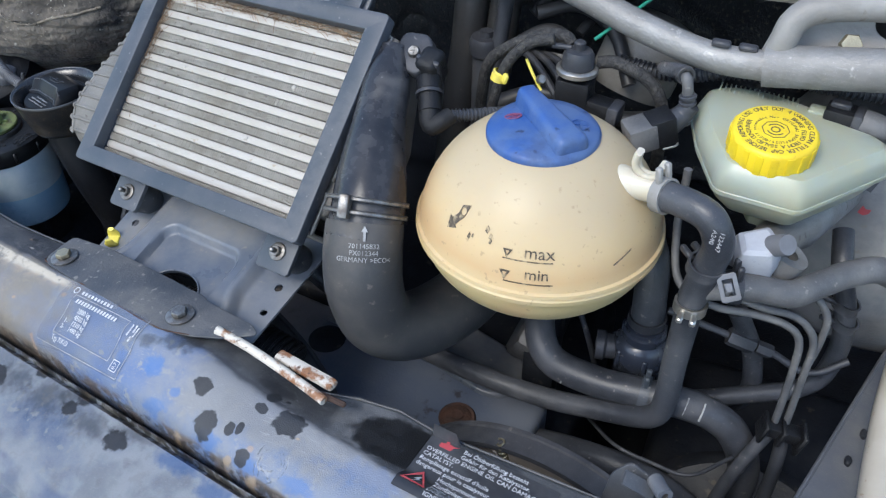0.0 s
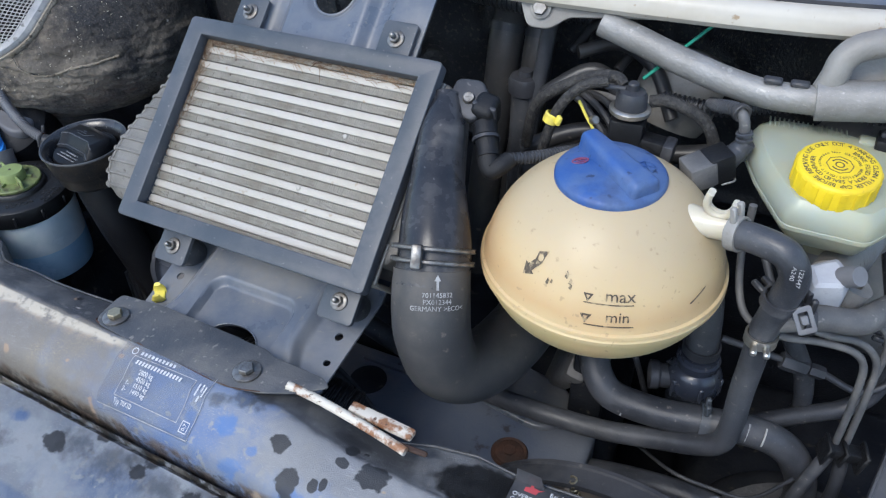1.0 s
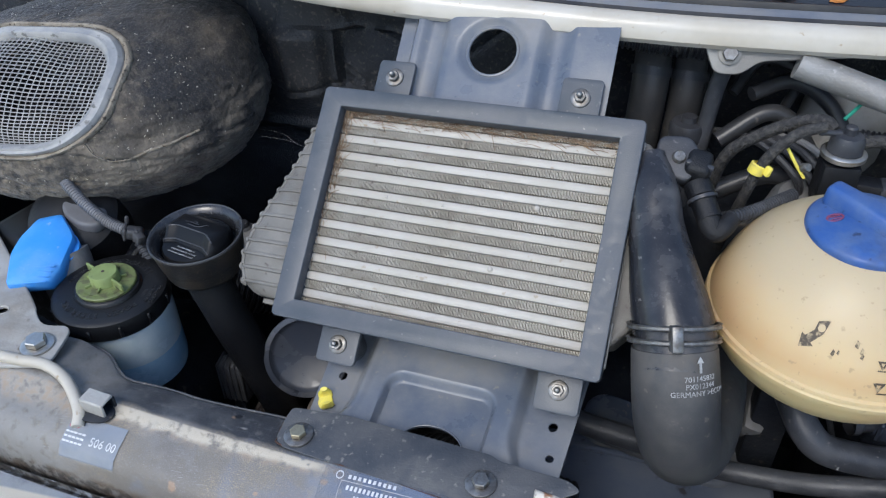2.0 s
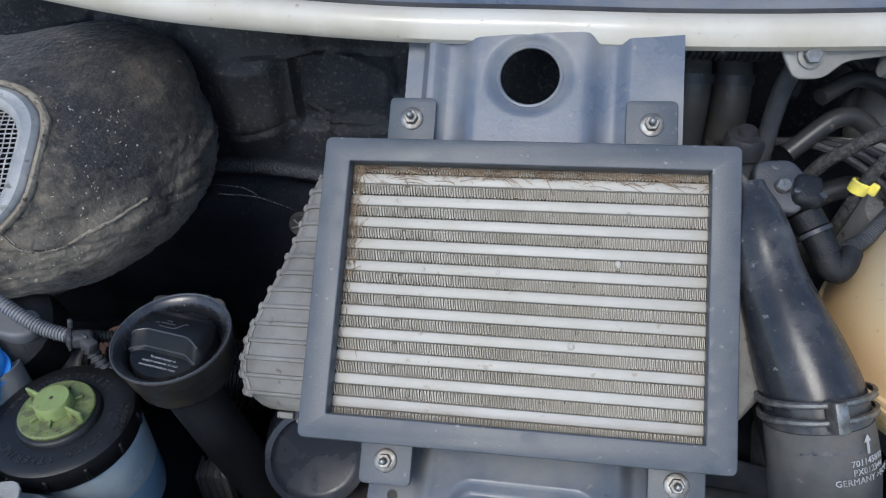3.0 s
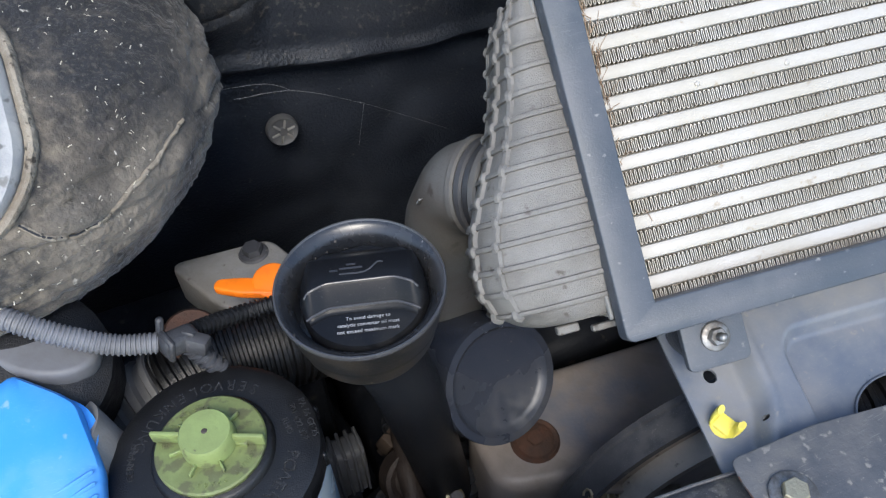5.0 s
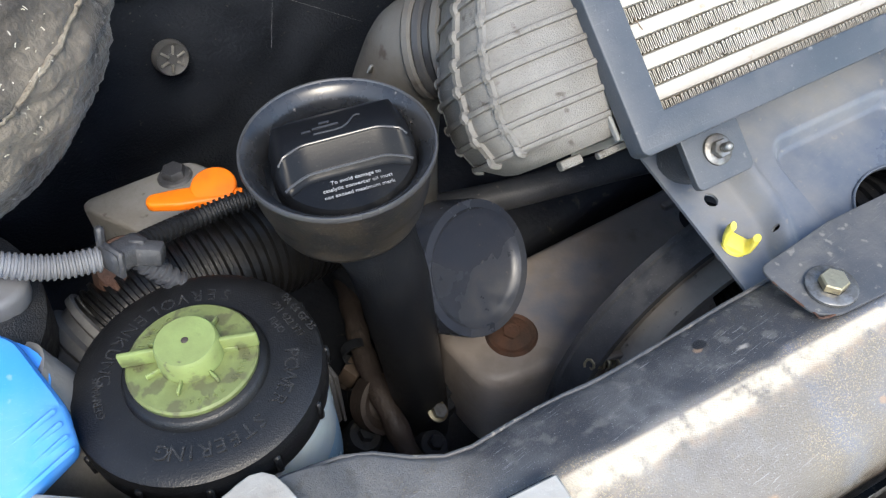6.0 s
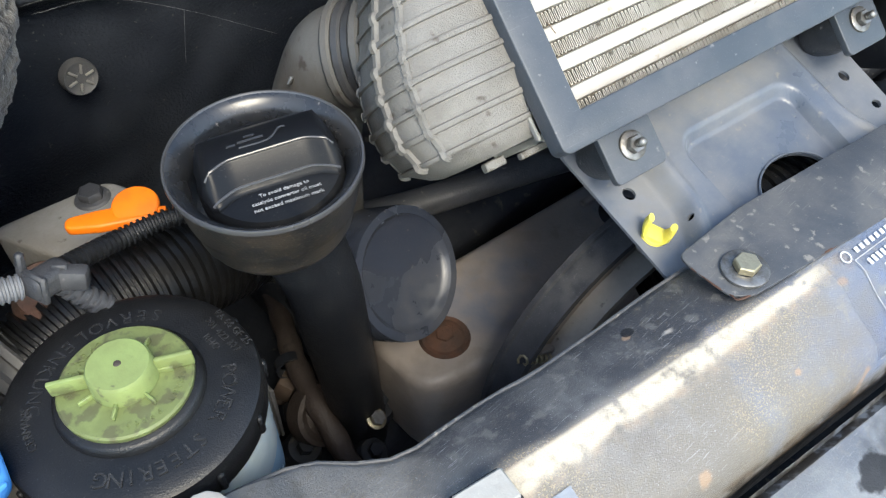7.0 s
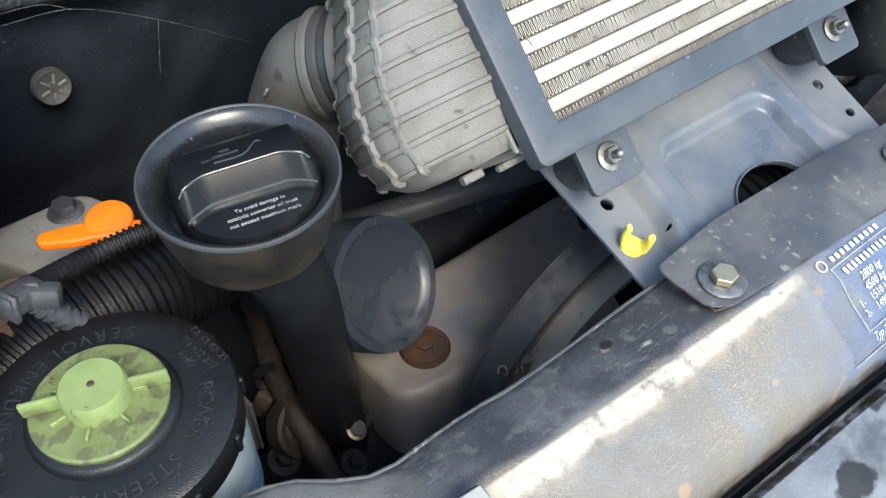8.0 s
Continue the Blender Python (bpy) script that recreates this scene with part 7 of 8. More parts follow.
# ---- radiator support beam, plugs and fan shroud ----
BEAM = Matrix.Translation((-0.335, 0.425, 0.0)) @ pose(0, 0, 0, 0, 0, -5)
beam = thing("support_beam", BEAM @ pose(0, 0, 0.72), "dusty blue-grey support beam low in front of the engine", "beam")
part("rail", moved(shape2d([soften([(-0.180, -0.014), (-0.130, -0.022), (-0.030, -0.037), (0.228, -0.038), (0.228, 0.046), (-0.168, 0.046), (-0.184, 0.030)], 0.010)], 0.078, 0.008, 3), pose(0, 0, 0.036)), M["beam"], beam, angle=50)
for x, y in ((-0.153, 0.004), (0.172, -0.010)):
    plug_m = pose(x, y, 0.0755)
    p_ = part("plug", lathe([(0, 0.003), (0.010, 0.003), (0.0125, 0.0015), (0.0150, 0.002), (0.0165, 0.0), (0.0165, -0.006)], 36), M["rust"], beam, "rusty round plug", at=plug_m)
    part("plug_boss", hexagon(0.006, 0.003, 0.002), M["rust"], p_)
part("drain_hole", lathe([(0, 0.0006), (0.0165, 0.0006), (0.018, 0.0)], 32), M["dark"], beam, at=pose(0.018, 0.012, 0.0755))
part("rib", block(0.16, 0.006, 0.006, 0.002, 2, (0.08, 0.036, 0.076)), M["beam"], beam)
manifold = thing("engine_mount", at((-0.17, 0.47, 0.72)), "rounded dark steel engine mount beside the beam", "engine part")
part("arm", moved(shape2d([soften([(-0.09, -0.02), (0.03, -0.030), (0.045, -0.01), (0.035, 0.02), (-0.09, 0.03)], 0.02, 6)], 0.05, 0.006, 3), pose(0, 0, 0.055, 0, 0, -12)), M["bracket"], manifold)
part("stay", moved(block(0.02, 0.05, 0.10, 0.006, 2), pose(0.035, 0.03, 0.10, 30, 20, 0)), M["gearbox"], manifold)
canister = thing("round_cap", axis_pose((-0.5113, 0.4512, 0.8688), (0.21, -0.80, 0.57)), "large round dull black plastic end cap", "cap")
part("face", lathe([(0, 0.0), (0.028, -0.0005), (0.031, 0.001), (0.033, 0.004), (0.0375, 0.004), (0.038, 0.001), (0.038, -0.05), (0.0, -0.05)], 56), M["cap_grey"], canister, angle=30)
part("bracket", block(0.03, 0.03, 0.10, 0.003, 1, (0.0, -0.02, -0.06)), M["dark"], canister)
long_hose("dark_pipe", [(-0.50, 0.54, 0.83), (-0.44, 0.51, 0.835), (-0.36, 0.475, 0.845), (-0.28, 0.44, 0.85), (-0.20, 0.43, 0.84)], 0.010, "rubber", "dark pipe lying above the support beam")


def shroud_ring(r, wide, lip):
    """Upper half of a fan ring standing upright, with a turned-over lip."""
    bm = bmesh.new()
    sec = [(0.0, 0.0), (lip, -0.001), (lip, -0.004), (0.0025, -0.005), (0.0025, -wide), (-0.002, -wide), (-0.002, 0.0)]
    rows = []
    for k in range(41):
        a = radians(200 - 5.5 * k)
        rows.append([bm.verts.new(((r + dr) * math.cos(a), dy, (r + dr) * math.sin(a))) for dr, dy in sec])
    for a, b in zip(rows, rows[1:]):
        for k in range(len(sec)):
            bm.faces.new((a[k], a[(k + 1) % len(sec)], b[(k + 1) % len(sec)], b[k]))
    bm.faces.new(rows[0])
    bm.faces.new(rows[-1][::-1])
    return bm


shroud = thing("fan_shroud", at((-0.33, 0.372, 0.70), 0, 0, -8), "brown dusty plastic radiator fan shroud behind the carrier", "fan shroud")
for cx, cz, turn in ((-0.048, 0.087, 153), (0.272, 0.072, 107)):
    part("ring", shroud_ring(0.122, 0.020, 0.004), M["plastic_grey"], shroud, "dusty grey-black fan ring", at=pose(cx, 0, cz))
    part("inner_ring", shroud_ring(0.104, 0.018, 0.003), M["shroud"], shroud, at=pose(cx, -0.012, cz))
    part("backing", moved(lathe([(0, 0), (0.120, 0), (0.120, 0.003), (0, 0.003)], 48), pose(0, 0, 0, 90, 0, 0)), M["shroud"], shroud, "brown dusty backing plate", at=pose(cx, -0.013, cz))
    for k in range(3):
        part("stiffener", block(0.004, 0.006, 0.060, 0.001, 1, (0, -0.017, 0.088)), M["shroud"], shroud, at=pose(cx, 0, cz, 0, 40 * k - 60, 0))
    ca, sa = math.cos(radians(turn)), math.sin(radians(turn))
    pts = [Vector((0.0026 * math.cos(k * 0.9), 0.0026 * math.sin(k * 0.9), 0.00055 * k)) for k in range(62)]
    part("tension_spring", sweep(bmesh.new(), pts, 0.0008, 6), M["steel_old"], shroud, at=axis_pose((cx + 0.094 * ca, -0.020, cz + 0.094 * sa), (ca, 0.1, sa)))
part("frame", block(0.60, 0.004, 0.16, 0.003, 2, (0.11, -0.020, 0.02)), M["shroud"], shroud)

# ---- left of the intercooler ----
# power steering reservoir
PS = Vector((-0.6652, 0.4243, 0.856))
ps = thing("power_steering_reservoir", at(PS, 0.0, -0.5, 0), "power steering reservoir with a broad black lid and green cap", "reservoir")
part("body", lathe([(0, 0), (0.036, 0.0), (0.0410, 0.004), (0.0420, 0.010), (0.0420, 0.036)], 56), M["fluid_blue"], ps, "translucent wall, blue with fluid", at=pose(0.0045, 0.0010, 0))
part("upper_wall", lathe([(0.0420, 0.036), (0.0424, 0.078)], 56), M["res_body"], ps, "milky translucent wall above the fluid", at=pose(0.0045, 0.0010, 0))
lid = part("lid", lathe([(0.043, 0.0735), (0.0462, 0.0735), (0.0474, 0.0755), (0.0474, 0.0870), (0.0466, 0.0900), (0.0440, 0.0916), (0.036, 0.0922), (0.0275, 0.0926), (0.0268, 0.0955), (0.0255, 0.0965), (0, 0.0965)], 72), M["lid"], ps, "broad black plastic lid with raised lettering")
for k in range(12):
    part("lid_rib", moved(block(0.0022, 0.003, 0.0105, 0.0008, 1, (0.0478, 0, 0.0812)), pose(0, 0, 0, 0, 0, 30 * k + 8)), M["lid"], lid)
EMB = 0.0923
part("lettering", moved(ring_letters("POWER STEERING", 0.0352, 0.0082, -27, 108, 0.0007), pose(0, 0, EMB)), M["lid_text"], lid, smooth=False)
part("lettering", moved(ring_letters("SERVOLENKUNG", 0.0345, 0.0078, 45, -108, 0.0007, inward=True), pose(0, 0, EMB)), M["lid_text"], lid, smooth=False)
part("lettering", moved(ring_letters("GERMANY", 0.0365, 0.0045, 177, 26, 0.0006), pose(0, 0, EMB)), M["lid_text"], lid, smooth=False)
part("lettering", moved(join(moved(letters("RHO", 0.0042, 0.0006, "CENTER"), pose(0, 0.0, 0)), moved(letters("701 422 377", 0.0042, 0.0006, "CENTER"), pose(0, 0.005, 0)), moved(letters("PA 66 GF 25", 0.0042, 0.0006, "CENTER"), pose(0, 0.010, 0))), pose(0.0332, -0.0014, EMB, 0, 0, -87)), M["lid_text"], lid, smooth=False)
gcap = part("green_cap", lathe([(0.0238, 0.0965), (0.0243, 0.0972), (0.0243, 0.0990), (0.0235, 0.0998), (0.0122, 0.1002), (0.0116, 0.1085), (0.0108, 0.1097), (0.0010, 0.1099), (0.0008, 0.1090), (0.0, 0.1080)], 56), M["green"], ps, "aged green cap with a winged knob")
part("pip", moved(lathe([(0, 0.0006), (0.0011, 0.0004), (0.0014, 0.0)], 12), pose(0.0, 0.0, 0.1099)), M["old_rubber"], gcap, "dark moulding pip")
for s in (0, 180):
    wing = block(0.0145, 0.0020, 0.0072, 0.0007, 2, (0.0178, 0, 0.1038))
    part("wing", moved(wing, pose(0, 0, 0, 0, 0, s - 26)), M["green"], gcap)
for k in range(7):
    part("rib", moved(block(0.0070, 0.0010, 0.0028, 0.0003, 1, (0.0138, 0, 0.1012)), pose(0, 0, 0, 0, 0, 30 + 50 * k)), M["green"], gcap)
part("lettering", moved(ring_letters("OPEN HERE", 0.0200, 0.0042, 90, -70, 0.0005, inward=True), pose(0, 0, 0.1000)), M["green"], gcap, smooth=False)
part("lettering", moved(ring_letters("GERMANY PPA66", 0.0200, 0.0034, -20, 95, 0.0005), pose(0, 0, 0.1000)), M["green"], gcap, smooth=False)
part("bracket", block(0.05, 0.03, 0.02, 0.003, 2, (-0.01, 0.04, 0.01)), M["dark"], ps)
part("lower_stay", block(0.03, 0.03, 0.42, 0.003, 1, (0, 0.02, -0.20)), M["dark"], ps)

# oil filler
OF = Vector((-0.5847, 0.4438, 1.0006))
filler = thing("oil_filler", at(OF, 3.0, -2.0, 0), "black oil filler neck with a dusty funnel rim and cap", "oil filler")
part("funnel", lathe([(0.0, -0.0345), (0.0290, -0.0345), (0.0300, -0.0340), (0.0318, -0.030), (0.0330, -0.022), (0.0338, -0.021), (0.0338, -0.019), (0.0345, -0.018), (0.0372, -0.002), (0.0378, 0.0)], 72), M["funnel"], filler, "dusty black funnel skirt")
part("rim", lathe([(0.0378, 0.0), (0.0374, 0.0010), (0.0366, 0.0010), (0.0345, -0.0005), (0.0322, -0.0030), (0.0303, -0.0070), (0.0298, -0.012), (0.0296, -0.022), (0.0, -0.022)], 72), M["rim_gloss"], filler, "smooth black inner rim")
part("tube", hose([Vector((0.002, -0.002, -0.028)), Vector((0.0045, -0.008, -0.045)), Vector((0.0110, -0.0095, -0.08)), Vector((0.0160, -0.006, -0.12)), Vector((0.026, 0.002, -0.20)), Vector((0.036, 0.008, -0.30))], lambda t: 0.0205 - 0.0030 * smooth(0, 0.35, t), 32), M["plastic"], filler, "long dusty black filler tube")
part("rim_edge", lathe([(0.0366, 0.0009), (0.0371, 0.0016), (0.0377, 0.0016), (0.0381, 0.0009), (0.0381, -0.0004), (0.0366, -0.0004)], 72), M["edge_glint"], filler, "lighter bead drawing the highlight on the funnel's edge")
oil_cap = part("cap", lathe([(0.0275, -0.010), (0.0282, -0.006), (0.0282, 0.0), (0.0268, 0.0025), (0.0, 0.003)], 64), M["cap_black"], filler, "black cap with a broad ridge", at=pose(0.0005, -0.0020, -0.0064, 0, -2.0, 0))
CAPROT = -18.5
RIDGE = [(0.0235, 0.0022), (0.0215, 0.0060), (0.0150, 0.0112), (0.0135, 0.0120), (0.0010, 0.0134), (-0.0004, 0.0133), (-0.0014, 0.0126), (-0.0066, 0.0056), (-0.0074, 0.0047), (-0.0086, 0.0042), (-0.0100, 0.0030), (-0.0100, 0.0), (0.0235, 0.0)]


def ridge_slice(x):
    """The grip's section at a place across the cap; its ends slope down and turn forward."""
    e = smooth(0.013, 0.0275, abs(x))
    low = 1 - 0.55 * smooth(0.0225, 0.0272, abs(x))
    reach = math.sqrt(max(0.0, 0.0279 ** 2 - x * x))
    return [(x, max(-reach, min(reach, (y if y > 0.005 else y - 0.0052 * e))), z * low) for y, z in RIDGE]


part("ridge", moved(loft([ridge_slice(-0.0272 + 0.0544 * k / 26) for k in range(27)]), pose(0, 0, 0, 0, 0, CAPROT)), M["cap_black"], oil_cap, angle=55)
def ridge_edge(index, lift):
    pts = [Vector(ridge_slice(-0.0245 + 0.049 * k / 20)[index]) + Vector((0, -0.0001, lift)) for k in range(21)]
    return sweep(bmesh.new(), pts, 0.00055, 8)


# lighter beads painted in as highlights on the ridge's two edges
part("edge_bar", moved(ridge_edge(5, 0.0001), pose(0, 0, 0, 0, 0, CAPROT)), M["edge_glint"], oil_cap, "lighter bead drawing the highlight on the ridge's upper edge")
part("edge_bar", moved(ridge_edge(8, 0.0002), pose(0, 0, 0, 0, 0, CAPROT)), M["edge_glint"], oil_cap)
part("lettering", moved(join(moved(letters("To avoid damage to", 0.0024, 0.0002, "CENTER"), pose(0, 0.0033, 0)), letters("catalytic converter oil must", 0.0024, 0.0002, "CENTER"), moved(letters("not exceed maximum mark", 0.0024, 0.0002, "CENTER"), pose(0, -0.0033, 0))), pose(-0.0035, -0.0160, 0.0033, 0, 0, CAPROT)), M["ink_grey"], oil_cap, smooth=False)
part("lettering", moved(join(*[block(0.0022, 0.0012, 0.0003, 0, 1, (-0.006 + 0.003 * k, 0, 0)) for k in range(5)]), pose(0.003, 0.0195, 0.0033, 0, 0, CAPROT)), M["ink_grey"], oil_cap, smooth=False)
part("oil_can_symbol", moved(join(sweep(bmesh.new(), curve_points([(-0.008, -0.0015, 0), (0.003, -0.0015, 0), (0.0085, 0.003, 0), (0.011, 0.0028, 0)], 3), 0.0004, 5), block(0.010, 0.0007, 0.0006, 0, 1, (-0.003, 0.0012, 0)), block(0.0035, 0.0007, 0.0006, 0, 1, (-0.0105, 0.0006, 0)), block(0.004, 0.0007, 0.0006, 0, 1, (-0.003, 0.0032, 0))), pose(0.001, 0.0055, 0.0132, 0, 0, CAPROT)), M["plastic_grey"], oil_cap, smooth=False)

# washer bottle with its blue flap
wash = thing("washer_filler", at((-0.735, 0.445, 0.90)), "washer bottle filler neck with a light blue hinged cap", "washer bottle")
part("neck", hose([Vector((0.003, 0.012, 0.050)), Vector((0.012, 0.004, 0.02)), Vector((0.018, 0.0, -0.06)), Vector((0.02, 0.0, -0.40))], lambda t: 0.024 - 0.004 * t, 28), M["stay"], wash, "grey filler neck")
flap_out = soften([(-0.0249, 0.0285), (-0.006, 0.0388), (0.0133, 0.0244), (0.0200, 0.0180), (0.0275, -0.0141), (0.0266, -0.030), (-0.0012, -0.0455), (-0.0050, -0.0442), (-0.0227, -0.0145), (-0.0268, 0.004)], 0.004, 4)


def flap_loop(z, s):
    return [(x * s, y * s, z - 0.0035 * ((x / 0.03) ** 2) * s) for x, y in flap_out]


TILT_F = pose(-0.001, 0.001, 0.064, 10, 6, -4)
flap = part("cap", loft([flap_loop(-0.012, 0.93), flap_loop(-0.008, 0.985), flap_loop(-0.002, 1.0), flap_loop(0.0015, 0.985), flap_loop(0.0035, 0.93), flap_loop(0.0048, 0.75), flap_loop(0.0055, 0.4)]), M["washer"], wash, "light blue plastic flap cap", at=TILT_F, angle=35)
for k in range(4):
    part("grip_rib", moved(block(0.031, 0.0020, 0.0022, 0.0008, 1), pose(0.0097 + 0.0004 * k, -0.0222 - 0.0051 * k, 0.0033 - 0.0007 * k, -3, 0, 22)), M["washer"], flap)
part("inner_lip", lathe([(0.0, -0.012), (0.019, -0.012), (0.0215, -0.010), (0.0215, -0.004), (0.018, -0.003), (0.0, -0.0025)], 32), M["washer"], wash, at=TILT_F @ pose(0.0045, 0.005, -0.0015))

# air intake drum with its wire grille
DC, DR = Vector((-0.779, 0.639, 1.009)), Vector((0.170, 0.150, 0.090))
w0 = Vector((-0.035, -0.593, 0.62)).normalized()
e1 = Vector((1, 0, 0)) - w0 * w0.x
e1.normalize()
e2 = w0.cross(e1)


def on_drum(a, b, off=0.0):
    s = (w0 + a * e1 + b * e2).normalized()
    return Vector((DC.x + s.x * (DR.x + off), DC.y + s.y * (DR.y + off), DC.z + s.z * (DR.z + off)))


def drum_ab(p):
    s = Vector(((p[0] - DC.x) / DR.x, (p[1] - DC.y) / DR.y, (p[2] - DC.z) / DR.z))
    f = s.dot(w0)
    return (s.dot(e1) / f, s.dot(e2) / f)


WIN = soften([drum_ab(p) for p in ((-0.707, 0.577, 1.081), (-0.709, 0.520, 1.049), (-0.740, 0.498, 1.032), (-0.795, 0.493, 1.029), (-0.850, 0.515, 1.040), (-0.868, 0.555, 1.066), (-0.838, 0.592, 1.088), (-0.730, 0.597, 1.091))], 0.16, 6)


def inside(a, b, loop):
    hit = False
    for (x1, y1), (x2, y2) in zip(loop, loop[1:] + loop[:1]):
        if (y1 > b) != (y2 > b) and a < (x2 - x1) * (b - y1) / (y2 - y1) + x1:
            hit = not hit
    return hit


bm = bmesh.new()
bmesh.ops.create_uvsphere(bm, u_segments=240, v_segments=170, radius=1)
for v in bm.verts:
    s = v.co.normalized()
    k = 1 + 0.016 * noise.noise(s * 3.1) + 0.012 * noise.noise(s * 8) + 0.007 * noise.noise(s * 19) + 0.006 * noise.noise(s * 45) + 0.004 * noise.noise(s * 90) - 0.010 * smooth(0.10, 0.0, abs(noise.noise(s * 6 + Vector((3, 1, 7))))) - 0.006 * smooth(0.12, 0.0, abs(noise.noise(s * 15 + Vector((9, 4, 2)))))
    seam = smooth(0.03, 0.0, abs(s.z - 0.10 + 0.5 * (s.x - 0.5)))
    k -= 0.012 * seam - 0.010 * smooth(0.10, 0.03, abs(s.z - 0.15 + 0.5 * (s.x - 0.5)))
    k += 0.012 * max(0.0, noise.noise(Vector((s.x * 5, s.y * 5, s.z * 14)))) + 0.03 * smooth(0.1, 0.7, s.x) * smooth(-0.5, 0.2, s.y) * smooth(-0.2, 0.3, s.z) + 0.22 * smooth(0.0, 0.5, s.x) * smooth(-0.35, 0.45, s.y) * smooth(0.25, 0.75, s.z)
    v.co = Vector((DC.x + s.x * DR.x * k, min(0.715, DC.y + s.y * DR.y * k), DC.z + s.z * DR.z * k))
gone = []
for f in bm.faces:
    c = f.calc_center_median()
    s = Vector(((c.x - DC.x) / DR.x, (c.y - DC.y) / DR.y, (c.z - DC.z) / DR.z))
    if s.dot(w0) > 0.2 and inside(*drum_ab(c), WIN):
        gone.append(f)
bmesh.ops.delete(bm, geom=gone, context="FACES")
bmesh.ops.recalc_face_normals(bm, faces=bm.faces)
intake = thing("air_intake", at(DC - Vector((0, 0, DR.z))), "black fuzzy foam-covered air intake drum with a wire grille", "air intake")
back = Matrix.Translation(-(DC - Vector((0, 0, DR.z))))
skin = [(Vector(((v.co.x - DC.x) / DR.x, (v.co.y - DC.y) / DR.y, (v.co.z - DC.z) / DR.z))) for v in bm.verts if v.co.x > DC.x and v.co.y < DC.y]
seam_line = []
for a, b, _ in curve_points([(0.567, -0.575, 0), (0.688, -0.741, 0), (0.875, -0.890, 0), (1.068, -0.905, 0), (1.277, -0.792, 0), (1.669, -0.740, 0), (2.10, -0.60, 0)], 10):
    s = (w0 + a * e1 + b * e2).normalized()
    near = sorted(skin, key=lambda q: -q.normalized().dot(s))[:3]
    s *= sum(q.length for q in near) / 3
    seam_line.append(Vector((DC.x + s.x * DR.x, DC.y + s.y * DR.y, DC.z + s.z * DR.z)))
part("drum", moved(bm, back), M["drum"], intake, angle=80)
count = len(seam_line)
lip = sweep(bmesh.new(), [p + Vector((0.0, -0.0004, 0.0002 + 0.0008 * noise.noise(p * 90))) for p in seam_line], 0.0013, 8)
part("torn_seam", moved(lip, back), M["sealant"], intake, "frayed brown seam torn open in the felt")
slit = sweep(bmesh.new(), [p + Vector((-0.0003, -0.0012, 0.0013 + 0.0008 * noise.noise(p * 90))) for p in seam_line[:count // 2]], 0.0005, 6)
part("seam_slit", moved(slit, back), M["dark"], intake)
n_win = len(WIN)
rim_bm = bmesh.new()
rows = []
cen = (sum(a for a, b in WIN) / n_win, sum(b for a, b in WIN) / n_win)
for a, b in WIN:
    rows.append([rim_bm.verts.new(on_drum(cen[0] + (a - cen[0]) * f, cen[1] + (b - cen[1]) * f, h)) for f, h in ((0.93, -0.006), (0.94, 0.001), (0.97, 0.0035), (1.02, 0.003), (1.07, 0.0045), (1.12, 0.003), (1.17, 0.0005), (1.19, -0.003))])
for a, b in zip(rows, rows[1:] + rows[:1]):
    for k in range(7):
        rim_bm.faces.new((a[k], a[k + 1], b[k + 1], b[k]))
seal_bm, rows = bmesh.new(), []
for a, b in WIN:
    fray = 0.035 * noise.noise((a * 9, b * 9, 2.0)) + 0.02 * noise.noise((a * 30, b * 30, 5.0))
    rows.append([seal_bm.verts.new(on_drum(cen[0] + (a - cen[0]) * (f + fray * (f - 1.165) * 7), cen[1] + (b - cen[1]) * (f + fray * (f - 1.165) * 7), h + 0.0012 * noise.noise((a * 22, b * 22, f * 9)))) for f, h in ((1.165, 0.001), (1.18, 0.0036), (1.21, 0.0042), (1.25, 0.0032), (1.29, 0.0005), (1.30, -0.003))])
for a, b in zip(rows, rows[1:] + rows[:1]):
    for k in range(5):
        seal_bm.faces.new((a[k], a[k + 1], b[k + 1], b[k]))
part("sealant_ring", moved(seal_bm, back), M["sealant"], intake, "dusty cream felt edge round the rim")
part("rim", moved(rim_bm, back), M["rim"], intake, "pale sealed rim round the grille")
wires = bmesh.new()
lo_a, hi_a = min(a for a, b in WIN), max(a for a, b in WIN)
lo_b, hi_b = min(b for a, b in WIN), max(b for a, b in WIN)
for axis in (0, 1):
    lo, hi, l2, h2 = (lo_a, hi_a, lo_b, hi_b) if axis == 0 else (lo_b, hi_b, lo_a, hi_a)
    count = 32
    for k in range(1, count):
        t = lo + (hi - lo) * k / count
        run = []
        for j in range(61):
            q = l2 + (h2 - l2) * j / 60
            a, b = (t, q) if axis == 0 else (q, t)
            wob = 0.012 * noise.noise((a * 5, b * 5, 3.0 + axis))
            a2, b2 = (a + wob, b) if axis == 0 else (a, b + wob)
            if inside(a2, b2, WIN):
                sag = 0.006 * noise.noise((a * 2.2, b * 2.2, 9.0))
                run.append(on_drum(a2, b2, -0.004 + sag + 0.0004 * axis))
            elif len(run) > 2:
                sweep(wires, run, 0.00052, 4)
                run = []
        if len(run) > 2:
            sweep(wires, run, 0.00052, 4)
part("grille", moved(wires, back), M["mesh_wire"], intake, "fine pale wire grille")
part("spigot", block(0.022, 0.012, 0.010, 0.002, 1), M["plastic_grey"], intake, at=pose(0.118, 0.02, 0.165, 20, 40, 10))

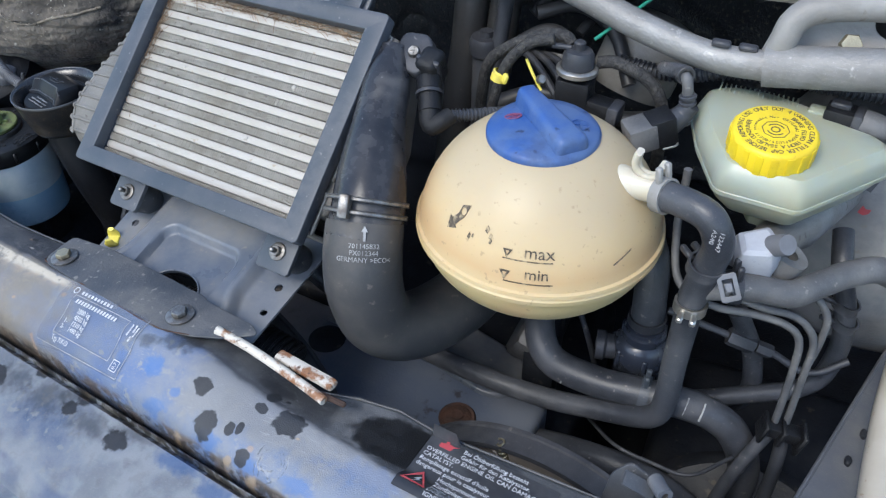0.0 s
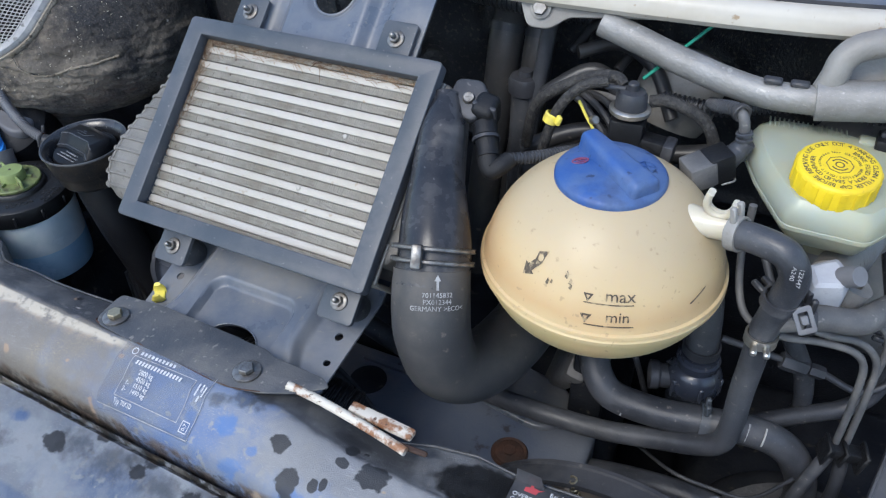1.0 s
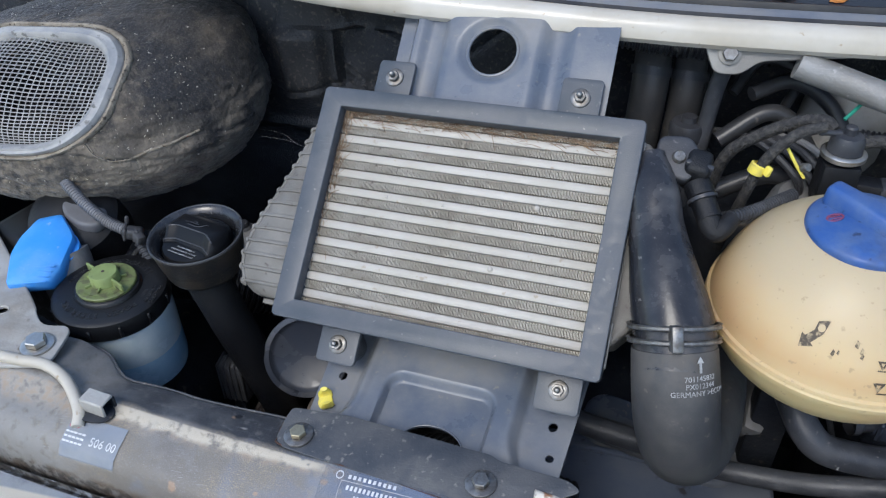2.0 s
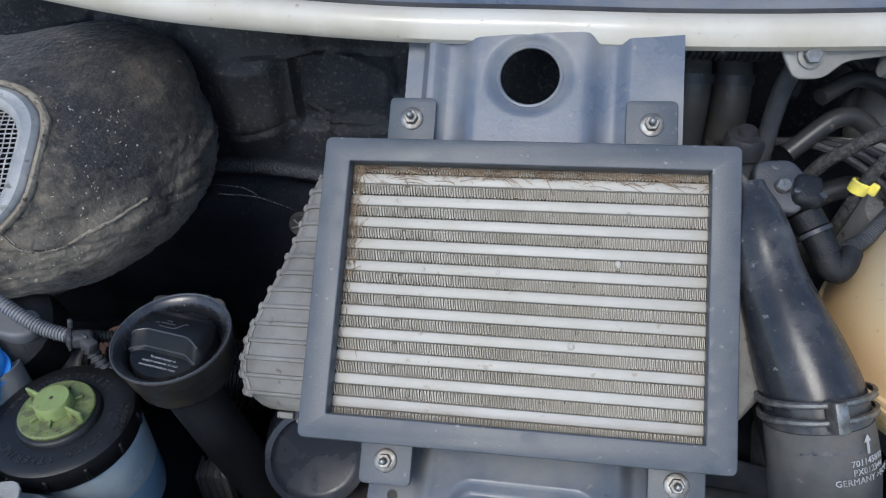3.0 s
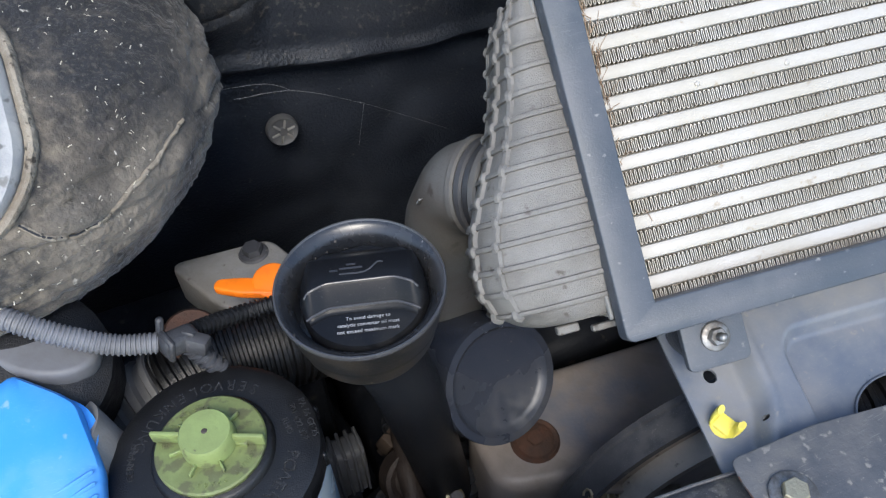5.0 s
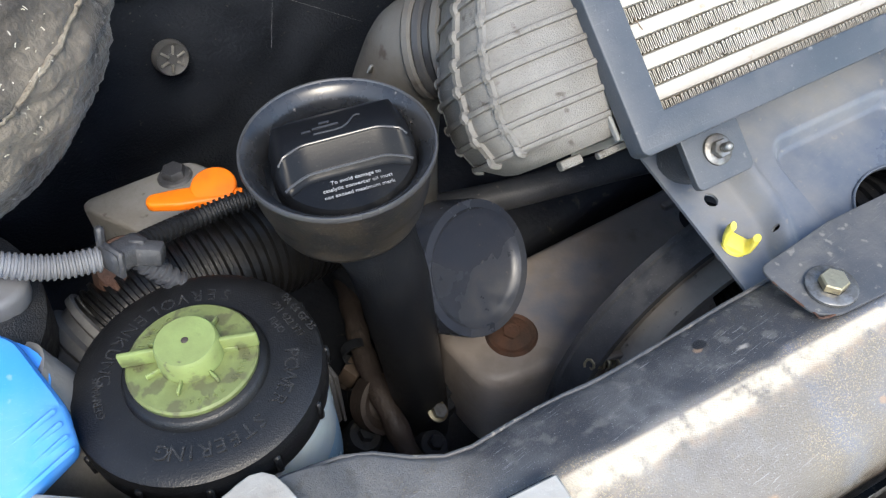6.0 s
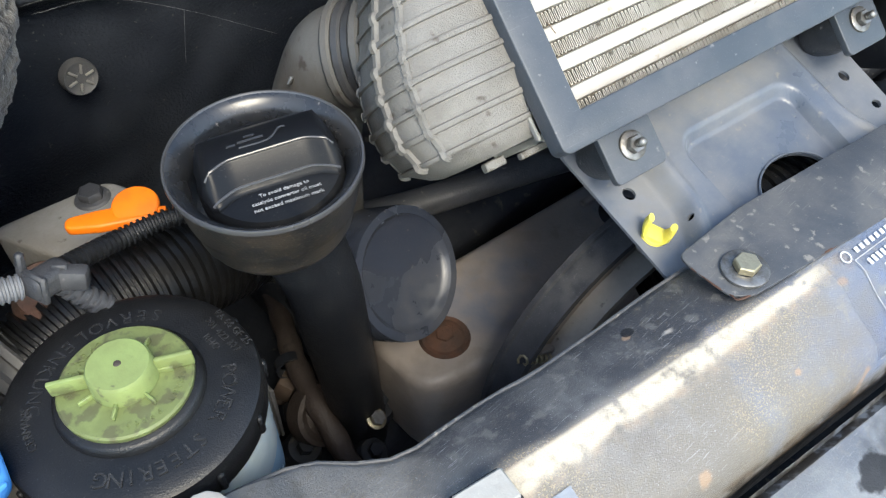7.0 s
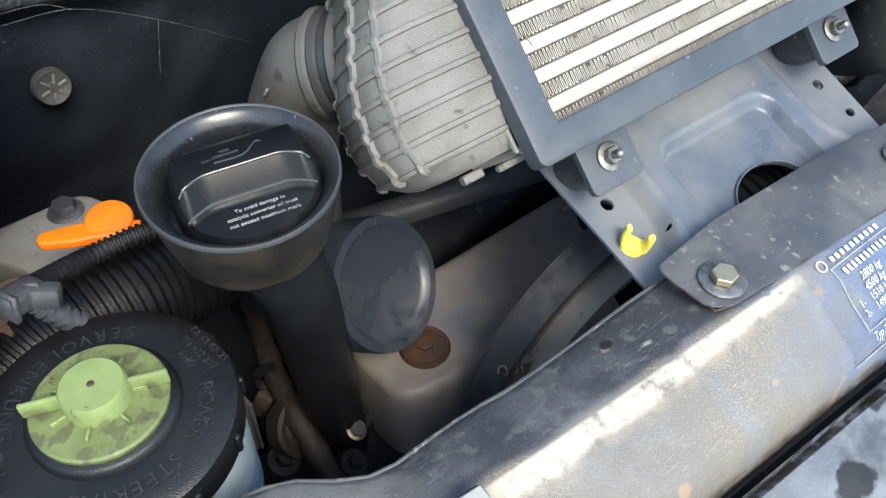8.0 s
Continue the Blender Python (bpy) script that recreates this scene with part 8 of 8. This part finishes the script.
# conduits by the filler
wire = thing("grey_conduit", at((-0.70, 0.49, 0.97)), "dusty grey ribbed wiring conduit with a branch connector", "conduit")
W0 = (-0.70, 0.49, 0.97)
part("conduit", corrugated(rel([(-0.742, 0.505, 0.998), (-0.729, 0.493, 0.996), (-0.712, 0.486, 0.984), (-0.694, 0.481, 0.973), (-0.676, 0.478, 0.968)], W0), 0.0052, 0.0022, 0.0007, 16), M["grey_wire"], wire, "grey ribbed conduit")
part("branch", join(block(0.018, 0.011, 0.011, 0.0035, 3), moved(block(0.008, 0.015, 0.009, 0.002, 2), pose(0.005, -0.005, 0.0, 0, 0, 35)), moved(block(0.003, 0.0125, 0.0125, 0.001, 1), pose(-0.006, 0, 0)), moved(block(0.002, 0.006, 0.0115, 0.0006, 1), pose(0.003, -0.003, 0.0005, 0, 0, 35)), moved(block(0.0035, 0.0035, 0.012, 0.001, 1), pose(-0.006, 0.006, 0.007))), M["branch_plastic"], wire, at=pose(0.033, -0.014, -0.003, 0, 15, 20))
part("tail", corrugated(rel([(-0.664, 0.476, 0.963), (-0.661, 0.474, 0.957), (-0.6575, 0.4715, 0.951), (-0.653, 0.469, 0.944)], W0), 0.0050, 0.0036, 0.0012, 14), M["plastic_grey"], wire)
part("dark_run", corrugated(rel([(-0.667, 0.479, 0.964), (-0.6585, 0.487, 0.958), (-0.634, 0.4945, 0.950), (-0.612, 0.4920, 0.950), (-0.590, 0.487, 0.946), (-0.565, 0.49, 0.93)], W0), 0.0047, 0.0026, 0.0011, 14), M["plastic"], wire, "black ribbed conduit")
AIR = (-0.66, 0.514, 0.88)
air = thing("air_hose", at(AIR), "wide ribbed black air hose behind the reservoir", "hose")
part("bellows", corrugated(rel([(-0.690, 0.503, 0.892), (-0.66, 0.508, 0.899), (-0.620, 0.509, 0.898), (-0.585, 0.514, 0.889), (-0.552, 0.530, 0.868), (-0.530, 0.560, 0.82)], AIR), 0.027, 0.0043, 0.0024, 30), M["bellows"], air)
part("ribbed_sleeve", corrugated(rel([(-0.750, 0.490, 0.845), (-0.722, 0.498, 0.872), (-0.700, 0.502, 0.886), (-0.680, 0.505, 0.894)], AIR), 0.0295, 0.0088, 0.0030, 32), M["stay_dark"], air, "grey moulded sleeve with broad flat ribs")
for off in (-0.006, 0.006):
    part("sleeve_bridge", moved(block(0.0035, 0.022, 0.004, 0.001, 1), pose(off, 0, 0)), M["stay_dark"], air, at=axis_pose((-0.0435, -0.030, 0.0175), (-0.35, -0.65, 0.65), 20))
part("sleeve_bridge", block(0.012, 0.004, 0.004, 0.001, 1), M["stay_dark"], air, at=axis_pose((-0.0435, -0.030, 0.0175), (-0.35, -0.65, 0.65), 20))
mount = thing("gearbox_mount", at((-0.625, 0.545, 0.905)), "dusty dull alloy mount with a bolt", "bracket")
part("casting", moved(shape2d([soften([(-0.0413, 0.0437), (0.0167, 0.0390), (0.0274, 0.0131), (0.0258, -0.0225), (-0.0060, -0.0127), (-0.0216, 0.0038)], 0.006)], 0.03, 0.003, 2), pose(0, 0, -0.0152)), M["gearbox"], mount)
part("bolt", join(hexagon(0.0065, 0.006, 0.0), lathe([(0.0, 0.0015), (0.0085, 0.0015), (0.0095, 0.0), (0, 0)], 24)), M["plastic_grey"], mount, at=pose(0.0059, 0.0326, 0))
part("ring_boss", lathe([(0.006, 0.0), (0.014, 0.0), (0.016, -0.004), (0.016, -0.05)], 28), M["rust"], mount, at=axis_pose((-0.040, -0.032, 0.020), (0.1, -0.5, 1)))
part("lower_leg", block(0.05, 0.04, 0.45, 0.01, 2, (0.0, 0.0, -0.24)), M["dark"], mount)
dip = thing("dipstick_handle", at((-0.6256, 0.5159, 0.9409), 0, 0, -29) @ Matrix.Scale(0.94, 4), "orange plastic oil dipstick handle", "dipstick")
part("bar", shape2d([soften([(-0.0225, -0.0026), (-0.0225, 0.0020), (-0.010, 0.0042), (0.010, 0.0055), (0.0165, 0.0045), (0.0165, -0.0032), (-0.008, -0.0044)], 0.0022)], 0.0055, 0.0016, 3), M["orange"], dip)
part("disc", moved(shape2d([ellipse(0, 0, 0.0100, 0.0098)], 0.0045, 0.0014, 2), pose(0.0088, 0.0046, 0.0020, 12, 0, 0)), M["orange"], dip)
part("stub", block(0.007, 0.0036, 0.003, 0.001, 2, (0.0195, 0.001, 0.0005)), M["orange"], dip)
part("stem", lathe([(0.0025, 0.0), (0.0025, -0.010)], 12), M["orange"], dip, at=pose(0.006, 0.002, 0))
lamp_back = thing("headlamp_housing", at((-0.79, 0.50, 0.87), 0, 0, -20), "dark moulded plastic housing behind the washer neck", "housing")
part("shell", block(0.10, 0.07, 0.10, 0.014, 3, (0.02, 0.0, 0.03)), M["plastic"], lamp_back)
part("web", block(0.05, 0.005, 0.05, 0.001, 1, (0.055, -0.038, 0.03)), M["plastic"], lamp_back)
part("round_back", lathe([(0, 0.03), (0.03, 0.028), (0.04, 0.02), (0.042, -0.02)], 36), M["plastic"], lamp_back, at=axis_pose((0.045, 0.02, 0.075), (0.3, -0.4, 1)))
grey_cap = thing("conduit_holder", at((-0.732, 0.500, 0.968), 0, 10, -30), "grey plastic holder under the conduit", "clip")
part("pad", moved(shape2d([ellipse(0, 0, 0.022, 0.013)], 0.012, 0.003, 2), pose(0.008, 0, 0)), M["grey_wire"], grey_cap)
rubbish = ((-0.530, 0.465, 0.735, 0.016), (-0.552, 0.440, 0.730, 0.011), (-0.585, 0.470, 0.735, 0.013), (-0.520, 0.505, 0.740, 0.014))
for x, y, z, r in rubbish:
    n_ = thing("engine_fitting", axis_pose((x, y, z), (0.2, -0.4, 1)), "oily bolt boss low beside the engine", "fitting", "engine fittings")
    part("boss", lathe([(0, r * 0.4), (r * 0.8, r * 0.35), (r, 0.0), (r, -0.05)], 24), M["dark"], n_)
    part("nut", hexagon(r * 0.45, r * 0.5, r * 0.35), M["dark"], n_)

old_hose = thing("old_hose", at((-0.560, 0.49, 0.76)), "perished brown rubber hose deep beside the filler tube", "hose")
part("pipe", hose(rel([(-0.530, 0.580, 0.755), (-0.548, 0.535, 0.765), (-0.561, 0.500, 0.768), (-0.570, 0.458, 0.765), (-0.572, 0.43, 0.74)], (-0.560, 0.49, 0.76)), lambda t: 0.0075 + 0.0006 * math.sin(40 * t), 14), M["old_rubber"], old_hose)
clamp_ring(old_hose, Vector((-0.003, 0.018, 0.0075)), (-0.3, -0.9, 0.05), 0.0078, "dark", tangs=False)
block_plug = thing("cable_plug", at((-0.569, 0.506, 0.752), 20, 10, 30), "small dusty beige plastic plug low in the bay", "connector")
part("housing", block(0.015, 0.012, 0.016, 0.002, 2), M["beige_plug"], block_plug)
part("collar", block(0.011, 0.009, 0.012, 0.002, 1, (0, 0, -0.011)), M["old_rubber"], block_plug)
part("stalk", block(0.008, 0.008, 0.29, 0.001, 1, (0, 0, -0.160)), M["dark"], block_plug, at=pose(0, 0, 0, -20, -5, 0))
for p, d, r in (((-0.546, 0.441, 0.765), (0.2, -0.5, 1), 0.0050), ((-0.497, 0.444, 0.763), (0.3, -0.6, 1), 0.0048)):
    stud = thing("flange_bolt", axis_pose(p, d), "oily bright-edged steel flange bolt low by the engine", "bolt", "engine flange bolts")
    bolt_parts(stud, Matrix(), r, r * 1.35, mat="clamp", washer_mat="steel_old")
    part("shank", lathe([(r * 0.6, 0.0), (r * 0.6, -0.30)], 12), M["dark"], stud)
disc_w = thing("pulley", axis_pose((-0.566, 0.470, 0.757), (0.15, -0.75, 0.6)), "grimy small belt pulley low by the filler tube", "pulley")
part("rim", lathe([(0.0, 0.004), (0.010, 0.004), (0.013, 0.002), (0.017, 0.004), (0.020, 0.003), (0.0205, -0.010), (0.0, -0.010)], 32), M["old_rubber"], disc_w)
part("hub", hexagon(0.006, 0.005, 0.004), M["clamp"], disc_w)
part("bracket", block(0.016, 0.016, 0.30, 0.003, 1, (0, -0.10, -0.13)), M["dark"], disc_w, at=pose(0, 0, 0, 30, 0, 0))

# ---- small things on the lock carrier ----
stop = thing("bonnet_stop", at((-0.603, 0.3035, 0.9460), 0, 0, -10), "folded cream metal bonnet stop in a dark recess", "bracket")
part("recess", moved(shape2d([ellipse(-0.003, -0.003, 0.0165, 0.0095)], 0.002, 0.0006, 1), pose(0, 0, 0.0022)), M["dark"], stop)
part("front_leaf", block(0.020, 0.0025, 0.014, 0.0008, 1, (0, -0.005, 0.007)), M["flange"], stop)
part("top_leaf", block(0.020, 0.012, 0.0025, 0.0008, 1, (0, 0.0, 0.0132)), M["flange"], stop)
part("rear_leaf", block(0.020, 0.0025, 0.012, 0.0008, 1, (0, 0.006, 0.006)), M["dark"], stop)
lever = thing("latch_lever", at((-0.2475, 0.2770, 0.9485), 0, 0, -4), "rusty cream painted bonnet latch rod and strip", "latch")
part("rod", hose([Vector((-0.046, 0.000, 0.015)), Vector((-0.02, 0.001, 0.009)), Vector((0.02, -0.004, 0.005)), Vector((0.047, -0.009, 0.003))], 0.0032, 14), M["cream_rust"], lever)
part("strip", moved(block(0.050, 0.009, 0.0055, 0.0022, 2), pose(0.022, 0.006, 0.004, 0, 0, -6)), M["cream_rust"], lever)
part("tail", block(0.02, 0.004, 0.003, 0.001, 1, (0.050, -0.004, 0.0005)), M["rust"], lever)
latch = thing("latch_hook", at((-0.005, 0.300, 0.915)), "grey steel bonnet latch bracket", "latch")
part("plate", moved(shape2d([soften([(-0.022, -0.03), (0.010, -0.03), (0.014, 0.014), (-0.004, 0.026), (-0.014, 0.016)], 0.004)], 0.0025, 0.0008), pose(0, 0, 0.0, 70, 0, 10)), M["strap"], latch)
part("folded_lip", moved(block(0.022, 0.010, 0.0025, 0.001, 2), pose(0.002, -0.004, 0.0215, 20, 28, 10)), M["strap"], latch)
part("eye", lathe([(0.002, -0.007), (0.0050, -0.007), (0.0050, 0.007), (0.002, 0.007)], 24), M["rail_paint"], latch, at=axis_pose((0.014, -0.002, 0.0235), (0.6, -0.8, 0.2)))


def on_carrier(x, y):
    """Height of the carrier's top at a place."""
    sec = carrier_section(x)
    for (y1, z1), (y2, z2) in zip(sec[3:], sec[4:]):
        if y2 <= y <= y1:
            f = (y1 - y) / max(1e-6, y1 - y2)
            return z1 + (z2 - z1) * f
    return sec[5][1]


def drape(bm, cx, cy, turn, lift):
    """Lays flat artwork on the carrier's top."""
    c, s = math.cos(radians(turn)), math.sin(radians(turn))
    for v in bm.verts:
        x, y = cx + v.co.x * c - v.co.y * s, cy + v.co.x * s + v.co.y * c
        v.co = (x, y, on_carrier(x, y) + lift + v.co.z)
    return bm


def sheet_grid(w, h, t=0.0002, n=26):
    bm = block(w, h, t, 0, 1)
    bmesh.ops.subdivide_edges(bm, edges=[e for e in bm.edges if e.calc_length() > 0.005], cuts=n, use_grid_fill=True)
    return bm


def frame_lines(w, h, t=0.0006):
    return join(*[subdivided(block(a, b, 0.0002, 0, 1, (x, y, 0)), 8) for a, b, x, y in ((w, t, 0, h / 2), (w, t, 0, -h / 2), (t, h, -w / 2, 0), (t, h, w / 2, 0))])


def sticker(name, cx, cy, turn, w, h, mat, label, art):
    bm = drape(sheet_grid(w, h), cx, cy, turn, 0.0011)
    ob = thing(name, at((cx, cy, on_carrier(cx, cy))), label, "sticker")
    m = Matrix.Translation((-cx, -cy, -on_carrier(cx, cy)))
    part("backing", moved(bm, m), M[mat], ob)
    for nm, ink, abm in art:
        part(nm, moved(drape(abm, cx, cy, turn, 0.0014), m), M[ink], ob, smooth=False)
    return ob


def lines_of(rows, size, x, y0, step, align="LEFT"):
    return join(*[moved(letters(r, size, 0.0002, align), pose(x, y0 - step * i, 0)) for i, r in enumerate(rows)])


def bars(n, w, h, x0, y, gap):
    return join(*[block(w, h, 0.0002, 0, 1, (x0 + gap * k, y, 0)) for k in range(n)])


plate = sticker("weight_plate", -0.3870, 0.2568, -7.5, 0.086, 0.040, "sticker_blue", "dusty blue identification sticker with white lines and weights", [
    ("border", "ink_grey", frame_lines(0.058, 0.026, 0.0004)),
    ("outer_border", "ink_grey", join(*[subdivided(block(a, b, 0.0002, 0, 1, (x, y, 0)), 8) for a, b, x, y in ((0.084, 0.0003, 0, -0.01925), (0.0003, 0.0385, 0.042, 0))])),
    ("weights", "ink_white", lines_of(["2800 kg", "4500 kg", "1510 kg", "1490 kg"], 0.0042, -0.018, 0.004, 0.0039)),
    ("axle_numbers", "ink_white", lines_of(["1-", "2-"], 0.0042, -0.0255, -0.0038, 0.0039)),
    ("type_line", "ink_white", moved(letters("Typ 70X1D", 0.0036, 0.0002), pose(-0.0275, -0.0158, 0))),
    ("number_bar", "ink_white", bars(15, 0.0016, 0.0030, -0.0235, 0.0092, 0.0029)),
    *[("maker_bar", "ink_white", block(0.0019, 0.0023, 0.0002, 0, 1, (-0.0245 + 0.0034 * k, 0.0160, 0))) for k in range(10)],
    ("round_emblem", "ink_white", join(moved(shape2d([ellipse(-0.0315, 0.0160, 0.0026, 0.0026), ellipse(-0.0315, 0.0160, 0.0020, 0.0020)[::-1]], 0.0002, 0.00003, 0), Matrix()))),
    ("side_bar", "ink_white", join(block(0.0012, 0.008, 0.0002, 0, 1, (0.0335, 0.008, 0)), block(0.0012, 0.011, 0.0002, 0, 1, (0.0365, 0.007, 0)), block(0.0010, 0.007, 0.0002, 0, 1, (0.0392, 0.008, 0)))),
    ("side_code", "ink_white", moved(join(frame_lines(0.0065, 0.0060, 0.0004), letters("0.7", 0.0036, 0.0002, "CENTER")), pose(0.0365, -0.0135, 0, 0, 0, 90))),
])
sticker("oil_norm_label", -0.5985, 0.2820, -8, 0.046, 0.024, "sticker_clear", "small faded oil specification sticker reading 506 00", [
    ("number", "ink_white", moved(letters("506 00", 0.0078, 0.0002, "CENTER"), pose(0.010, -0.002, 0))),
    ("small_print", "ink_white", join(*[bars(5, 0.0028, 0.0011, -0.021, 0.001 - 0.003 * k, 0.0034) for k in range(3)])),
    ("red_mark", "ink_red", moved(block(0.008, 0.0045, 0.0002, 0, 1), pose(-0.018, 0.0065, 0))),
])
sticker("warning_label", -0.0905, 0.2515, -6.5, 0.088, 0.050, "sticker_black", "black warning sticker with white multilingual text", [
    ("text", "ink_white", join(lines_of(["Bei Ölüberfüllung besteht", "Gefahr für den Katalysator."], 0.0043, -0.020, 0.0215, 0.0042), lines_of(["OVERFILLED ENGINE OIL CAN DAMAGE", "CATALYST.", "Remplissage excessif d'huile", "dangereux pour le catalyseur."], 0.0043, -0.042, 0.0130, 0.0042), lines_of(["Hochspannung: vor Berühren der", "Zündanlage Motor abstellen.", "HIGH VOLTAGE: STOP", "ENGINE BEFORE TOUCHING", "IGNITION SYSTEM."], 0.0043, -0.024, -0.0045, 0.0042))),
    ("oil_can_symbol", "ink_red", moved(join(shape2d([[(-0.005, -0.002), (0.003, -0.002), (0.004, 0.001), (0.007, 0.003), (0.004, 0.002), (0.001, 0.0025), (-0.005, 0.001)]], 0.0002, 0.00003, 0), block(0.002, 0.003, 0.0002, 0, 1, (-0.001, 0.003, 0))), pose(-0.031, 0.0195, 0))),
    ("voltage_triangle", "ink_red", moved(shape2d([[(-0.0085, -0.006), (0.0085, -0.006), (0, 0.008)], [(-0.0065, -0.0048), (0, 0.0058), (0.0065, -0.0048)]], 0.0002, 0.00003, 0), pose(-0.0335, -0.012, 0))),
    ("voltage_flash", "ink_white", moved(shape2d([[(0.0, 0.004), (-0.002, 0.0), (0.0002, 0.0), (-0.001, -0.004), (0.0022, 0.001), (0.0002, 0.001), (0.0015, 0.004)]], 0.0002, 0.00003, 0), pose(-0.0335, -0.0125, 0))),
])

ribbed = thing("ribbed_connector", at((-0.6067, 0.4797, 0.765)), "dusty grey-black ribbed plastic connector beside the filler tube", "connector")
part("body", block(0.028, 0.018, 0.052, 0.005, 3, (0, 0, 0.024)), M["stay_dark"], ribbed)
for k in range(5):
    part("rib", block(0.0026, 0.021, 0.050, 0.0008, 1, (-0.0116 + 0.0058 * k, 0, 0.026)), M["stay_dark"], ribbed)
part("stalk", block(0.012, 0.012, 0.315, 0.002, 1, (0, 0, -0.1575)), M["dark"], ribbed)

web = bmesh.new()
for pts in ([(-0.602, 0.62, 0.988), (-0.567, 0.62, 0.983), (-0.525, 0.62, 0.960), (-0.469, 0.62, 0.921)], [(-0.63, 0.655, 0.975), (-0.585, 0.63, 0.987), (-0.567, 0.62, 0.983)], [(-0.525, 0.62, 0.960), (-0.529, 0.62, 0.942), (-0.532, 0.62, 0.928)]):
    sweep(web, curve_points(pts, 8), 0.00006, 4)
solo("cobweb", web, M["ink_grey"], "thin cobweb threads stretched across the bulkhead", "cobweb")

rnd = random.Random(12)
leaves = bmesh.new()
for k in range(420):
    x = rnd.uniform(-0.66, 0.14)
    y = table(x, COWL) + rnd.uniform(0.037, 0.100)
    z = 1.146 + 0.0215 + 0.85 * (y - table(x, COWL) - 0.035)
    s, a, tilt = rnd.uniform(0.006, 0.014), rnd.uniform(0, 360), rnd.uniform(-25, 25)
    outline = [(0, -1), (0.35, -0.5), (0.55, 0.0), (0.35, 0.55), (0, 1), (-0.35, 0.55), (-0.55, 0.0), (-0.35, -0.5)]
    m = pose(x, y, z + rnd.uniform(0.001, 0.006), 42 + tilt, rnd.uniform(-20, 20), 0) @ pose(0, 0, 0, 0, 0, a)
    vs = [leaves.verts.new(m @ Vector((u * s * 0.8, w * s, 0.25 * s * abs(u)))) for u, w in outline]
    leaves.faces.new(vs)
bmesh.ops.solidify(leaves, geom=leaves.faces[:], thickness=0.0003)
tagged(link_mesh("fallen_leaves", leaves, M["leaf"], smooth=False), "dry orange autumn leaves lying at the foot of the windscreen", "leaves", kind="stuff")

rnd = random.Random(31)
lint = bmesh.new()
for k in range(300):
    a, b = rnd.uniform(-0.6, 1.4), rnd.uniform(-1.3, 1.3)
    if inside(a, b, [(cen[0] + (u - cen[0]) * 1.25, cen[1] + (v - cen[1]) * 1.25) for u, v in WIN]):
        continue
    p = on_drum(a, b, 0.0030)
    q = p + Vector((rnd.gauss(0, 1), rnd.gauss(0, 1), rnd.gauss(0, 0.5))).normalized() * rnd.uniform(0.0004, 0.0022)
    sweep(lint, [p, (p + q) / 2 + Vector((0, 0, 0.0003)), q], rnd.uniform(0.00012, 0.0003), 4)
tagged(link_mesh("lint", lint, M["milky"]), "pale lint and sawdust flecks stuck to the intake drum", "debris", kind="stuff")
rod = thing("bent_rod", at((-0.69, 0.35, 0.957)), "cream painted bent steel rod on the wing flange", "rod")
part("bar", hose(rel([(-0.705, 0.331, 0.956), (-0.681, 0.329, 0.956), (-0.660, 0.329, 0.955), (-0.638, 0.3195, 0.953), (-0.617, 0.300, 0.950), (-0.612, 0.288, 0.945)], (-0.69, 0.35, 0.957)), 0.0044, 14), M["cream"], rod)
